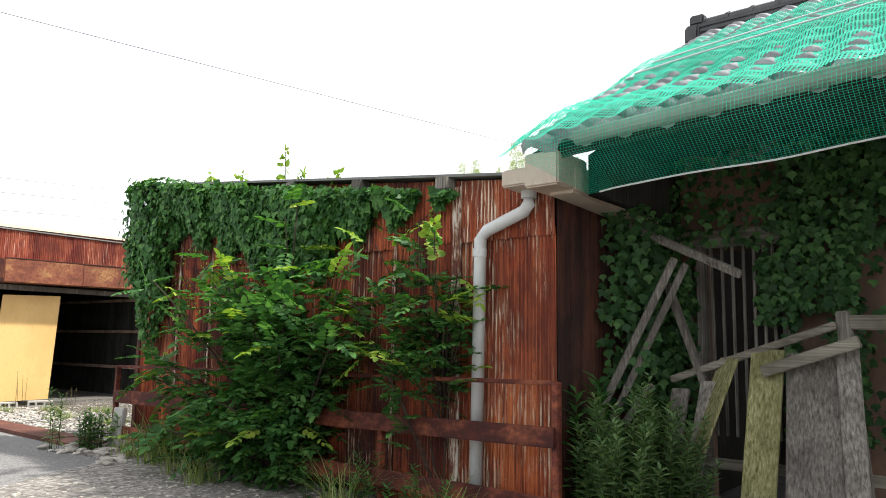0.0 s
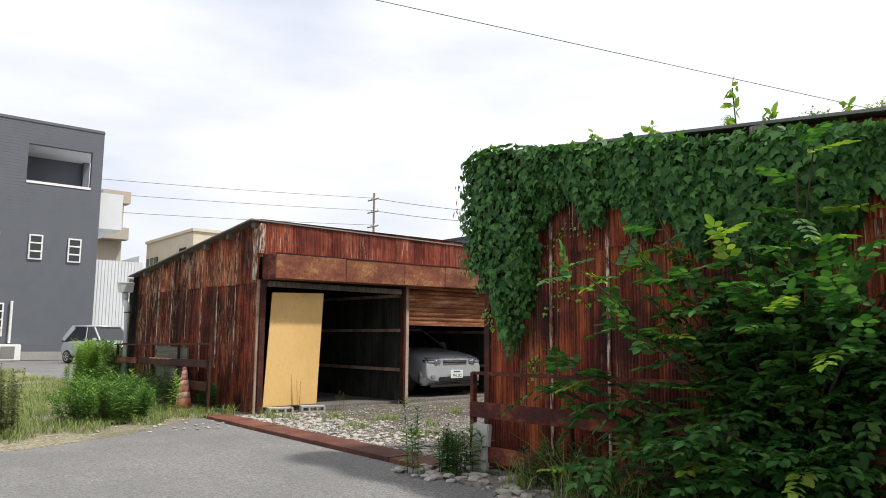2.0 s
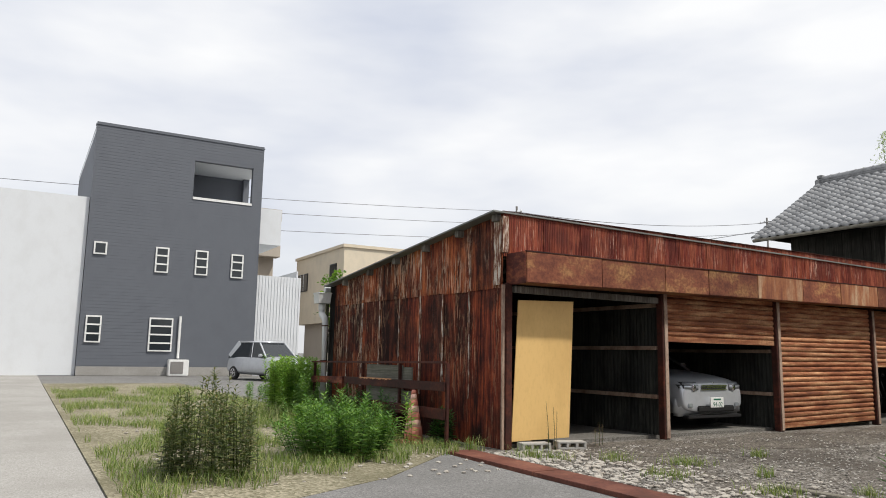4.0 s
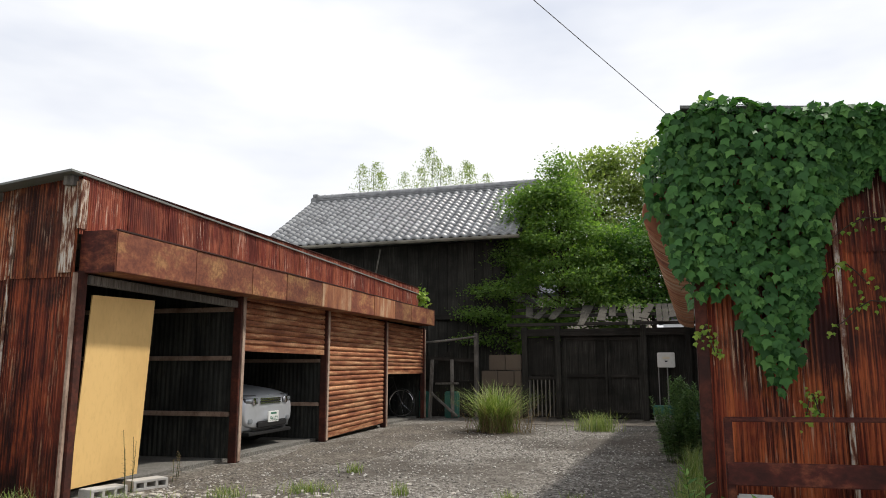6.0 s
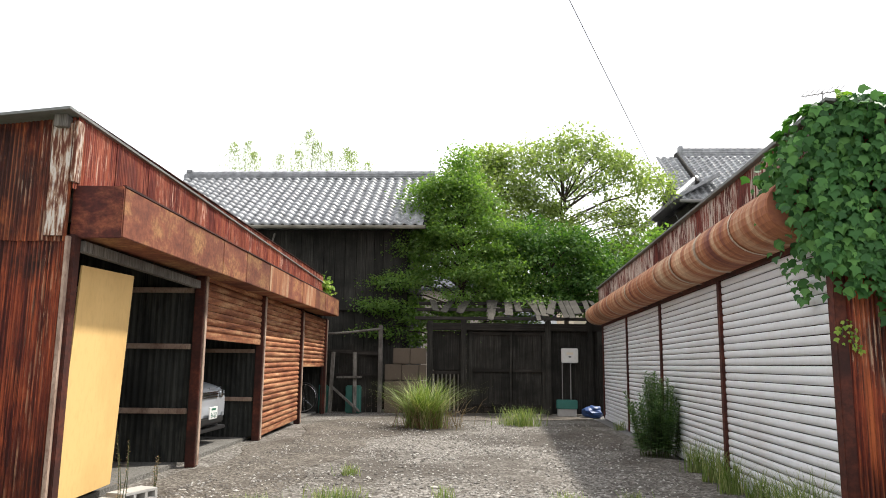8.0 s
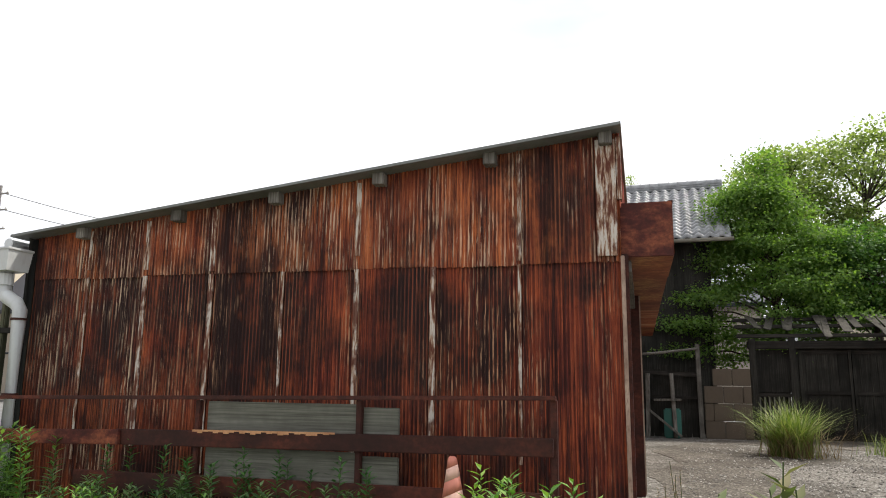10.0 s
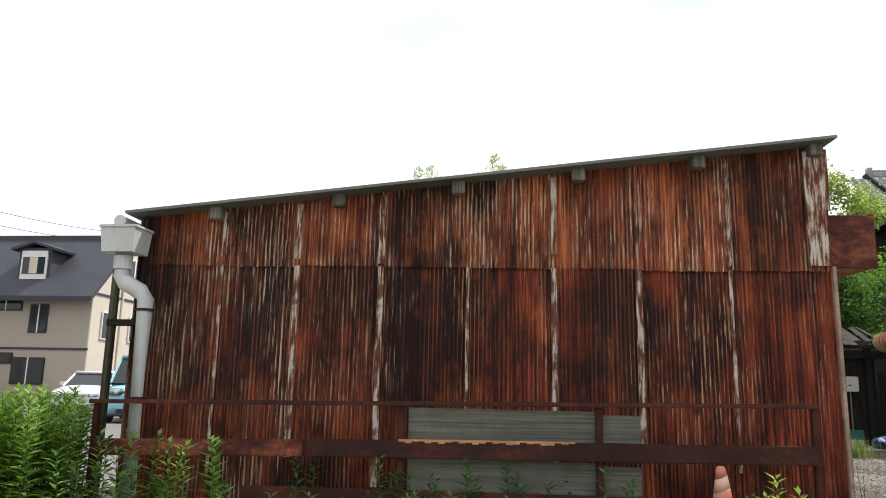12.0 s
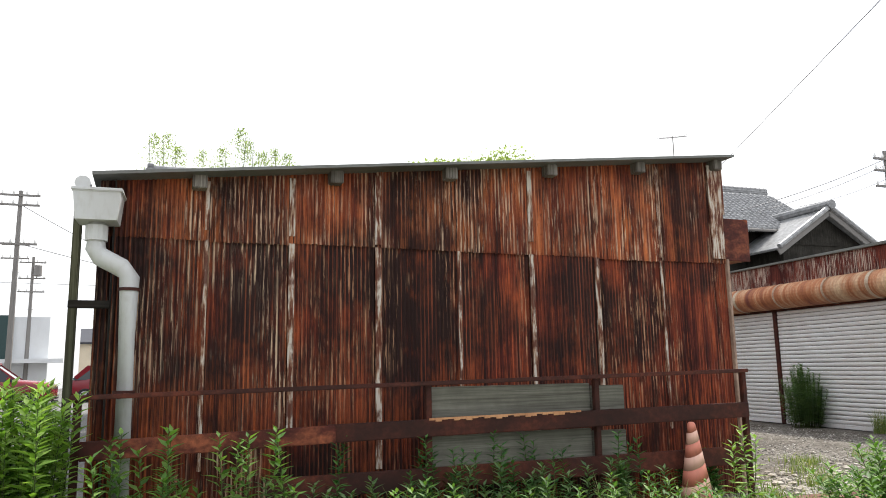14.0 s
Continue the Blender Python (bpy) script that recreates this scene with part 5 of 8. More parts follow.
# ---- ruined house under the green net ----
def ruined_house():
    slope = Vector((-0.12, 4.25, 2.38))
    ux = Vector((1, -0.05, 0.035))
    e0 = Vector((-2.62, 4.02, 2.50))
    tiled_roof("ruin_roof", e0, ux, slope, 20, int(slope.length / 0.235), "dark clay tile roof under green netting", keep=lambda r, k: k < 13)
    rd0 = e0 + slope
    ridge("roof_ridge", rd0 + Vector((-0.29, 0.1, 0.07)), rd0 + Vector((5.0, -0.15, -0.10)), "black stacked ridge tiles above the netting", 0.28, 0.30, BLACK_TILE)
    h = thing("ruined_house", (0.3, 6.2, 0), "ruined mud-walled house overgrown with ivy", "house")
    un = ux.normalized()
    sn = slope.normalized()
    up = un.cross(sn)
    bm = bmesh.new()
    c = e0 + un * 2.7 + slope * 0.5 - up * 0.07
    m = Matrix.Translation(c) @ Matrix((un, sn, up)).transposed().to_4x4()
    box(bm, -2.7, 2.7, -slope.length / 2, slope.length / 2, -0.03, 0.03, m=m)
    part("roof_deck", bm, DARK_WOOD, h)
    part("wall", bx(-1.45, 3.2, 5.75, 5.9, 0, 3.1), MUD_WALL, h, "cracked reddish mud plaster wall")
    part("wall", bx(-2.35, -2.05, 5.75, 5.9, 0, 3.1), MUD_WALL, h)
    part("wall", bx(-2.05, -1.45, 5.75, 5.9, 1.98, 3.1), MUD_WALL, h)
    part("wall", bx(-2.35, -2.2, 5.9, 9.5, 0, 3.1), DARK_WOOD, h)
    part("back_wall", bx(-2.3, 3.2, 8.2, 8.35, 0, 4.4), DARK_WOOD, h)
    part("rear_slope", bar((0.1, 8.3, 4.85), (0.1, 12.2, 2.7), 5.6, 0.06), TILE, h)
    bm = bmesh.new()
    for q in (-2.30, -2.24):
        bm.faces.new([bm.verts.new((q, y, z)) for y, z in ((4.3, 2.2), (8.3, 2.2), (8.3, 4.7), (4.3, 2.48))])
    part("end_wall", bm, DARK_WOOD, h)
    part("soffit", bar((-2.35, 4.75, 2.62), (3.0, 4.5, 2.78), 1.0, 0.03), DARK_WOOD, h)
    part("eave_wall", bar((-2.3, 5.2, 2.9), (3.0, 5.0, 3.05), 0.06, 0.35), DARK_WOOD, h)
    part("lintel", bx(-2.3, -1.35, 5.66, 5.76, 1.98, 2.12, bevel=0.008), GREY_WOOD_X, h)
    for i in range(9):
        x = -2.05 + i * 0.075
        part("lattice_bar", bar((x, 5.70, 0.55), (x + R.uniform(-0.02, 0.02), 5.70, 1.98), 0.02, 0.022, 0.003), GREY_WOOD, h)
    part("jamb", bx(-2.1, -2.03, 5.66, 5.76, 0, 2.0, bevel=0.008), GREY_WOOD, h)
    part("jamb", bx(-1.47, -1.40, 5.66, 5.76, 0, 2.0, bevel=0.008), GREY_WOOD, h)
    gt = thing("gutter", e0 + Vector((0, -0.08, 0)), "pale plastic half-round eaves gutter", "gutter")
    a = e0 + un * 0.45 + Vector((0, -0.09, -0.03))
    part("trough", pipe([a, e0 + un * 5.2 + Vector((0, -0.09, -0.03))], 0.048, 12), GUTTER_GREY, gt)
    # net: crossing strands over the tiles, and a skirt that hangs back under the eave
    net = thing("green_net", e0, "bright green safety net draped over the tile roof", "net")
    g = np.random.default_rng(8)

    def surf(u, v):
        """u metres along the eave, v metres up the slope; below zero the skirt."""
        if v >= 0:
            lift = 0.088 + 0.014 * math.sin(u * 23.3) + 0.028 * math.sin(v * 3.1 + u * 1.7) + 0.005 * math.sin(v * 26.7)
            edge = max(0.0, 0.05 - u)
            return e0 + un * (u - 0.08 * math.sin(v * 1.1)) + sn * (v - 0.16 * math.exp(-v * 14)) + up * (lift - edge * 0.3)
        w = -v
        back = max(0.0, w - 0.13)
        return e0 + un * (u + max(0.0, 0.6 - u) * 1.2 * back) + Vector((0, -0.178 + 0.62 * back + 0.012 * math.sin(u * 9) * w, -0.012 - min(w, 0.13) * 0.95 - 0.40 * back - 0.012 * math.sin(u * 5) * w))

    vs, fs = [], []

    def strand(pts, wide):
        s = len(vs)
        for p in pts:
            vs.append(p - wide)
            vs.append(p + wide)
        for i in range(len(pts) - 1):
            fs.append((s + 2 * i, s + 2 * i + 1, s + 2 * i + 3, s + 2 * i + 2))

    top_v = 4.1
    u = -0.14
    while u < 5.1:
        strand([surf(u + 0.006 * math.sin(v * 9), v) for v in np.linspace(0.0, top_v - 0.30 + 0.12 * math.sin(u * 2.3) - 0.22 * max(0.0, u), 170)], un * 0.0054)
        if u > 0.12:
            strand([surf(u, v) for v in np.linspace(-0.62, 0.0, 16)], un * 0.0010)
        u += 0.021
    v = -0.62
    while v < top_v - 0.3:
        reach = 5.1 if v < 2.8 else min(5.1, max(0.3, (top_v - 0.30 - v) / 0.22))
        strand([surf(uu, v) for uu in np.linspace(-0.14 if v > 0 else 0.12, reach, 260)], sn * 0.0054 if v > 0 else Vector((0, 0.6, -0.6)) * 0.0010)
        v += 0.021
    raw("mesh", vs, fs, NET, net, kind="stuff")
    part("edge_rope", tube(bmesh.new(), [surf(uu, -0.62) for uu in np.linspace(0.35, 5.1, 40)], 0.006, 6), PVC, net)
    for v0, v1 in ((1.35, 1.9), (1.8, 2.35)):
        part("rope", tube(bmesh.new(), [e0 + un * uu + sn * (v0 + (v1 - v0) * uu / 4) + up * (0.145 + 0.01 * math.sin(uu * 2.1)) for uu in np.linspace(0.32, 4.5, 30)], 0.008, 6), PVC, net)
    rope = thing("rope_coil", (-0.52, 4.45, 2.0), "coil of frayed white rope hung from the eave", "rope")
    for k in range(5):
        pts = [(-0.52 + 0.05 * math.sin(t) + 0.01 * k, 4.4, 2.22 + 0.11 * math.cos(t) - 0.02 * k) for t in np.linspace(0, 6.28, 18)]
        part("loop", tube(bmesh.new(), pts, 0.005, 5), PVC, rope)
    part("tail", pipe([(-0.52, 4.4, 2.33), (-0.52, 4.4, 2.5)], 0.004, 5), PVC, rope)
    # ivy on the ruin, its leaf colour darkened for the eave's shade
    iv = thing("ivy", (-0.8, 5.7, 0), "dark ivy covering the ruined house wall", "climbing plant")
    c, d, n, s = [], [], [], []
    while len(c) < 7200:
        x, z = g.uniform(-2.5, 0.4), g.uniform(0.6, 3.0)
        if x < -1.45 and z > 1.9 and g.random() < 0.75:
            continue
        if -2.08 < x < -1.42 and z < 2.0 and not (x > -1.6 and z > 1.4):
            continue
        if x > -0.95 and z < 2.05 + 0.15 * math.sin(x * 9) and g.random() < 0.93:
            continue
        if -1.35 < x < -1.15 and z < 1.5:
            continue
        c.append((x, 5.72 - 0.25 * g.random() ** 0.7, z))
        n.append(np.array([0, -1, 0.35]) + g.normal(0, 0.35, 3))
        d.append(np.array([0, -0.1, -1]) + g.normal(0, 0.35, 3))
        s.append(g.uniform(0.038, 0.078))
    for _ in range(1150):
        c.append((g.uniform(-2.54, -2.16), g.uniform(4.85, 5.7), g.uniform(0.75, 2.25)))
        n.append(np.array([0.3, -1, 0.35]) + g.normal(0, 0.35, 3))
        d.append(np.array([0, -0.1, -1]) + g.normal(0, 0.35, 3))
        s.append(g.uniform(0.045, 0.085))
    foliage("leaves", iv, IVY_SHADED, c, d, n, s, "ivy")
    # fallen timbers
    for a, b, w, hh, lab in (((-2.62, 4.85, 0.55), (-1.98, 4.95, 1.83), 0.10, 0.055, "grey split timber leaning before the ruined house"),
                             ((-2.545, 4.90, 0.50), (-1.92, 5.0, 1.79), 0.055, 0.05, "thin grey timber leaning with another"),
                             ((-2.08, 5.05, 1.66), (-1.82, 5.1, 0.88), 0.05, 0.05, "thin grey brace propped against a timber"),
                             ((-2.45, 5.2, 2.14), (-1.62, 5.25, 1.72), 0.04, 0.06, "fallen grey batten hanging under the eave"),
                             ((-2.75, 4.75, 0.05), (-2.1, 4.8, 0.95), 0.07, 0.05, "long grey pole leaning in the weeds")):
        t = thing("fallen_timber", a, lab, "timber", "fallen timbers")
        part("beam", bar(a, b, w, hh, 0.006, twist=0.3), GREY_WOOD, t)
    fence = thing("broken_fence", (-1.4, 5.1, 0), "collapsing fence of mossy grey boards", "fence")
    part("rail", bar((-2.08, 5.1, 0.98), (-1.0, 5.05, 1.36), 0.05, 0.05, 0.006), GREY_WOOD_X, fence)
    part("rail", bar((-1.42, 4.95, 1.06), (-0.86, 4.95, 1.26), 0.05, 0.075, 0.006), GREY_WOOD_X, fence)
    part("rail", bar((-2.0, 5.2, 0.42), (-0.7, 5.2, 0.42), 0.05, 0.07, 0.006), GREY_WOOD_X, fence)
    part("post", bar((-0.88, 5.15, 0), (-0.98, 5.15, 1.45), 0.08, 0.08, 0.008), GREY_WOOD, fence)
    part("rail", bar((-0.95, 5.15, 1.38), (0.6, 5.15, 1.36), 0.07, 0.09, 0.01), GREY_WOOD_X, fence)
    for x0, x1, z1, w, mat in ((-2.03, -2.0, 0.92, 0.13, GREY_WOOD), (-1.88, -1.80, 0.98, 0.12, GREY_WOOD), (-2.0, -1.66, 1.14, 0.22, MOSS_WOOD), (-1.44, -1.41, 1.2, 0.21, MOSS_WOOD),
                               (-1.46, -1.47, 0.68, 0.11, GREY_WOOD), (-1.1, -1.13, 1.18, 0.33, GREY_WOOD), (-0.86, -0.95, 1.23, 0.13, GREY_WOOD)):
        part("board", bar((x0, 4.72, -0.02), (x1, 5.06, z1), w, 0.022, 0.004, twist=R.uniform(-0.05, 0.05)), mat, fence)
    for x in (0.2, 0.5, 0.85):
        part("board", bar((x, 4.75, 0), (x, 5.1, 1.2), 0.24, 0.022, 0.004), GREY_WOOD, fence)


ruined_house()


# ---- trees ----
def tree(name, base, height, trunk_r, lobes, count, material, label, seed, leaf=0.16, limbs=None, flat=0.55):
    """A tapered trunk with limbs that reach into uneven leafy lobes."""
    g = np.random.default_rng(seed)
    t = thing(name, base, label, "tree")
    b = np.array(base, float)
    top = b + np.array([0, 0, height * 0.9])
    pts = [b + (top - b) * k + np.array([0.12 * math.sin(5 * k + seed), 0.12 * math.cos(4 * k + seed), 0]) * k for k in np.linspace(0, 1, 8)]
    part("trunk", pipe(pts, trunk_r, 10, trunk_r * 0.2), BARK, t)
    c, d, n, s = [], [], [], []
    vol = sum(r[0] * r[1] * r[2] for _, r in lobes)
    for cen, rad in lobes:
        cen, rad = np.array(cen, float), np.array(rad, float)
        k = max(0.15, min(0.9, (cen[2] - b[2] - rad[2] * 0.9) / height))
        start = b + (top - b) * k
        mid = (start + cen) / 2 + np.array([0, 0, 0.15])
        part("limb", pipe([start, mid, cen], trunk_r * 0.24, 6, 0.010), BARK, t)
        m = int(count * rad[0] * rad[1] * rad[2] / vol)
        twigs = max(6, m // 26)
        for _ in range(twigs):
            v = g.normal(0, 1, 3)
            v /= np.linalg.norm(v)
            tip = cen + v * rad * g.uniform(0.5, 1.22)
            for _ in range(26):
                p = tip + g.normal(0, 1, 3) * np.array([0.2, 0.2, 0.2 * flat])
                c.append(p)
                d.append(v + g.normal(0, 0.7, 3) + [0, 0, -0.25])
                n.append(np.array([0, 0, 1.0]) + v * 0.5 + g.normal(0, 0.4, 3))
                s.append(leaf * g.uniform(0.6, 1.25))
    foliage("crown", t, material, c, d, n, s, "clump")
    return t


gl = np.random.default_rng(3)


def lobes_of(cx, cy, z0, z1, rx, ry, n, shape="cone", size=0.8, thick=0.55):
    out = []
    for i in range(n):
        k = (i + 0.5) / n
        z = z0 + (z1 - z0) * k
        w = (1 - k) ** 0.6 if shape == "cone" else math.sin(math.pi * (0.12 + 0.84 * k)) ** 0.7
        a = i * 2.4 + gl.uniform(-0.4, 0.4)
        q = gl.uniform(0.45, 1.0) * w
        r = size * gl.uniform(0.7, 1.2)
        out.append(((cx + rx * q * math.cos(a), cy + ry * q * math.sin(a), z), (r, r, r * thick)))
    return out


tree("layered_evergreen_tree", (-11.3, 19.0, 0), 7.0, 0.14, lobes_of(-11.45, 18.9, 1.7, 6.3, 2.75, 1.1, 58, "cone", 0.62, 0.24) + [((-11.3, 19.2, 6.6), (0.4, 0.4, 0.5)), ((-11.25, 19.2, 7.0), (0.22, 0.22, 0.4))], 62000, TREE_DARK,
     "dark green layered evergreen tree beside the old house", 5, 0.062, flat=0.3)
tree("maple_tree", (-8.9, 19.9, 0), 4.6, 0.10, lobes_of(-8.7, 19.9, 2.9, 4.9, 2.2, 0.9, 30, "round", 0.75), 26000, MAPLE, "spreading green maple behind the old gate", 6, 0.08, flat=0.3)
tree("broadleaf_tree", (-7.9, 24.0, 0), 8.4, 0.11, lobes_of(-7.4, 24.0, 4.4, 9.0, 3.6, 1.6, 58, "round", 0.56), 21000, TREE_LIGHT, "tall light green broadleaf tree with an open crown", 7, 0.095)
tree("broadleaf_tree", (-10.6, 23.5, 0), 7.8, 0.11, lobes_of(-10.3, 23.5, 4.5, 8.3, 2.1, 1.3, 28, "round", 0.6), 15000, TREE_LIGHT, "light green broadleaf tree behind the evergreen", 8, 0.095)
tree("tree", (-4.6, 14.8 + 6, 0), 5.2, 0.10, lobes_of(-5.6, 20.6, 2.9, 4.8, 1.4, 1.0, 12, "round", 0.7), 5000, TREE_DARK, "dark green tree beside the tiled house", 9, 0.10)


def bamboo():
    g = np.random.default_rng(12)
    b = thing("bamboo", (-17.5, 26.0, 0), "tall pale green bamboo rising behind the tiled roof", "bamboo")
    c, d, n, s = [], [], [], []
    for x, h in ((-20.2, 9.5), (-19.8, 9.7), (-19.4, 9.1), (-18.6, 9.2), (-17.9, 9.4), (-17.3, 9.95), (-17.0, 9.5), (-16.5, 9.1), (-16.0, 9.5), (-15.6, 9.1), (-15.1, 8.85)):
        y = 26 + g.uniform(-0.5, 0.5)
        part("culm", pipe([(x, y, 0), (x + 0.05, y, h * 0.6), (x + 0.2 * math.sin(x), y, h)], 0.035, 7, 0.006), STEM, b)
        for _ in range(620):
            z = h - abs(g.normal(0, 1.0))
            w = 0.13 + 0.33 * (h - z)
            c.append((x + g.normal(0, w * 0.6), y + g.normal(0, w * 0.6), z))
            d.append(g.normal(0, 1, 3) + [0, 0, -0.5])
            n.append(g.normal(0, 0.6, 3) + [0, 0, 1])
            s.append(g.uniform(0.06, 0.13))
    foliage("leaves", b, TREE_LIGHT, c, d, n, s, "lance")


bamboo()


# ---- right-hand tiled house behind the ivy shed ----
def tiled_house():
    h = thing("tiled_house", (2.5, 25.5, 0), "dark house with a grey tiled hip-and-gable roof", "house")
    part("wall", bx(-3.4, 9.0, 24.8, 31.0, 0, 6.9), DARK_WOOD, h)
    part("rear_slope", bar((2.6, 27.6, 9.35), (2.6, 31.6, 6.8), 11.4, 0.08), TILE, h)
    part("deck", bar((2.3, 23.95, 6.75), (2.3, 27.55, 9.25), 11.5, 0.08), DARK_WOOD, h)
    part("gable", gable_bm(-2.6, 25.2, 30.0, 27.6, 7.75, 9.35, 0.08), DARK_WOOD, h)
    part("barge_board", bar((-3.05, 24.9, 7.6), (-3.05, 27.55, 9.45), 0.1, 0.28, 0.02), DARK_WOOD_X, h)
    part("barge_board", bar((-3.05, 30.2, 7.6), (-3.05, 27.55, 9.45), 0.1, 0.28, 0.02), DARK_WOOD_X, h)
    part("skirt_slope", bar((-4.2, 27.5, 6.85), (-2.6, 27.5, 7.75), 7.2, 0.1), TILE, h)
    part("gutter", pipe([(-4.0, 23.85, 6.78), (8.6, 23.85, 6.78)], 0.06), POLE_CONCRETE, h)
    part("corner_tiles", pipe([(-4.1, 23.95, 6.95), (-2.95, 25.4, 7.95)], 0.13, 10), TILE, h)
    part("rain_pipe", pipe([(-2.6, 23.9, 6.72), (-2.7, 24.6, 6.2), (-2.75, 24.75, 5.0)], 0.05, 8), POLE_CONCRETE, h)
    sl = Vector((0, 27.55 - 23.95, 9.42 - 6.85))
    tiled_roof("tiled_house_roof", (-3.9, 23.95, 6.87), (1, 0, 0), sl, 46, int(sl.length / 0.235), "grey clay tile roof of the dark house", keep=lambda r, k: 0 < k < 20)
    ridge("roof_ridge", (-2.95, 27.6, 9.5), (8.4, 27.6, 9.5), "tall stacked ridge tiles with end ornament", 0.34, 0.45)
    wing = thing("house_wing", (6.4, 23, 0), "small tiled gable wing of the dark house", "house")
    part("wall", bx(4.3, 8.6, 22.6, 24.8, 0, 6.0), DARK_WOOD, wing)
    bm = bmesh.new()
    a = [bm.verts.new((x, 22.55, z)) for x, z in ((4.2, 5.95), (8.7, 5.95), (6.45, 7.3))]
    bm.faces.new(a)
    part("gable", bm, DARK_WOOD, wing)
    for sx, x1 in ((-1, 3.6), (1, 9.3)):
        part("slope", bar((6.45, 23.9, 7.45), (x1, 23.9, 5.65), 3.6, 0.10, 0.02), TILE, wing)
        part("barge_tiles", tube(bmesh.new(), [(6.45, 22.05, 7.55), (x1, 22.05, 5.75)], 0.11, 8), TILE, wing)
        part("barge_board", bar((6.45, 22.12, 7.32), (x1, 22.12, 5.52), 0.06, 0.28, 0.02), POLE_CONCRETE, wing)
    part("ridge_cap", pipe([(6.45, 21.9, 7.62), (6.45, 25.5, 7.62)], 0.2, 10), TILE, wing)
    an = thing("aerial", (2.3, 26.6, 8.6), "thin metal television aerial on the house roof", "aerial")
    part("mast", pipe([(2.3, 26.6, 8.5), (2.3, 26.6, 11.7)], 0.025, 6), POLE_CONCRETE, an)
    part("boom", pipe([(1.55, 26.6, 11.5), (3.1, 26.6, 11.75)], 0.02, 6), POLE_CONCRETE, an)
    for k in range(7):
        x = 1.6 + 0.23 * k
        part("element", pipe([(x, 26.2, 11.48 + 0.15 * (x - 1)), (x, 27.0, 11.48 + 0.15 * (x - 1))], 0.012, 5), POLE_CONCRETE, an)


tiled_house()


# ---- far buildings ----
def window(parent, face, a, b, z0, z1, x, bars=0, name="window"):
    """A framed window on a wall that faces +x (face 'x') or -y (face 'y')."""
    w = 0.07
    if face == "x":
        fr = part(name, bx(x, x + 0.06, a, b, z0, z1, bevel=0.01), WHITE, parent)
        part("pane", bx(x + 0.055, x + 0.066, a + w, b - w, z0 + w, z1 - w), DARK_GLASS, fr)
        for i in range(bars):
            z = z0 + (z1 - z0) * (i + 1) / (bars + 1)
            part("glazing_bar", bx(x + 0.05, x + 0.08, a, b, z - 0.035, z + 0.035), WHITE, fr)
    else:
        fr = part(name, bx(a, b, x - 0.06, x, z0, z1, bevel=0.01), BLACK, parent)
        part("pane", bx(a + w, b - w, x - 0.066, x - 0.055, z0 + w, z1 - w), DARK_GLASS, fr)
        for i in range(bars):
            q = a + (b - a) * (i + 1) / (bars + 1)
            part("glazing_bar", bx(q - 0.03, q + 0.03, x - 0.08, x - 0.05, z0, z1), WHITE, fr)
    return fr


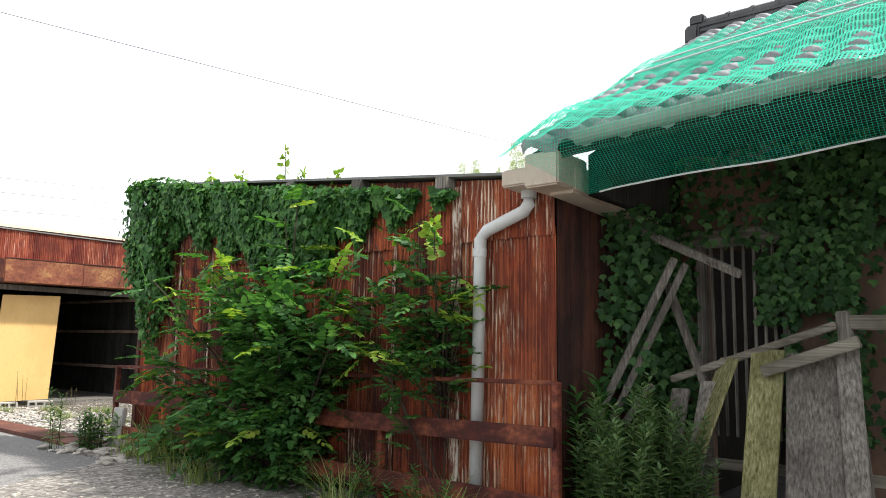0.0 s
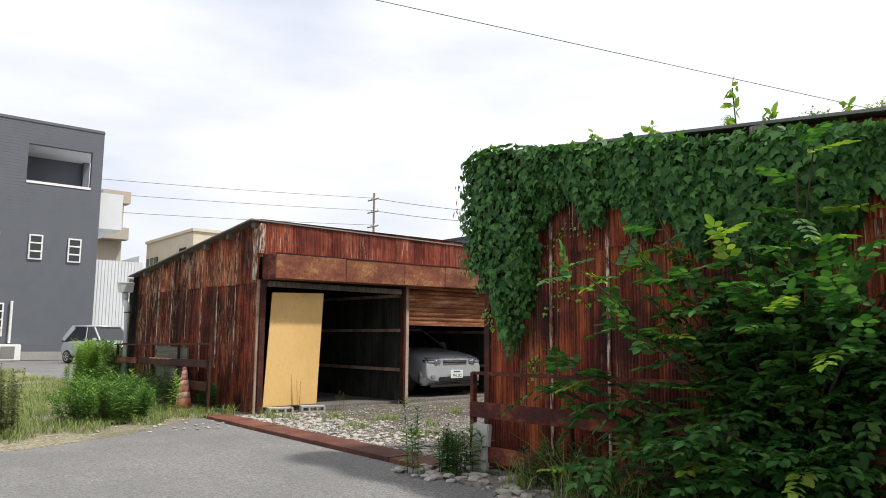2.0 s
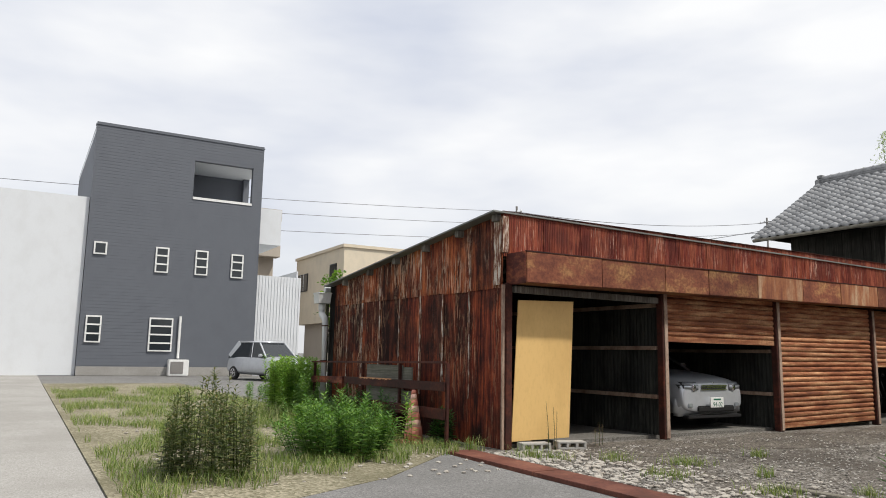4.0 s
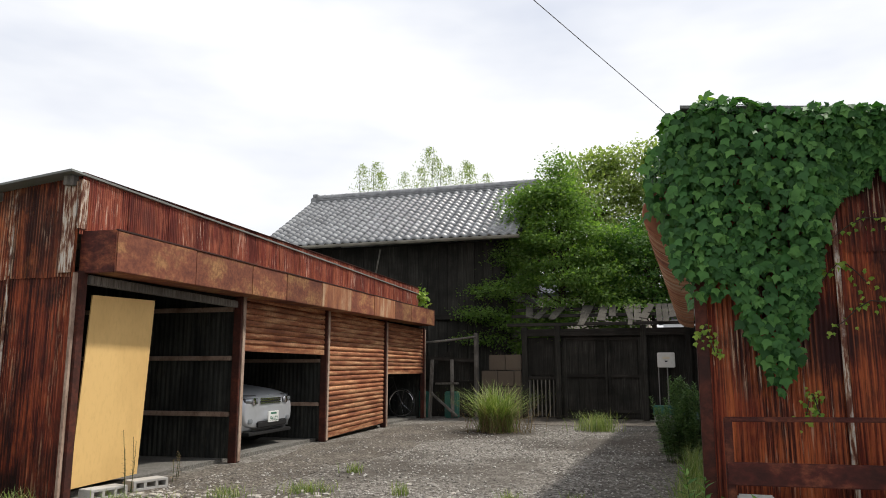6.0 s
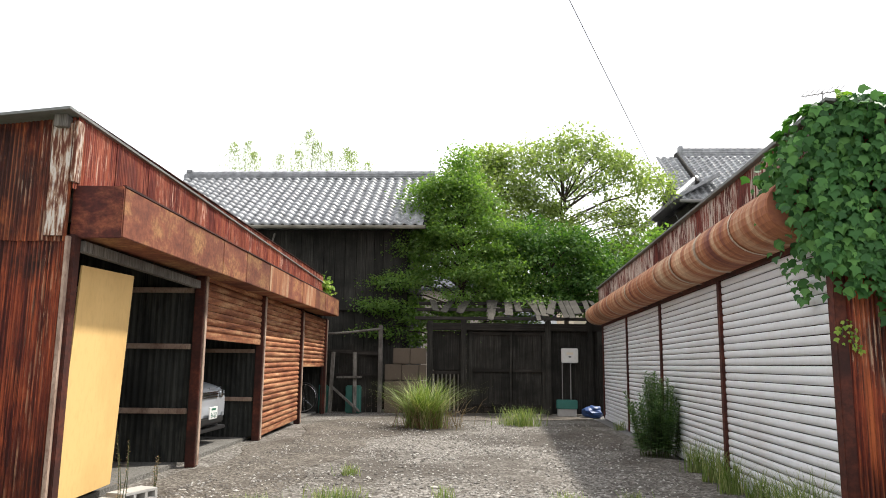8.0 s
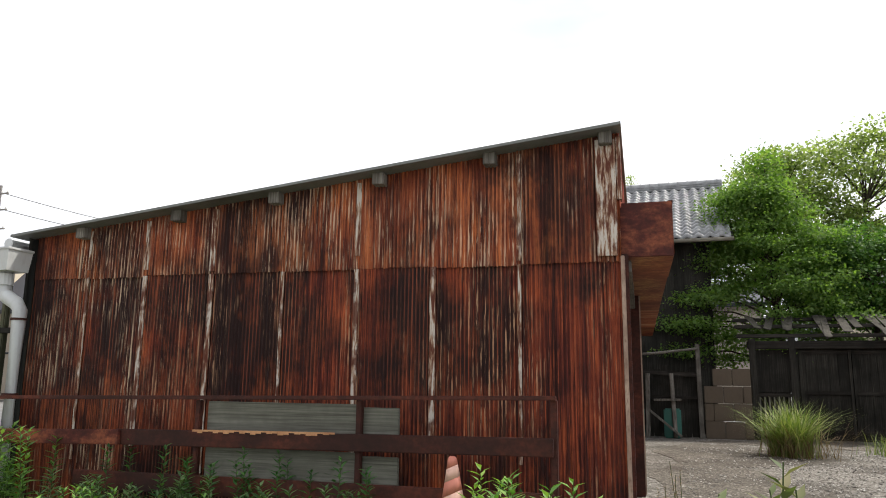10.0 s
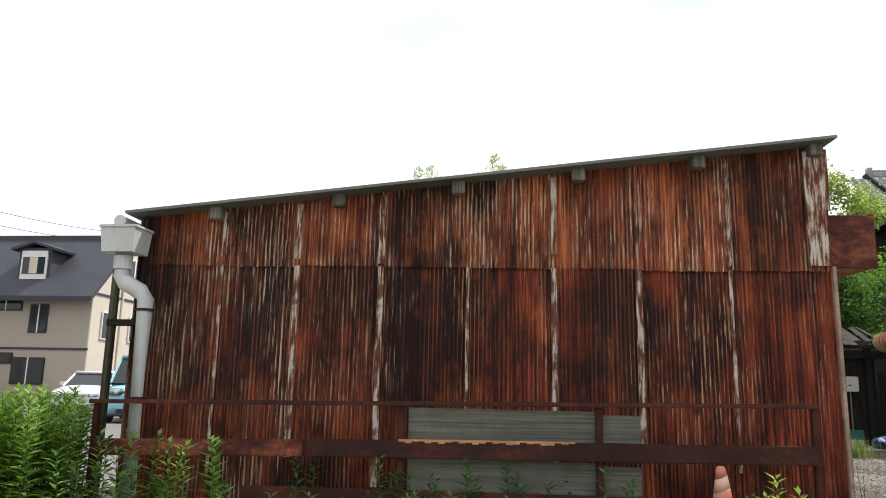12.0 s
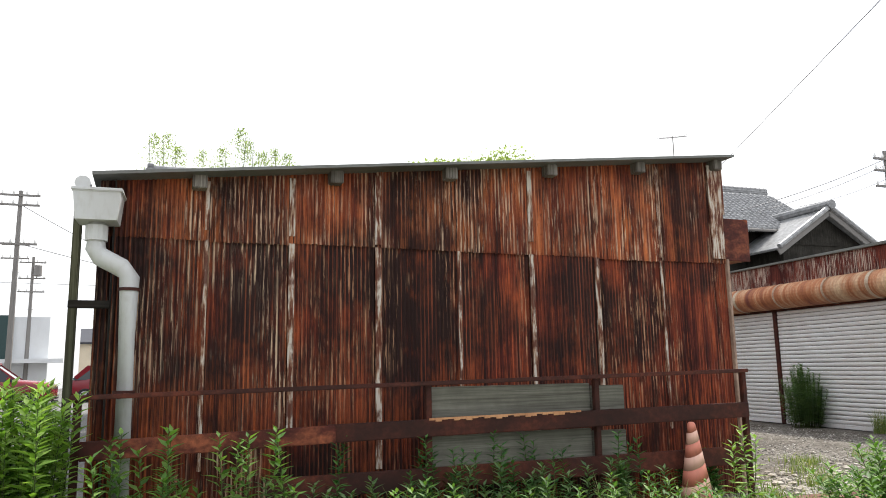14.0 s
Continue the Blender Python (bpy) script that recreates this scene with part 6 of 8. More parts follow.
def dark_building():
    X = -42.0
    d = thing("apartment_building", (-48, 6, 0), "three-storey dark grey clad building with small white windows", "building")
    y0, y1, top = 1.32, 9.1, 11.4
    b0, b1, bz0, bz1 = 5.75, 8.6, 8.4, 10.35
    bm = bmesh.new()
    for a in ((y0, b0, 0, top), (b1, y1, 0, top), (b0, b1, 0, bz0), (b0, b1, bz1, top)):
        box(bm, X - 0.3, X, a[0], a[1], a[2], a[3])
    part("wall", bm, SIDING, d)
    part("side_wall", bx(X - 12, X - 0.3, y0, y0 + 0.3, 0, top), SIDING, d)
    part("side_wall", bx(X - 12, X - 0.3, y1 - 0.3, y1, 0, bz0), SIDING, d)
    part("side_wall", bx(X - 12, X - 2.6, y1 - 0.3, y1, bz0, top), SIDING, d)
    part("roof", bx(X - 12, X - 0.3, y0, y1, top - 0.3, top - 0.05), WHITE_PANEL, d)
    part("balcony_floor", bx(X - 3, X - 0.3, b0, y1, bz0 - 0.2, bz0), WHITE_PANEL, d)
    part("balcony_ceiling", bx(X - 3, X - 0.3, b0 - 0.5, y1, bz1, bz1 + 0.1), WHITE_PANEL, d)
    part("balcony_wall", bx(X - 3.2, X - 3, b0 - 0.5, y1, bz0, bz1), SIDING, d)
    part("balcony_rail", bx(X - 0.1, X + 0.04, b0, b1, bz0 + 0.02, bz0 + 0.14), WHITE, d)
    part("parapet_cap", bx(X - 0.35, X + 0.04, y0 - 0.03, y1 + 0.03, top, top + 0.06), SIDING, d)
    rows = np.arange(0.45, top, 0.15)
    bm = bmesh.new()
    for z in rows:
        for a, b in ((y0, b0), (b1, y1)) if bz0 < z < bz1 else ((y0, y1),):
            box(bm, X, X + 0.007, a, b, z, z + 0.14)
    part("cladding", bm, SIDING, d, kind="stuff")
    for a, b, z0, z1, n in ((4.25, 4.85, 4.75, 5.95, 2), (6.05, 6.65, 4.75, 5.95, 2), (7.75, 8.35, 4.72, 5.9, 2), (4.2, 5.25, 1.1, 2.65, 3), (1.55, 2.2, 1.45, 2.65, 2), (1.62, 2.17, 5.4, 5.98, 0)):
        window(d, "x", a, b, z0, z1, X + 0.02, n)
    part("drain_pipe", pipe([(X + 0.1, 5.55, 0.8), (X + 0.1, 5.55, 2.75)], 0.06), WHITE, d)
    part("plinth", bx(X, X + 0.05, y0, y1, 0, 0.4), CONCRETE, d)
    ac = thing("outdoor_unit", (X + 0.4, 5.5, 0), "white air-conditioner outdoor unit by the wall", "air conditioner")
    part("casing", bx(X + 0.1, X + 0.5, 5.1, 6.0, 0, 0.75, bevel=0.03), WHITE, ac)
    part("grille", bx(X + 0.5, X + 0.52, 5.18, 5.75, 0.1, 0.65, bevel=0.01), POLE_CONCRETE, ac)
    w = thing("white_wing", (-47, 10.2, 0), "white ribbed-panel wing beside the grey building", "building")
    part("wall", bx(X - 10, X - 0.4, 9.12, 11.4, 0, 5.0), WHITE_PANEL, w)
    part("upper_balcony", bx(X - 6, X - 0.4, 9.12, 10.3, 6.6, 8.45), WHITE_PANEL, w)
    part("railing", bx(X - 9, X - 0.5, 11.3, 11.36, 5.0, 5.35), WHITE_PANEL, w)
    bm = bmesh.new()
    for y in np.arange(9.16, 11.4, 0.16):
        box(bm, X - 0.4, X - 0.37, y, y + 0.09, 0, 5.0)
    part("ribs", bm, WHITE_PANEL, w, kind="stuff")
    w2 = thing("white_wing", (-47, -2, 0), "lower white-panelled wing of the grey building", "building")
    part("wall", bx(X - 10, X - 0.2, -7, 1.3, 0, 8.0), WHITE_PANEL, w2)
    far = thing("far_flats", (-62, 14.5, 0), "pinkish far block of flats with balconies", "building")
    part("wall", bx(-66, -60, 13.2, 15.2, 0, 11.2), BEIGE_WALL, far)
    for z in (5.5, 8.2, 10.9):
        part("balcony", bx(-60, -59, 13.4, 15.4, z, z + 0.9, bevel=0.02), BEIGE_WALL, far)


def cream_building():
    c = thing("cream_building", (-56, 24, 0), "two-storey cream building with a brown ground floor", "building")
    part("upper_wall", bx(-59.5, -50, 16.9, 34, 3.2, 8.05), CREAM_WALL, c)
    part("lower_wall", bx(-58.5, -50.6, 17.4, 33.5, 0, 3.2), BEIGE_WALL, c, "brown ground floor wall")
    part("parapet", bx(-59.6, -49.9, 16.8, 34.1, 8.05, 8.25), CREAM_WALL, c)
    window(c, "y", -59.2, -56.8, 5.6, 6.9, 16.9, 2)
    window(c, "y", -52.4, -51.2, 4.4, 7.1, 16.9, 0)
    window(c, "x", 19.2, 20.4, 5.5, 6.9, -50.0, 0)
    window(c, "x", 22.6, 24.0, 5.5, 6.7, -50.0, 0)
    window(c, "y", -54.5, -53.5, 1.2, 2.5, 17.4, 0)


def slate_house():
    h = thing("house", (-41, 34, 0), "grey-walled house with a dark slate roof and dormer", "house")
    part("wall", bx(-50, -35.7, 30, 38, 0, 5.0), BEIGE_WALL, h)
    bm = bmesh.new()
    ys = ((30, 5.0), (38, 5.0), (35.4, 7.9), (32.6, 7.9))
    f = [bm.verts.new((-35.66, y, z)) for y, z in ys]
    bm.faces.new(f)
    part("gable", bm, PALE_CREAM, h)
    part("end_wall", bx(-35.7, -35.64, 30, 38, 0, 5.0), PALE_CREAM, h)
    for ya, yb in ((29.4, 32.7), (38.6, 35.3)):
        part("roof_slope", bar((-42.7, ya, 4.75), (-42.7, yb, 8.1), 14.8, 0.16, 0.02), SLATE_ROOF, h)
    part("roof_cap", bx(-50, -35.5, 32.5, 35.5, 8.0, 8.25), SLATE_ROOF, h)
    part("fascia", bx(-50, -35.3, 29.28, 29.42, 4.6, 4.82), SLATE_ROOF, h)
    dm = part("dormer", bx(-39.7, -38.1, 30.3, 32.6, 5.5, 7.2), SLATE_ROOF, h)
    dw = part("dormer_window", bx(-39.55, -38.25, 30.22, 30.3, 5.7, 7.05, bevel=0.01), WHITE, dm)
    part("pane", bx(-39.45, -38.35, 30.2, 30.22, 5.95, 6.75), DARK_GLASS, dw)
    part("curtain", bx(-39.1, -38.7, 30.185, 30.2, 5.97, 6.73), CREAM_WALL, dw)
    part("dormer_gable", bar((-38.9, 31.4, 7.45), (-37.8, 31.4, 7.1), 2.7, 0.12), SLATE_ROOF, dm)
    part("dormer_gable", bar((-38.9, 31.4, 7.45), (-40.0, 31.4, 7.1), 2.7, 0.12), SLATE_ROOF, dm)
    for a, b, z0, z1 in ((-38.6, -37.7, 3.2, 4.5), (-40.6, -39.0, 4.2, 4.8), (-42.2, -41.5, 2.8, 4.4), (-40.8, -39.2, 1.8, 2.3), (-39.2, -37.6, 0.9, 2.1)):
        window(h, "y", a, b, z0, z1, 30.0, 1)
    fr = window(h, "x", 32.4, 35.6, 5.9, 7.1, -35.63, 0)
    for y in (33.2, 34.0, 34.8):
        part("mullion", bx(-35.58, -35.54, y - 0.05, y + 0.05, 5.9, 7.1), WHITE, fr)
    part("trim_board", bx(-35.64, -35.60, 30.0, 38.0, 5.0, 5.1), SLATE_ROOF, h)
    for y in (30.8, 33.2, 35.8):
        window(h, "x", y, y + 0.75, 3.0, 4.3, -35.63, 0)
    part("belt_line", bx(-50, -35.62, 29.96, 30.0, 2.45, 2.55), SLATE_ROOF, h)
    part("drain_pipe", pipe([(-35.6, 32.4, 0), (-35.6, 32.4, 5.6)], 0.05), CREAM_WALL, h)
    w = thing("white_house", (-40, 58, 0), "white house further down the street", "house")
    part("wall", bx(-44, -36, 50, 58, 0, 6.2), WHITE_PANEL, w)
    part("roof", bar((-40, 49.4, 6.1), (-40, 54, 7.8), 8.8, 0.2), SLATE_ROOF, w)
    window(w, "x", 51.5, 53, 3.6, 5.0, -36.0, 1)
    sh = thing("shop_building", (-40, 66, 0), "low white shop with a dark green sign panel", "building")
    part("wall", bx(-56, -28.8, 60, 76, 0, 5.4), WHITE_PANEL, sh)
    part("sign_panel", bx(-56, -31.2, 59.8, 60.0, 2.3, 5.5), SIGN_GREEN, sh, "dark green sign panel")
    for x, w2 in ((-35.5, 0.5), (-34.8, 0.5), (-33.4, 0.7)):
        part("sign_mark", bx(x, x + w2, 59.74, 59.8, 3.4, 4.3, bevel=0.05), WHITE, sh)
    part("awning", bx(-34, -27.6, 58.8, 60.0, 2.0, 2.3), WHITE_PANEL, sh)
    l2 = thing("low_house", (-28, 80, 0), "pale house at the end of the street", "house")
    part("wall", bx(-29.5, -26.0, 78, 84, 0, 4.2), CREAM_WALL, l2)
    part("roof", bar((-27.8, 77.5, 4.1), (-27.8, 81, 5.6), 4.6, 0.2), SLATE_ROOF, l2)


SIGN_GREEN = simple("dark_green_panel", (0.018, 0.05, 0.05), 0.5)
dark_building()
cream_building()
slate_house()


def low_blocks():
    """Plain far houses that close the street's horizon."""
    rng = random.Random(77)
    spots = [(-70, 0), (-66, -12), (-62, 45), (-75, 30), (-16, 96), (-48, 92), (26, 46), (36, 34), (24, 60), (40, 12), (-4, 70), (12, 80), (-60, -30), (30, -22), (0, -24), (-24, -24), (14, 30), (-14, 44), (-2, 40)]
    for x, y in spots:
        w, dd, hh = rng.uniform(8, 12), rng.uniform(7, 10), rng.uniform(4.6, 6.0)
        h = thing("far_house", (x, y, 0), "plain far house with a dark pitched roof", "house", "far houses")
        part("wall", bx(x - w / 2, x + w / 2, y - dd / 2, y + dd / 2, 0, hh), rng.choice([CREAM_WALL, BEIGE_WALL, WHITE_PANEL]), h)
        for s in (-1, 1):
            part("roof", bar((x, y + s * (dd / 2 + 0.5), hh - 0.1), (x, y, hh + 1.6), w + 1, 0.2), SLATE_ROOF, h)


low_blocks()


# ---- poles and wires ----
def utility_pole(at, height, arms, label, transformer=False):
    p = thing("utility_pole", at, label, "utility pole", "utility poles")
    x, y, _ = at
    part("shaft", pipe([(x, y, 0), (x, y, height)], 0.16, 10, 0.10), POLE_CONCRETE, p)
    for z in arms:
        arm = part("crossarm", bx(x - 0.9, x + 0.9, y - 0.15, y - 0.05, z, z + 0.1), POLE_CONCRETE, p)
        for k in (-0.8, -0.3, 0.3, 0.8):
            part("insulator", lathe([(0.05, 0), (0.06, 0.1), (0.03, 0.2)], 8, (x + k, y - 0.1, z + 0.1)), WHITE, arm)
    if transformer:
        part("transformer", lathe([(0.26, 0), (0.28, 0.05), (0.28, 0.75), (0.24, 0.82)], 12, (x + 0.4, y - 0.3, arms[-1] - 1.0)), POLE_CONCRETE, p)
    part("foot_bolts", pipe([(x - 0.2, y, height * 0.6), (x + 0.2, y, height * 0.6)], 0.02, 5), POLE_CONCRETE, p)


utility_pole((-27.2, 40, 0), 10.4, [7.6, 9.6, 10.1], "concrete utility pole with crossarms")
utility_pole((-30.2, 60, 0), 9.9, [7.2, 8.2, 9.4], "concrete utility pole carrying a transformer", True)
utility_pole((13.6, 25, 0), 11.4, [9.5, 10.3, 10.9], "concrete utility pole with a transformer", True)
utility_pole((-60.0, 37.8, 0), 14.9, [11.6, 13.0, 14.2], "tall concrete utility pole behind the garages")
utility_pole((-31.0, 58.0, 0), 10.9, [9.4, 10.4], "concrete utility pole down the street")
utility_pole((-60.0, 73.7, 0), 17.8, [16.0, 17.2], "distant concrete utility pole")


def wire(a, b, sag, r=0.012, name="overhead_wire", label="thin black overhead wire across the sky"):
    a, b = Vector(a), Vector(b)
    pts = [a + (b - a) * t - Vector((0, 0, 4 * sag * t * (1 - t))) for t in np.linspace(0, 1, 24)]
    bm = tube(bmesh.new(), pts, r, 5)
    solid(name, bm, WIRE, label, "wire", group="overhead wires")


wire((-3.4, 23.6, 4.38), (-20.4, -19.78, 7.49), 0.0, 0.006)
wire((-60, -40, 11.4), (-60, 37.6, 14.4), 0.9, 0.02)
wire((-60, -40, 10.6), (-60, 37.6, 13.2), 0.9, 0.02)
wire((-60, -40, 9.4), (-60, 37.6, 11.8), 0.9, 0.02)
wire((-60, 37.6, 14.4), (-60, 73.7, 17.2), 0.8, 0.03)
wire((-60, 37.6, 13.2), (-60, 73.7, 16.1), 0.8, 0.03)
wire((4.5, 25, 7.9), (13.6, 25, 11.0), 0.15, 0.02)
wire((5.5, 25.2, 7.9), (13.6, 25, 10.7), 0.15, 0.015)
wire((8.0, 25.2, 8.3), (13.6, 25, 10.0), 0.15, 0.012)
wire((-60, 42, 10.5), (-27.2, 40, 9.7), 0.4, 0.02)
wire((-27.2, 40, 9.7), (-19, 70, 9.0), 0.4, 0.02)
wire((-60, 60, 9.0), (-10, 62, 8.0), 0.4, 0.02)
wire((-27.2, 40, 7.7), (-12, 60, 7.2), 0.4, 0.02)


# ---- vehicles ----
def car(name, at, yaw, paint, label, length=3.8, width=1.66, height=1.45, van=False, plate="", plate_ink=None, old=False):
    """A car that faces its own +x: lofted body, glass, wheels, lamps and bumper."""
    c = thing(name, (0, 0, 0), label, "car")
    hw = width / 2
    if van:
        side = [(0.00, 0.55, 0.90), (0.06, 0.95, 0.96), (0.16, 1.08, 0.97), (0.34, 1.15, 0.97), (0.42, 1.20, 0.96), (0.5, 1.2, 0.96), (0.8, 1.2, 0.96), (1.0, 1.15, 0.94)]
        roof = [(0.13, 1.10), (0.30, height - 0.06), (0.45, height), (0.80, height), (0.97, height - 0.08), (1.0, 1.1)]
    else:
        hood = 0.89 if old else 0.93
        side = [(0.00, 0.69, 0.86), (0.004, 0.73, 0.88), (0.022, hood - 0.10, 0.94), (0.07, hood - 0.05, 0.97), (0.16, hood, 0.985), (0.28, hood + 0.06, 1.0), (0.55, hood + 0.08, 1.0), (0.85, hood + 0.10, 0.98), (0.97, hood + 0.06, 0.92), (1.0, 0.6, 0.86)]
        roof = [(0.27, hood + 0.04), (0.44, height - 0.05), (0.58, height), (0.80, height - 0.06), (0.95, hood + 0.08)]
    # lower body
    bm = bmesh.new()
    rings = []
    for u, z, w in side:
        x = length / 2 - u * length
        y = hw * w
        low = 0.20 if 0.03 < u < 0.97 else 0.27
        sec = [(-y * 0.92, low), (-y, 0.42), (-y, z * 0.62 + 0.1), (-y * 0.97, z - 0.07), (-y * 0.86, z), (-y * 0.45, z + 0.025), (0, z + 0.032)]
        sec = sec + [(-a, b) for a, b in reversed(sec[:-1])]
        rings.append([bm.verts.new((x, a, b)) for a, b in sec])
    for a, b in zip(rings, rings[1:]):
        for k in range(len(a) - 1):
            bm.faces.new((a[k], a[k + 1], b[k + 1], b[k]))
        bm.faces.new((a[-1], a[0], b[0], b[-1]))
    bm.faces.new(list(reversed(rings[0])))
    bm.faces.new(rings[-1])
    bmesh.ops.recalc_face_normals(bm, faces=bm.faces)
    body = part("body", bm, paint, c, smooth=True)
    mod = body.modifiers.new("soften", "SUBSURF")
    mod.levels = mod.render_levels = 2
    # cabin: glass band with a painted roof
    bm = bmesh.new()
    rings = []
    for u, z in roof:
        x = length / 2 - u * length
        k = 0.90 if z < height - 0.2 else 0.72
        rings.append([bm.verts.new((x, -hw * k, z)), bm.verts.new((x, hw * k, z))])
    belt = min(z for _, z in roof) - 0.05
    lows = [[bm.verts.new((length / 2 - u * length, -hw * 0.93, belt)), bm.verts.new((length / 2 - u * length, hw * 0.93, belt))] for u, z in roof]
    for i in range(len(roof) - 1):
        bm.faces.new((rings[i][0], rings[i][1], rings[i + 1][1], rings[i + 1][0]))
        bm.faces.new((lows[i][0], rings[i][0], rings[i + 1][0], lows[i + 1][0]))
        bm.faces.new((lows[i][1], lows[i + 1][1], rings[i + 1][1], rings[i][1]))
    bmesh.ops.recalc_face_normals(bm, faces=bm.faces)
    part("cabin_glass", bm, DARK_GLASS, c)
    mid = [r for r in roof if r[1] > height - 0.2]
    bm = bmesh.new()
    xa, xb = length / 2 - mid[0][0] * length, length / 2 - mid[-1][0] * length
    box(bm, xb - 0.06, xa + 0.06, -hw * 0.74, hw * 0.74, height - 0.075, height + 0.025, bevel=0.03)
    part("roof", bm, paint, c, smooth=True)
    for s in (-1, 1):
        u0, z0 = roof[0]
        u1, z1 = roof[1]
        part("windscreen_pillar", bar((length / 2 - u0 * length, s * hw * 0.90, z0), (length / 2 - u1 * length, s * hw * 0.735, z1), 0.06, 0.05, 0.01), paint, c)
        part("door_pillar", bar((0.02 * length - 0.15, s * hw * 0.93, belt + 0.02), (-0.02 * length - 0.15, s * hw * 0.735, height - 0.05), 0.03, 0.09, 0.008), paint, c)
        ub, zb = roof[-1]
        part("rear_pillar", bar((length / 2 - ub * length + 0.1, s * hw * 0.91, zb - 0.03), (xb, s * hw * 0.735, height - 0.04), 0.05, 0.22, 0.01), paint, c)
        part("wing_mirror", bx(length / 2 - u0 * length - 0.32, length / 2 - u0 * length - 0.2, s * (hw + 0.02) - 0.09, s * (hw + 0.02) + 0.09, belt + 0.06, belt + 0.19, bevel=0.03), paint, c)
        for x in (length * 0.32, -length * 0.33):
            wl = part("wheel", wheel_bm(x, s * (hw - 0.09), 0.29, 0.18), RUBBER, c)
            part("rim", rim_bm(x, s * (hw + 0.005), 0.29), CHROME, wl)
    # front
    fx = length / 2
    hz = 0.86 if van else 0.68
    for s in (-1, 1):
        lm = bmesh.new()
        box(lm, fx - 0.20, fx + 0.034, s * hw * 0.66 - 0.19, s * hw * 0.66 + 0.19, hz - 0.07, hz + 0.085, bevel=0.045)
        for v in lm.verts:
            v.co.x -= abs(v.co.y) ** 2 * 0.10
        hl = part("headlight", lm, LENS, c, smooth=True)
        part("lamp", lathe([(0.045, 0), (0.055, 0.01), (0.02, 0.02)], 12, (0, 0, 0)), CHROME, hl).matrix_basis = Matrix.Translation((fx + 0.034 - (hw * 0.62) ** 2 * 0.10 - 0.008, s * hw * 0.6, hz)) @ Matrix.Rotation(radians(90), 4, "Y")
        hb = bmesh.new()
        box(hb, fx - 0.24, fx + 0.022, s * hw * 0.66 - 0.202, s * hw * 0.66 + 0.202, hz - 0.08, hz + 0.094, bevel=0.045)
        for v in hb.verts:
            v.co.x -= abs(v.co.y) ** 2 * 0.10
        part("headlight_rim", hb, BLACK, c, smooth=True)
        part("fog_lamp", bx(fx - 0.03, fx + 0.012, s * hw * 0.7 - 0.06, s * hw * 0.7 + 0.06, 0.36, 0.43, bevel=0.012), LENS, c)
    part("grille", bx(fx - 0.10, fx + 0.008, -hw * 0.40, hw * 0.40, hz - 0.04, hz + 0.04, bevel=0.02), BLACK, c)
    for z in (hz - 0.03, hz + 0.008, hz + 0.034):
        part("grille_bar", bx(fx - 0.06, fx + 0.014, -hw * 0.39, hw * 0.39, z - 0.008, z + 0.008, bevel=0.003), CHROME, c)
    part("badge", lathe([(0.03, 0), (0.03, 0.02)], 10, (fx - 0.03, 0, hz + 0.075)), CHROME, c)
    bmp = bmesh.new()
    box(bmp, fx - 0.16, fx + 0.05, -hw * 0.95, hw * 0.95, 0.22, 0.565, bevel=0.05)
    for v in bmp.verts:
        v.co.x -= abs(v.co.y) ** 2 * 0.20
    part("bumper", bmp, paint, c, smooth=True)
    part("air_intake", bx(fx + 0.02, fx + 0.056, -hw * 0.56, hw * 0.56, 0.29, 0.39, bevel=0.02), BLACK, c)
    part("lower_lip", bx(fx - 0.1, fx + 0.03, -hw * 0.8, hw * 0.8, 0.19, 0.24, bevel=0.01), BLACK, c)
    part("bonnet_seam", bx(fx - 0.13, fx - 0.12, -hw * 0.62, hw * 0.62, hz + 0.085, hz + 0.092), BLACK, c)
    pl = part("number_plate", bx(fx + 0.055, fx + 0.066, -0.165, 0.165, 0.36, 0.525, bevel=0.004), WHITE, c)
    if plate:
        for text, size, z in ((plate, 0.105, 0.375), ("-----", 0.04, 0.475)):
            if text.startswith("--"):
                part("plate_mark", bx(fx + 0.066, fx + 0.0675, -0.09, 0.09, 0.478, 0.505), plate_ink, pl)
                continue
            cu = bpy.data.curves.new("plate_text", "FONT")
            cu.body, cu.size, cu.align_x, cu.extrude = text, size, "CENTER", 0.0006
            tmp = bpy.data.objects.new("plate_text", cu)
            me = bpy.data.meshes.new_from_object(tmp)
            bpy.data.objects.remove(tmp)
            me.transform(Matrix.Translation((fx + 0.0675, 0.012, z)) @ Euler((radians(90), 0, radians(90))).to_matrix().to_4x4())
            link_mesh("plate_number", me, plate_ink, pl)
    else:
        part("plate_mark", bx(fx + 0.066, fx + 0.0675, -0.12, 0.12, 0.385, 0.45), plate_ink or PLATE_GREEN, pl)
    c.matrix_basis = pose(at[0], at[1], at[2], 0, 0, yaw)
    return c


def wheel_bm(x, y, r, w):
    bm = bmesh.new()
    n = 24
    rings = []
    for rr, dy in ((r * 0.62, -w / 2), (r * 0.93, -w / 2), (r, -w / 3), (r, w / 3), (r * 0.93, w / 2), (r * 0.62, w / 2)):
        rings.append([bm.verts.new((x + rr * math.cos(6.28319 * k / n), y + dy, r + rr * math.sin(6.28319 * k / n))) for k in range(n)])
    for a, b in zip(rings, rings[1:]):
        for k in range(n):
            bm.faces.new((a[k], a[(k + 1) % n], b[(k + 1) % n], b[k]))
    bm.faces.new(rings[0])
    bm.faces.new(list(reversed(rings[-1])))
    bmesh.ops.recalc_face_normals(bm, faces=bm.faces)
    return bm


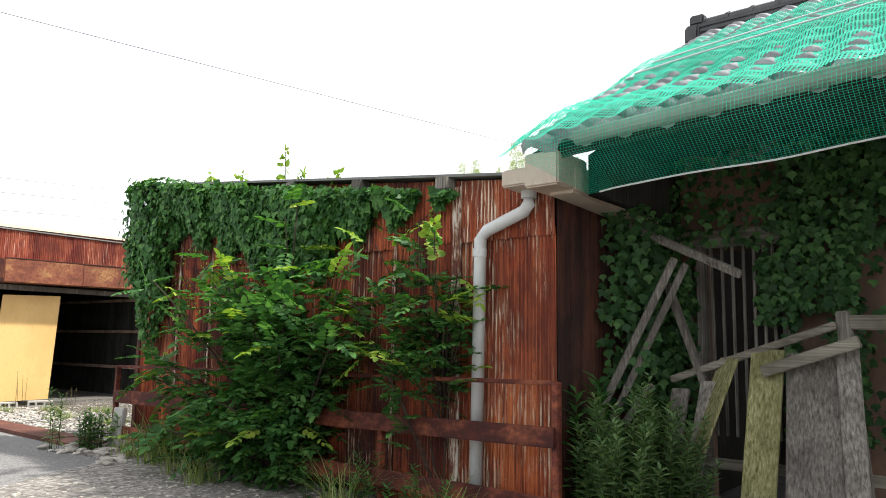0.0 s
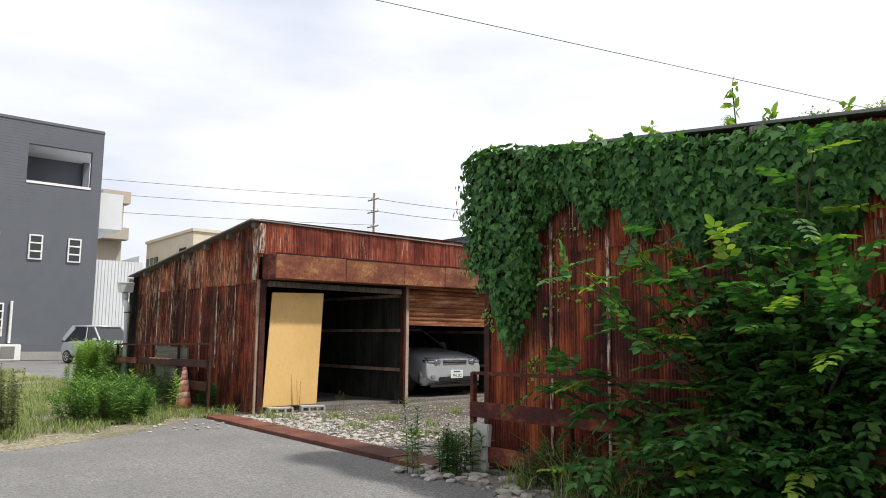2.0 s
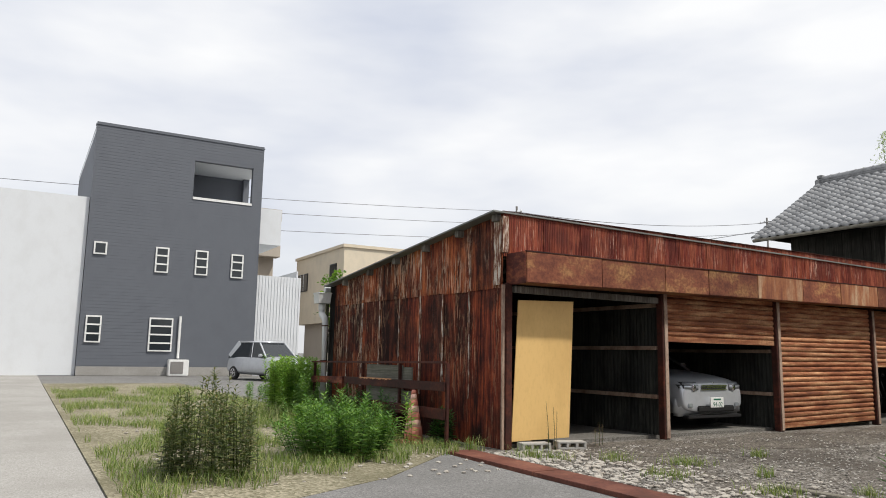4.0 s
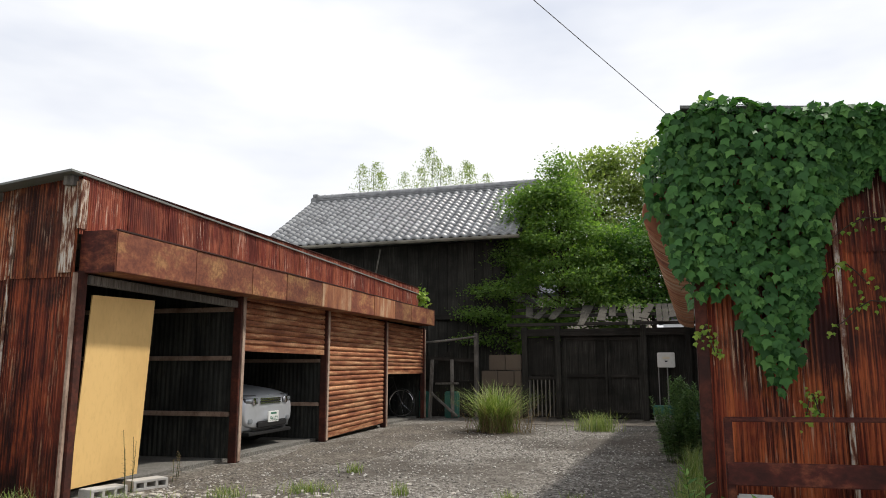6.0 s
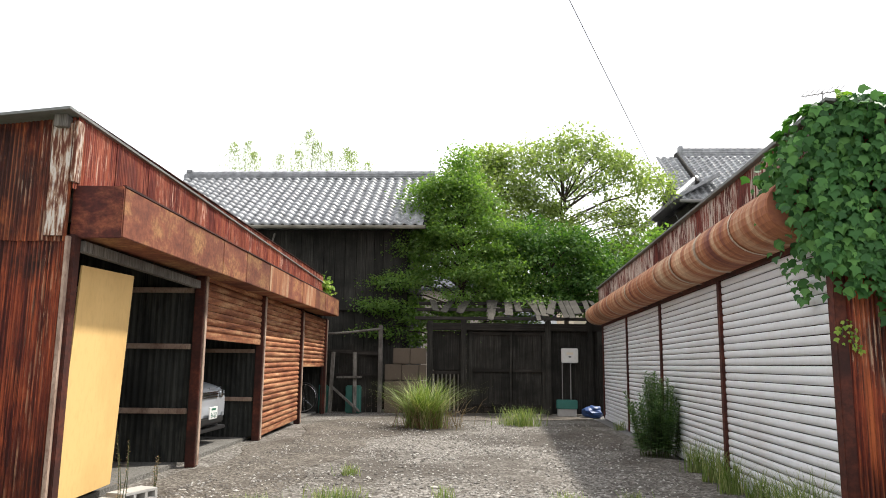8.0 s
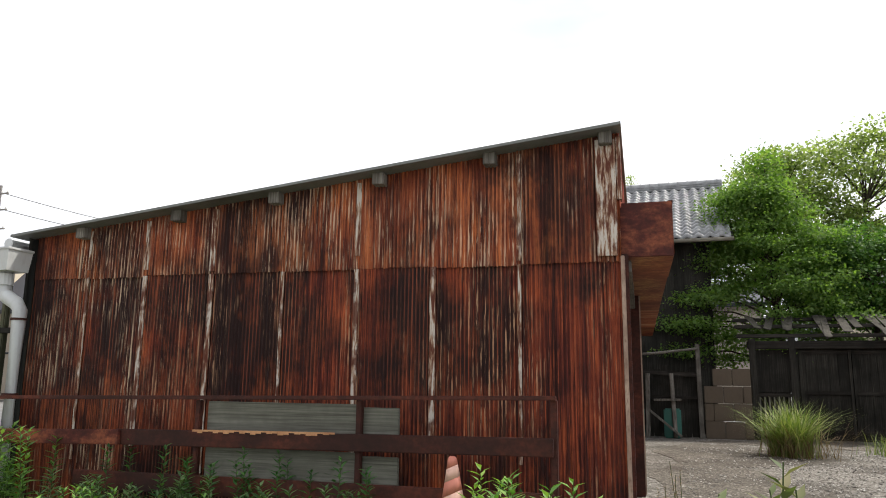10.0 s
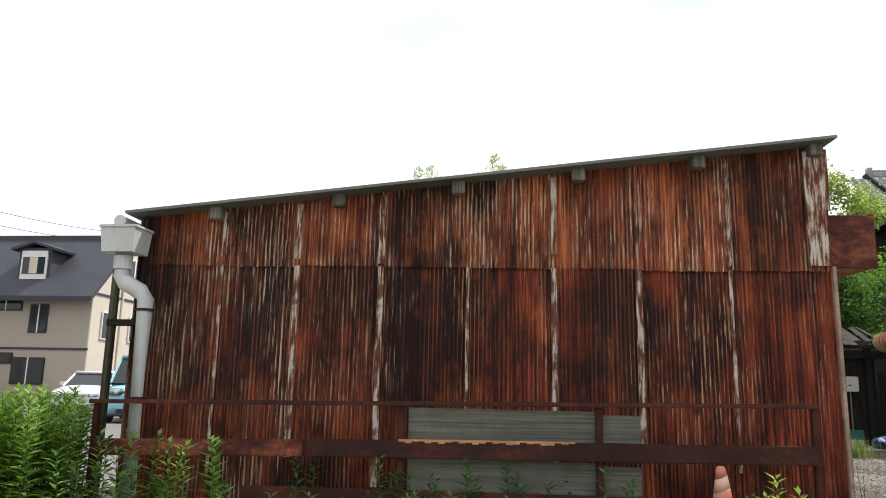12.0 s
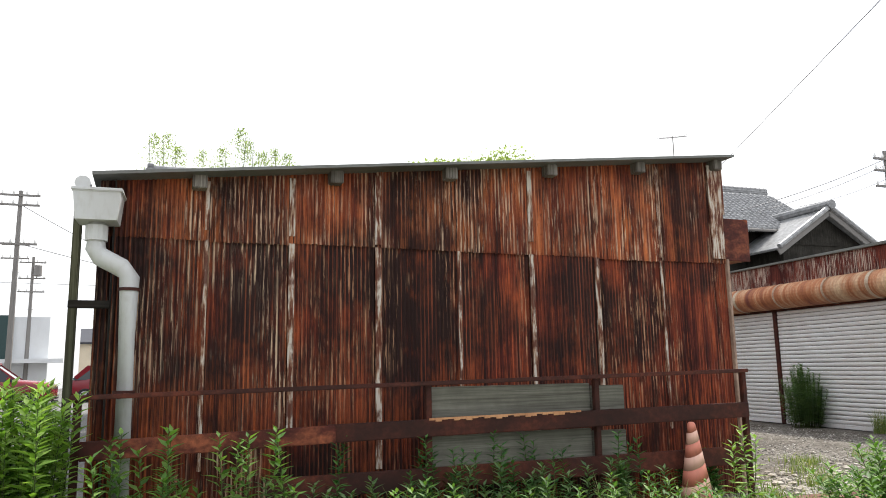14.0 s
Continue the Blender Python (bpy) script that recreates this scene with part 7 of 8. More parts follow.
def rim_bm(x, y, r):
    bm = bmesh.new()
    n = 20
    for rr0, rr1, dy in ((r * 0.56, r * 0.64, 0.0), (0.0, r * 0.18, 0.004)):
        a = [bm.verts.new((x + rr0 * math.cos(6.28319 * k / n), y + dy, r + rr0 * math.sin(6.28319 * k / n))) for k in range(n)]
        b = [bm.verts.new((x + rr1 * math.cos(6.28319 * k / n), y + dy, r + rr1 * math.sin(6.28319 * k / n))) for k in range(n)]
        for k in range(n):
            bm.faces.new((a[k], a[(k + 1) % n], b[(k + 1) % n], b[k]))
    for k in range(6):
        a = 6.28319 * k / 6
        beam(bm, (x + 0.03 * math.cos(a), y, r + 0.03 * math.sin(a)), (x + r * 0.6 * math.cos(a), y, r + r * 0.6 * math.sin(a)), 0.02, 0.04)
    return bm


car("silver_car", (-16.50, 9.17, 0.05), 2, SILVER_PAINT, "silver compact saloon parked nose-out in the garage", 4.1, 1.66, 1.38, plate="94-02", plate_ink=PLATE_GREEN, old=True)
car("parked_hatchback", (-36.9, 8.35, -0.02), 20, SILVER_PAINT, "silver-white hatchback parked outside the grey building", 3.9, 1.7, 1.62)
car("parked_car", (-31.5, 11.6, -0.02), 60, SILVER_PAINT, "silver car half hidden behind the weeds", 4.2, 1.7, 1.5)
car("parked_hatchback", (-42.0, 28.3, -0.02), -150, DARK_PAINT, "dark brown small hatchback parked before the slate-roofed house", 3.5, 1.5, 1.5)
car("teal_van", (-27.7, 20.5, -0.02), -70, TEAL_PAINT, "turquoise small van parked facing the street", 3.6, 1.68, 1.9, van=True)
car("parked_car", (-30.7, 22.8, -0.02), -76, WHITE_PAINT, "white car parked beside the turquoise van", 3.9, 1.66, 1.45)
car("parked_car", (-25.6, 29.5, -0.02), 4, RED_PAINT, "dark red car parked across the street", 4.4, 1.75, 1.6)
car("parked_car", (-21.6, 34.0, -0.02), 4, RED_PAINT, "dark maroon car parked behind another", 4.0, 1.7, 1.5)


def bicycle():
    STAND[0] = stands((-14.75, 15.0, 0), 0, (-0.25, 1.1, 0))
    b = thing("bicycle", (-14.75, 15.0, 0.05), "old bicycle in the dark garage bay", "bicycle")
    for x in (-14.55, -15.6):
        w = bmesh.new()
        tube(w, [(x + 0.33 * math.cos(a), 14.9, 0.40 + 0.33 * math.sin(a)) for a in np.linspace(0, 6.2832, 29)], 0.018, 6)
        wl = part("wheel", w, RUBBER, b)
        rm = bmesh.new()
        tube(rm, [(x + 0.305 * math.cos(a), 14.9, 0.40 + 0.305 * math.sin(a)) for a in np.linspace(0, 6.2832, 29)], 0.010, 5)
        for k in range(9):
            a = k * 0.698
            tube(rm, [(x, 14.9, 0.40), (x + 0.3 * math.cos(a), 14.9, 0.40 + 0.3 * math.sin(a))], 0.0015, 4)
        part("rim", rm, CHROME, wl)
    for p, q in (((-14.55, 0.40), (-14.78, 0.98)), ((-14.74, 0.85), (-15.15, 0.42)), ((-15.15, 0.42), (-15.3, 0.9)), ((-15.15, 0.42), (-15.6, 0.40)), ((-15.27, 0.80), (-15.6, 0.40)), ((-14.76, 0.92), (-15.2, 0.50))):
        part("frame_tube", pipe([(p[0], 14.9, p[1]), (q[0], 14.9, q[1])], 0.014, 7), BLACK, b)
    part("saddle", bx(-15.42, -15.18, 14.83, 14.97, 0.88, 0.95, bevel=0.025), BLACK, b)
    part("handlebar", pipe([(-14.85, 14.65, 1.02), (-14.76, 14.9, 1.0), (-14.85, 15.15, 1.02)], 0.012, 7), CHROME, b)


bicycle()
STAND[0] = UNTURNED


# ---- yard's end: fence, block wall, clutter ----
def yard_end():
    rng = random.Random(15)
    f = thing("old_fence", (-13.9, 17.0, 0), "broken dark timber fence with a leaning frame", "fence")
    part("post", bar((-13.18, 17.1, 0), (-13.2, 17.1, 2.12), 0.12, 0.10, 0.012), GREY_WOOD, f)
    part("post", bar((-14.75, 17.1, 0), (-14.75, 17.1, 1.75), 0.1, 0.1, 0.012), DARK_WOOD, f)
    part("top_pole", pipe([(-14.9, 17.05, 1.86), (-14.0, 17.05, 1.93), (-13.2, 17.05, 2.02)], 0.03, 7), GREY_WOOD, f)
    part("rail", bar((-14.8, 17.1, 1.5), (-13.2, 17.1, 1.42), 0.05, 0.1, 0.01), DARK_WOOD_X, f)
    part("rail", bar((-14.8, 17.1, 0.92), (-13.2, 17.1, 0.9), 0.05, 0.07, 0.01), DARK_WOOD_X, f)
    x = -14.8
    while x < -13.25:
        w = rng.uniform(0.12, 0.2)
        part("board", bx(x, x + w - 0.01, 17.2, 17.225, 0.02, 1.55 + rng.uniform(-0.2, 0.1), bevel=0.004), DARK_WOOD, f)
        x += w
    for a, b in (((-14.35, 16.85, 0.02), (-14.32, 16.95, 1.45)), ((-13.75, 16.85, 0.02), (-13.8, 16.95, 1.45)), ((-14.3, 16.8, 0.62), (-13.62, 16.8, 0.05)), ((-14.2, 16.85, 0.85), (-13.6, 16.85, 0.86))):
        part("loose_timber", bar(a, b, 0.09, 0.05, 0.006), GREY_WOOD, f)
    for x0, x1 in ((-14.72, -14.42), (-14.0, -13.62)):
        c = thing("plastic_sheet_bale", ((x0 + x1) / 2, 17.0, 0), "teal-green folded plastic sheet against the fence", "plastic sheet")
        part("bundle", bx(x0, x1, 16.95, 17.05, 0.0, 0.66, bevel=0.03), GREEN_CRATE, c)
    w = thing("block_wall", (-12.6, 17.3, 0), "crumbling brown stone block wall", "wall")
    for r in range(4):
        xs = [-13.1 + (0.2 if r % 2 else 0)]
        while xs[-1] < -12.25:
            xs.append(min(xs[-1] + 0.42, -12.08))
        if r % 2:
            xs = [-13.1] + xs
        for a, b in zip(xs, xs[1:]):
            if r == 3 and a < -12.9:
                continue
            part("block", bx(a + 0.005, b - 0.005, 17.22, 17.40, r * 0.395, r * 0.395 + 0.385 + rng.uniform(-0.01, 0.005), bevel=0.012), STONE_BLOCK, w)
    m = thing("meter_box", (-8.6, 17.2, 0), "pale grey meter box on a thin post", "meter box")
    part("casing", bx(-8.80, -8.40, 17.17, 17.28, 1.25, 1.60, bevel=0.015), WHITE_BOX, m)
    part("label_plate", bx(-8.68, -8.52, 17.162, 17.17, 1.45, 1.50), CREAM_WALL, m)
    part("dial", bx(-8.63, -8.57, 17.162, 17.17, 1.38, 1.41), BLACK, m)
    part("conduit", pipe([(-8.58, 17.24, 0.36), (-8.58, 17.24, 1.25)], 0.015, 7), POLE_CONCRETE, m)
    part("conduit", pipe([(-8.78, 17.24, 0.36), (-8.78, 17.24, 1.25)], 0.012, 7), POLE_CONCRETE, m)
    p = thing("planter", (-8.69, 17.1, 0), "teal plastic planter on a concrete block", "planter")
    part("stand", bx(-8.92, -8.48, 16.98, 17.2, 0.0, 0.17, bevel=0.008), BLOCK, p)
    part("trough", bx(-8.94, -8.46, 16.96, 17.22, 0.17, 0.38, bevel=0.015), GREEN_CRATE, p)
    t = thing("tarpaulin", (-8.1, 16.75, 0), "crumpled blue tarpaulin by the shutters", "tarpaulin")
    bm = bmesh.new()
    bmesh.ops.create_icosphere(bm, subdivisions=3, radius=0.3)
    for v in bm.verts:
        v.co *= 0.8 + 0.35 * noise.noise(v.co * 5)
        v.co.z = max(v.co.z * 0.6, -0.12)
        v.co += Vector((-8.12, 16.78, 0.12))
    part("cloth", bm, BLUE_SHEET, t)
    e = thing("wall_yard_end", (-7.9, 17.0, 0), "dark boarded gap beside the gate", "wall", kind="structure")
    part("board", bx(-8.0, -6.5, 18.6, 18.65, 0, 2.3), DARK_WOOD, e)
    part("post", bx(-7.86, -7.76, 17.3, 17.4, 0, 1.7, bevel=0.01), DARK_WOOD, e)


WHITE_BOX = painted("pale_enamel_box", (0.62, 0.61, 0.57), 0.5, (0.4, 0.36, 0.3), 0.5)
yard_end()


def cone():
    c = thing("traffic_cone", (-15.0, 3.9, 0), "faded striped red traffic cone among weeds", "traffic cone")
    part("base", bx(-15.19, -14.81, 3.71, 4.09, 0, 0.035, bevel=0.012), CONE_RED, c)
    hs = [0.035, 0.17, 0.27, 0.38, 0.47, 0.56, 0.64, 0.695]
    for i, (a, b) in enumerate(zip(hs, hs[1:])):
        ra, rb = 0.145 - 0.117 * a / 0.7, 0.145 - 0.117 * b / 0.7
        bm = lathe([(ra, a), (rb, b)] + ([(rb * 0.6, b + 0.012)] if i == 6 else []), 18, (-15.0, 3.9, 0))
        for v in bm.verts:
            v.co.z += 0.045 * (v.co.x + 15.0) / 0.1 if 0.1 < v.co.z < 0.66 else 0
        part("band", bm, (CONE_RED, CONE_PALE)[i % 2], c, smooth=True)


cone()


def hollow_block(name, at, yaw, label):
    """A concrete block on its side, its holes facing out."""
    ob = thing(name, (0, 0, 0), label, "concrete block", "concrete blocks")
    bm = bmesh.new()
    L, D, H = 0.39, 0.19, 0.10
    box(bm, -L / 2, L / 2, -D / 2, D / 2, H - 0.025, H, bevel=0.004)
    box(bm, -L / 2, L / 2, -D / 2, D / 2, 0, 0.025, bevel=0.004)
    for x in (-L / 2 + 0.015, -L / 6, L / 6, L / 2 - 0.015):
        box(bm, x - 0.015, x + 0.015, -D / 2, D / 2, 0.024, H - 0.024)
    part("block", bm, BLOCK, ob)
    ob.matrix_basis = pose(*at, 0, 0, yaw)


hollow_block("concrete_block", (-13.72, 4.98, 0.0), 78, "grey hollow concrete block holding the plywood")
hollow_block("concrete_block", (-13.70, 5.55, 0.0), 72, "grey hollow concrete block beside another")
solid("concrete_slab", bx(-8.15, -7.94, 4.05, 4.11, 0, 0.44, bevel=0.01, m=Matrix.Translation((-8.04, 4.08, 0)) @ Matrix.Rotation(-0.10, 4, "X") @ Matrix.Translation((8.04, -4.08, 0))), BLOCK,
      "pale concrete slab leaning by the shed corner", "slab")
solid("timber_sleeper", bx(-10.6, -8.5, 5.45, 5.57, 0, 0.03, bevel=0.006), GREY_WOOD_X, "grey board lying across the yard mouth", "board")


def rubble():
    g = np.random.default_rng(17)
    r = thing("rubble", (-12, 4.7, 0), "scattered pale stones and broken concrete", "stones", kind="stuff")
    shapes = []
    for k in range(5):
        bm = bmesh.new()
        bmesh.ops.create_icosphere(bm, subdivisions=1, radius=1.0)
        for v in bm.verts:
            v.co *= g.uniform(0.7, 1.15)
            v.co.z *= 0.38
        shapes.append(([tuple(v.co) for v in bm.verts], [tuple(v.index for v in f.verts) for f in bm.faces]))
        bm.free()
    vs, fs = [], []

    def put(x, y, s, z=0.0):
        vv, ff = shapes[g.integers(5)]
        a = g.uniform(0, 6.28)
        b = len(vs)
        ca, sa = math.cos(a), math.sin(a)
        for p in vv:
            vs.append((x + s * (p[0] * ca - p[1] * sa), y + s * (p[0] * sa + p[1] * ca), z + s * (p[2] + 0.25)))
        for q in ff:
            fs.append(tuple(i + b for i in q))

    for _ in range(1150):
        put(g.uniform(-13.7, -8.6), 4.25 + abs(g.normal(0, 0.75)), 0.012 + 0.04 * g.random() ** 1.8)
    for _ in range(40):
        put(-13.6 + abs(g.normal(0, 0.9)), 4.3 + abs(g.normal(0, 0.3)), g.uniform(0.03, 0.075))
    for _ in range(60):
        put(g.uniform(-8.6, -7.0), g.uniform(3.5, 4.1), g.uniform(0.03, 0.08))
    for _ in range(700):
        put(g.uniform(-6.3, -2.5), g.uniform(1.6, 4.1), g.uniform(0.010, 0.028))
    for _ in range(800):
        put(g.uniform(-13.6, -8.6), g.uniform(5.0, 14.0), g.uniform(0.006, 0.018))
    for _ in range(260):
        put(g.uniform(-18, -12.5), g.uniform(0.5, 3.8), g.uniform(0.012, 0.04))
    raw("stones", vs, fs, STONES, r, kind="stuff")


STONES = painted("pale_rubble", (0.42, 0.39, 0.345), 0.9, (0.13, 0.105, 0.08), 0.85, 4.0)
rubble()


# ---- weeds and grass ----
def blades(name, parent, material, spots, height, lean, width, seed, label=""):
    """Arching grass blades, three quads each, in one mesh."""
    g = np.random.default_rng(seed)
    vs, fs = [], []
    for x, y, z in spots:
        h = height * g.uniform(0.5, 1.15)
        a = g.uniform(0, 6.28)
        d = np.array([math.cos(a), math.sin(a), 0])
        sd = np.array([-d[1], d[0], 0]) * width * g.uniform(0.7, 1.2)
        ln = lean * g.uniform(0.3, 1.3)
        b = len(vs)
        for t in (0, 0.4, 0.75, 1.0):
            p = np.array([x, y, z]) + d * h * ln * t * t + np.array([0, 0, h * t * (1 - 0.28 * ln * t)])
            w = sd * (1 - t) ** 0.6 if t < 1 else sd * 0.05
            vs.append(p - w)
            vs.append(p + w)
        for i in range(3):
            fs.append((b + 2 * i, b + 2 * i + 1, b + 2 * i + 3, b + 2 * i + 2))
    return raw(name, vs, fs, material, parent, label, kind="stuff")


def tuft(at, r, n, height, label, seed, lean=0.7, width=0.006, material=None, group="grass tufts"):
    g = np.random.default_rng(seed)
    t = thing("grass_tuft", at, label, "grass", group)
    spots = [(at[0] + g.normal(0, r * 0.5), at[1] + g.normal(0, r * 0.5), at[2]) for _ in range(n)]
    blades("foliage", t, material or GRASS, spots, height, lean, width, seed)
    return t


big = tuft((-11.8, 13.3, 0), 0.30, 800, 1.0, "large tuft of tall pampas-like grass in the yard", 41, 0.95, 0.009)
blades("dry_foliage", big, DRY, [(-11.7 + np.random.default_rng(k).normal(0, 0.28), 13.2 + np.random.default_rng(k + 999).normal(0, 0.25), 0) for k in range(220)], 0.8, 1.4, 0.006, 42, "straw-dry old blades")
tuft((-9.95, 14.1, 0), 0.42, 320, 0.42, "low green grass tuft before the gate", 43)
for i, (x, y, r, n, h) in enumerate(((-12.14, 7.26, 0.12, 90, 0.14), (-11.07, 5.94, 0.1, 60, 0.15), (-9.99, 5.9, 0.13, 80, 0.12), (-9.41, 6.04, 0.1, 60, 0.12), (-12.02, 5.85, 0.28, 200, 0.13), (-12.6, 5.3, 0.2, 120, 0.16),
                                     (-13.2, 4.5, 0.2, 120, 0.2), (-11.5, 5.0, 0.3, 160, 0.12), (-10.4, 5.2, 0.25, 140, 0.12), (-9.2, 4.8, 0.2, 110, 0.15), (-14.0, 4.2, 0.15, 80, 0.22), (-12.9, 4.7, 0.2, 90, 0.15))):
    tuft((x, y, 0), r, n, h, "small yellow-green grass tuft in the gravel", 50 + i, 0.8, 0.004)
for i, (x, y, r, n, h) in enumerate(((-8.5, 7.3, 0.13, 150, 0.42), (-8.52, 6.6, 0.13, 140, 0.38), (-8.5, 5.9, 0.13, 150, 0.34), (-8.52, 5.2, 0.13, 150, 0.42), (-8.55, 4.75, 0.13, 120, 0.5), (-8.5, 8.0, 0.12, 120, 0.4), (-8.5, 11.3, 0.1, 70, 0.2), (-8.5, 13.4, 0.1, 70, 0.2))):
    tuft((x + 0.1 + 0.03 * (y - 4.5), y, 0), r, n, h, "green grass along the foot of the white shutters", 70 + i, 0.6, 0.005)
for i, (x, y, h) in enumerate(((-6.75, 3.85, 0.6), (-6.2, 3.75, 0.5), (-7.3, 3.9, 0.35), (-4.0, 3.7, 0.5), (-5.6, 3.6, 0.4), (-3.2, 3.9, 0.4))):
    tuft((x, y, 0), 0.16, 60, h, "long thin grass at the foot of the ivy shed", 90 + i, 1.0, 0.005)


def grass_field():
    g = np.random.default_rng(60)
    f = thing("grass", (-16, 2, 0), "patchy rough grass over the weedy ground", "grass", kind="stuff")
    spots = []
    while len(spots) < 21000:
        x, y = g.uniform(-30, -11.6), g.uniform(0.0, 4.1)
        if x > -12.2 - 0.45 * y + 0.2 * math.sin(y * 7):
            continue
        k = noise.noise(Vector((x * 0.9, y * 0.9, 3.0)))
        edge = abs(x + 12.2 + 0.45 * y) < 0.8
        if (k < -0.05 and not edge) or (x < -19 and g.random() < 0.35):
            continue
        spots.append((x, y, 0))
    blades("foliage", f, GRASS, spots, 0.16, 0.9, 0.0045, 61)
    tall = [(g.uniform(-19.5, -15.0), g.uniform(2.6, 4.0), 0) for _ in range(700)]
    blades("tall_foliage", f, GRASS, tall, 0.42, 0.8, 0.005, 62)


grass_field()


def weed_geometry(g, at, h, c, d, n, s, stems, leaf=0.10, droop=0.25, lean=(0, 0), dense=1.0):
    """One upright leafy weed: a stem, and lance leaves that spiral up it and crowd at the tip."""
    at = np.array(at, float)
    tip = at + np.array([g.normal(0, 0.06 * h) + lean[0], g.normal(0, 0.06 * h) + lean[1], h])
    stems.append((at, tip))
    k = int((14 + h * 34) * dense)
    for i in range(k):
        t = 0.12 + 0.88 * (i / k) ** 0.85
        a = i * 2.4
        p = at + (tip - at) * t
        out = np.array([math.cos(a), math.sin(a), 0.55 * t + 0.15 + g.normal(0, 0.1)])
        c.append(p)
        d.append(out + np.array([0, 0, -droop * (1 - t)]))
        n.append(np.array([-math.cos(a) * 0.5, -math.sin(a) * 0.5, 1.0]) + g.normal(0, 0.15, 3))
        s.append(leaf * g.uniform(0.75, 1.2) * (1.15 - 0.55 * t))


def weeds(name, plants, label, seed, leaf=0.11, material=None, stem_r=0.004, spread=0.0, dense=1.0):
    g = np.random.default_rng(seed)
    x = sum(p[0] for p in plants) / len(plants)
    y = sum(p[1] for p in plants) / len(plants)
    w = thing(name, (x, y, 0), label, "weeds")
    c, d, n, s, stems = [], [], [], [], []
    for px, py, h in plants:
        weed_geometry(g, (px, py, 0), h, c, d, n, s, stems, leaf, lean=((px - x) * spread, (py - y) * spread), dense=dense)
    foliage("leaves", w, material or WEED, c, d, n, s, "lance")
    bm = bmesh.new()
    for a, b in stems:
        tube(bm, [a, (a + b) / 2 + [0.01, 0, 0], b], stem_r, 5, stem_r * 0.4)
    part("stalk", bm, STEM, w, kind="stuff")
    return w


def patch(seed, n, x0, x1, y0, y1, h0, h1):
    g = np.random.default_rng(seed)
    return [(g.uniform(x0, x1), g.uniform(y0, y1), g.uniform(h0, h1)) for _ in range(n)]


def mound(seed, n, cx, cy, r, h):
    g = np.random.default_rng(seed)
    out = []
    for _ in range(n):
        a, q = g.uniform(0, 6.28), math.sqrt(g.random()) * r
        out.append((cx + q * math.cos(a), cy + q * math.sin(a), h * (1.0 - 0.45 * (q / r) ** 2) * g.uniform(0.75, 1.08)))
    return out


weeds("weed_clump", mound(101, 105, -14.2, 2.48, 0.55, 0.74), "bushy green mugwort clump beside the asphalt", 201, 0.12, spread=0.35, dense=1.3)
weeds("weed_clump", mound(102, 90, -13.35, 0.85, 0.5, 0.98), "tall brownish-green weed clump by the pavement", 202, 0.10, WEED_DULL)
weeds("weed_clump", mound(103, 30, -15.7, 2.9, 0.7, 0.5), "green weeds before the guard rail", 203, 0.11)
weeds("weed_clump", mound(104, 26, -14.72, 4.2, 0.15, 0.55), "dark green weeds beside the traffic cone", 204, 0.11, SHRUB)
weeds("weed_clump", patch(105, 34, -17.8, -15.3, 3.75, 4.1, 0.35, 0.72), "dark green weeds under the guard rail", 205, 0.11, SHRUB)
weeds("weed_clump", patch(106, 24, -19.2, -18.1, 3.4, 3.9, 0.45, 0.85), "fresh green goldenrod shoots before the downpipe", 206, 0.13, WEED)
weeds("weed_clump", patch(107, 135, -20.7, -19.4, 3.5, 4.3, 0.78, 1.12), "dense tall goldenrod thicket at the shed corner", 207, 0.15, WEED_LIGHT, dense=1.3)
weeds("weed_clump", patch(108, 60, -26.5, -20.8, 3.9, 6.5, 0.22, 0.45), "lower goldenrod weeds further along", 208, 0.13)
weeds("weed_clump", patch(109, 26, -17.6, -15.6, 2.8, 3.5, 0.3, 0.5), "low green weeds before the planks", 209, 0.11)
weeds("weed_clump", patch(120, 40, -18.3, -15.35, 3.6, 3.88, 0.30, 0.52), "bushy green mugwort before the rusted guard rail", 220, 0.12, WEED_SHADE, dense=1.4)
weeds("tall_weed", [(-8.42, 3.55, 0.66), (-8.36, 3.62, 0.6), (-8.46, 3.64, 0.5), (-8.3, 3.52, 0.44)], "thin tall weeds at the yard corner", 210, 0.11)
weeds("weed_clump", mound(110, 26, -8.2, 3.88, 0.16, 0.48), "bushy dark weed at the yard corner", 211, 0.09, SHRUB)
weeds("weed_clump", mound(111, 80, -8.38, 9.45, 0.24, 1.12), "dull green weed bush against the white shutters", 212, 0.10, spread=0.6, dense=1.7, material=WEED_SHADE)
weeds("tall_weed", [(-8.05, 4.0, 0.42), (-8.0, 4.08, 0.36), (-8.1, 4.1, 0.3)], "pale green weed at the rusted shed corner", 213, 0.16)
weeds("weed_clump", patch(112, 24, -7.4, -6.7, 4.0, 4.12, 0.2, 0.45), "weeds at the foot of the ivy shed", 214, 0.10, SHRUB)
weeds("weed_clump", mound(113, 70, -2.02, 4.45, 0.28, 1.0), "feathery grey-green mugwort bush before the ruined house", 215, 0.12, WEED_SHADE, spread=0.5, dense=1.6)
weeds("tall_weed", [(-2.42, 4.5, 0.98), (-2.5, 4.45, 0.9), (-2.36, 4.55, 0.86), (-2.55, 4.5, 0.8), (-2.3, 4.5, 0.92)], "dark broad-leaved weeds by the ruin", 216, 0.20, SHRUB)
weeds("dry_weed", [(-13.62, 5.15, 0.62), (-13.6, 5.22, 0.55), (-13.66, 5.28, 0.5), (-13.58, 5.1, 0.45)], "dry brown seeding weed before the plywood", 217, 0.035, DRY)
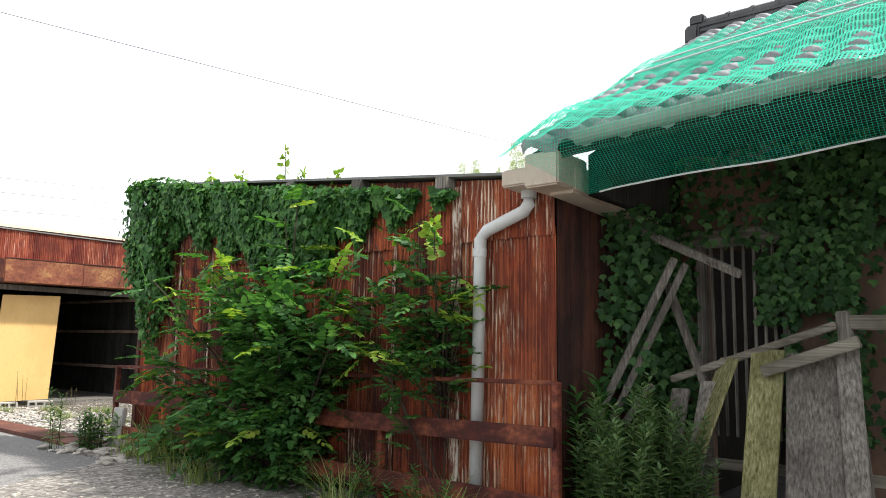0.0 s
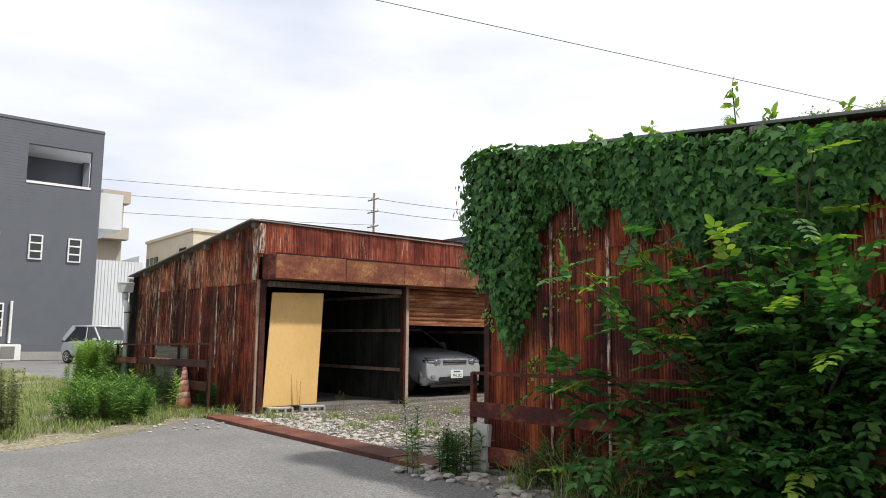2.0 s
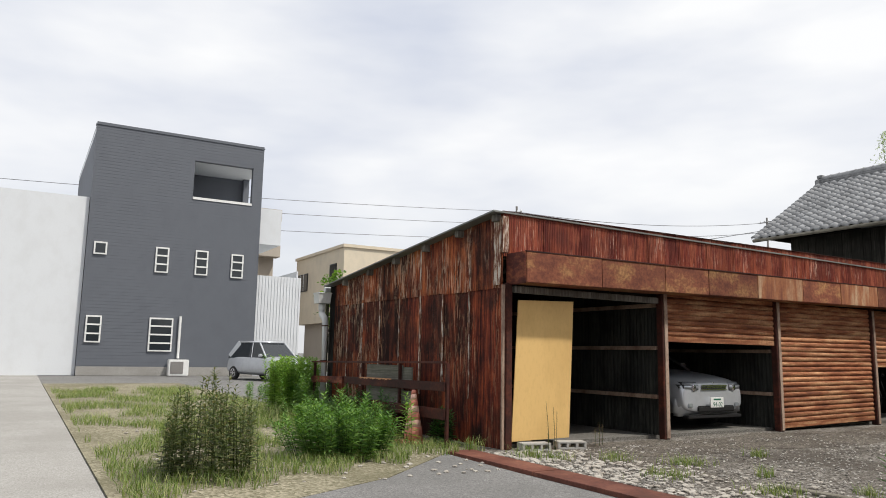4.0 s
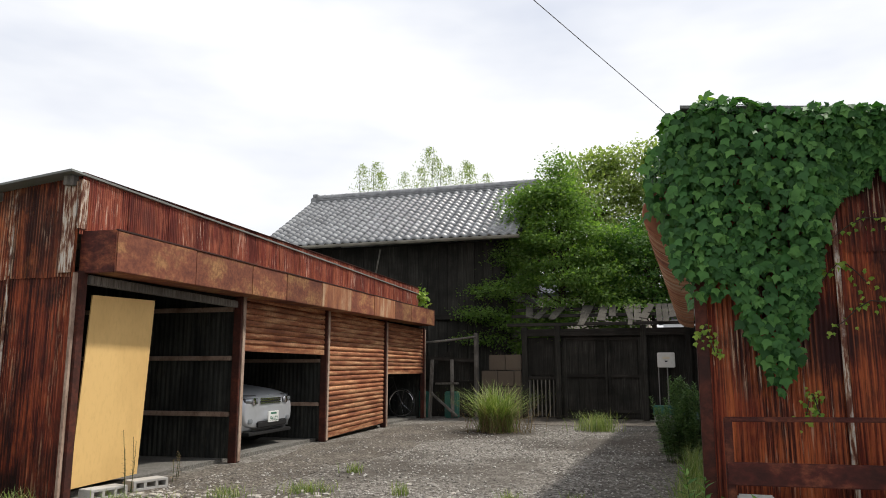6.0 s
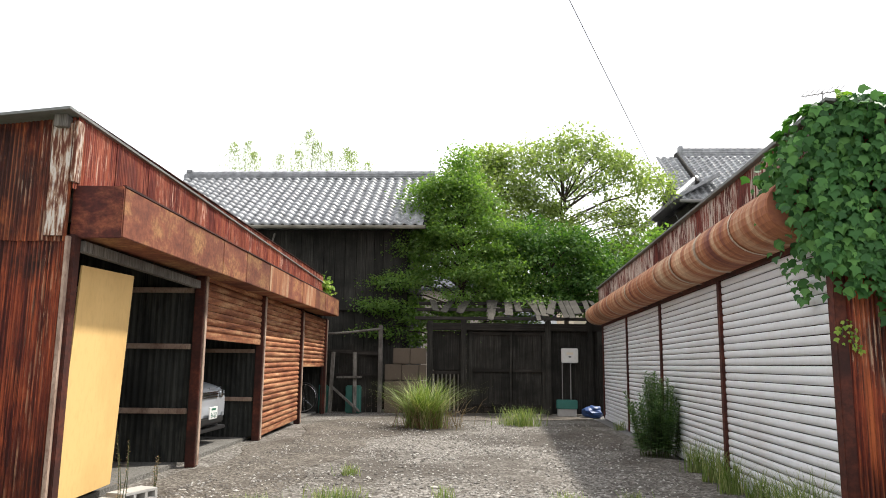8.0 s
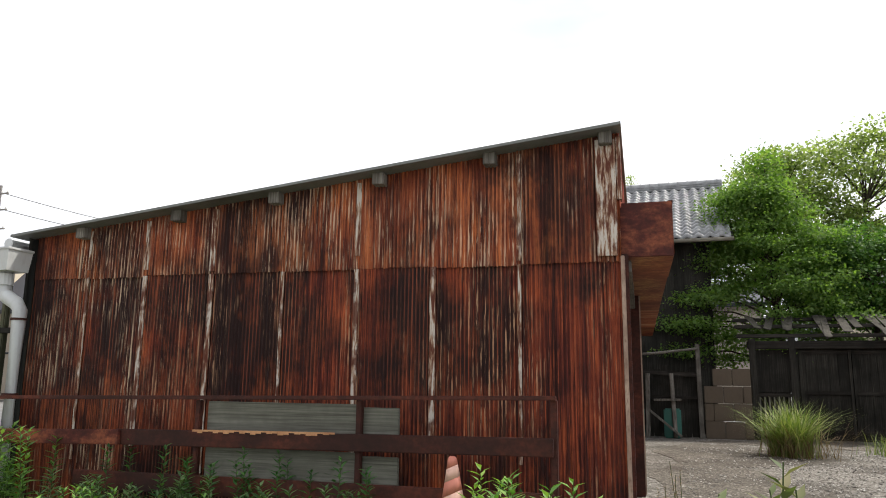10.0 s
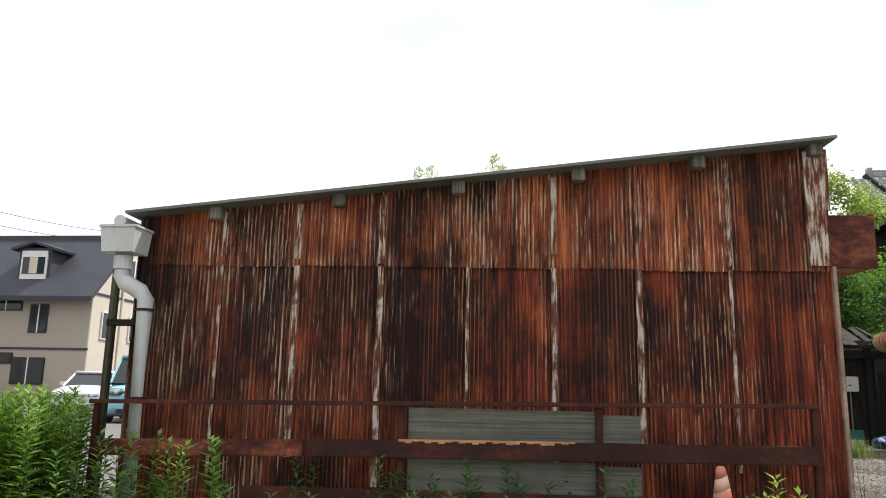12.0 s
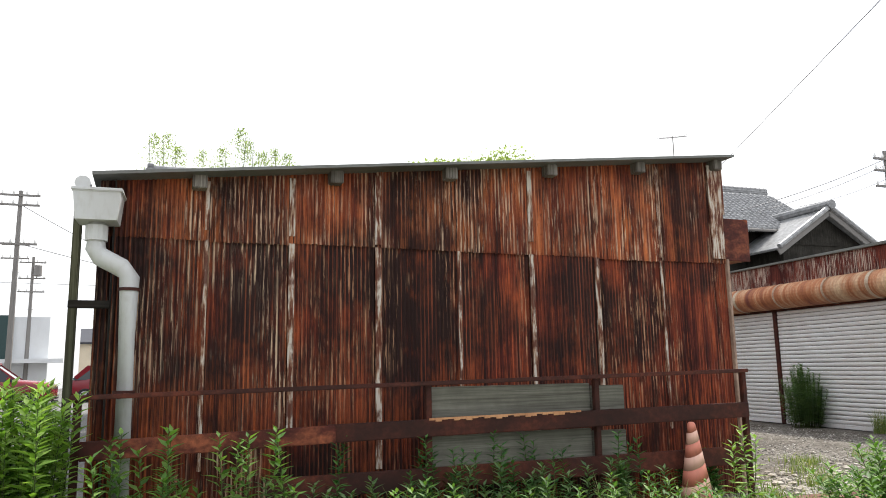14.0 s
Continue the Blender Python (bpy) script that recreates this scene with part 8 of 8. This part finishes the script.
weeds("tall_weed", [(-14.74, 3.62, 0.68), (-14.66, 3.7, 0.6), (-14.8, 3.7, 0.56)], "yellowing leafy weed beside the traffic cone", 222, 0.13, WEED_LIGHT)
weeds("dry_weed", [(-13.75, 6.1, 0.32), (-13.8, 6.2, 0.28), (-13.72, 6.0, 0.24)], "dry twigs by the garage post", 218, 0.05, DRY)
weeds("weed_clump", patch(114, 40, -6.4, -3.0, 3.75, 4.1, 0.15, 0.4), "low leafy weeds under the shrub", 219, 0.10, SHRUB)
tree("young_tree", (-42.3, 13.7, 0), 5.2, 0.07, lobes_of(-42.3, 13.7, 2.4, 5.2, 1.0, 0.8, 9, "round", 0.6), 900, TREE_DARK, "young tree beside the cream building", 95, 0.18)


def creeper():
    g = np.random.default_rng(66)
    STAND[0] = stands((-14.0, 15.4, 2.6), 0, (-0.5, 1.1, 0.12))
    w = thing("creeper", (-14.0, 15.4, 2.6), "small green creeper on the far end of the garage roof", "climbing plant")
    m = 90
    c = np.array([-14.0, 15.42, 2.85]) + g.normal(0, 1, (m, 3)) * [0.12, 0.08, 0.13]
    foliage("leaves", w, BRIGHT, c, g.normal(0, 1, (m, 3)) - [0, 0, 0.6], g.normal(0, 0.5, (m, 3)) + [0.5, -0.6, 0.6], g.uniform(0.08, 0.14, m), "ivy")
    part("runner", pipe([(-14.0, 15.46, -0.12), (-13.98, 15.47, 1.6), (-14.0, 15.45, 2.9)], 0.012, 6), BARK, w)


creeper()
STAND[0] = UNTURNED


def loose_gravel():
    """Small stones strewn over the yard, too many to count."""
    g = np.random.default_rng(303)
    base = np.array([(1, 0, 0), (0, 1, 0), (-1, 0, 0), (0, -1, 0), (0, 0, 0.8), (0, 0, -0.5)], float)
    tri = ((0, 1, 4), (1, 2, 4), (2, 3, 4), (3, 0, 4), (1, 0, 5), (2, 1, 5), (3, 2, 5), (0, 3, 5))
    vs, fs = [], []
    for _ in range(11000):
        x, y = g.uniform(-13.6, -8.6), 4.3 + 10.5 * g.random() ** 1.6
        if noise.noise(Vector((x * 0.9, y * 0.9, 4.0))) < g.uniform(-0.5, 0.25):
            continue
        r = g.uniform(0.008, 0.02) * (1.5 if g.random() < 0.06 else 1.0)
        q = base * r * g.uniform(0.7, 1.3, (6, 3))
        a = g.uniform(0, 6.28)
        ca, sa = math.cos(a), math.sin(a)
        k = len(vs)
        vs += [(x + p[0] * ca - p[1] * sa, y + p[0] * sa + p[1] * ca, 0.008 + p[2] * 0.8) for p in q]
        fs += [(k + a1, k + b1, k + c1) for a1, b1, c1 in tri]
    lg = thing("loose_gravel", (-11, 8, 0), "small grey stones strewn over the dark yard", "gravel", kind="stuff")
    raw("stones", vs, fs, STONE_BITS, lg, kind="stuff")


loose_gravel()
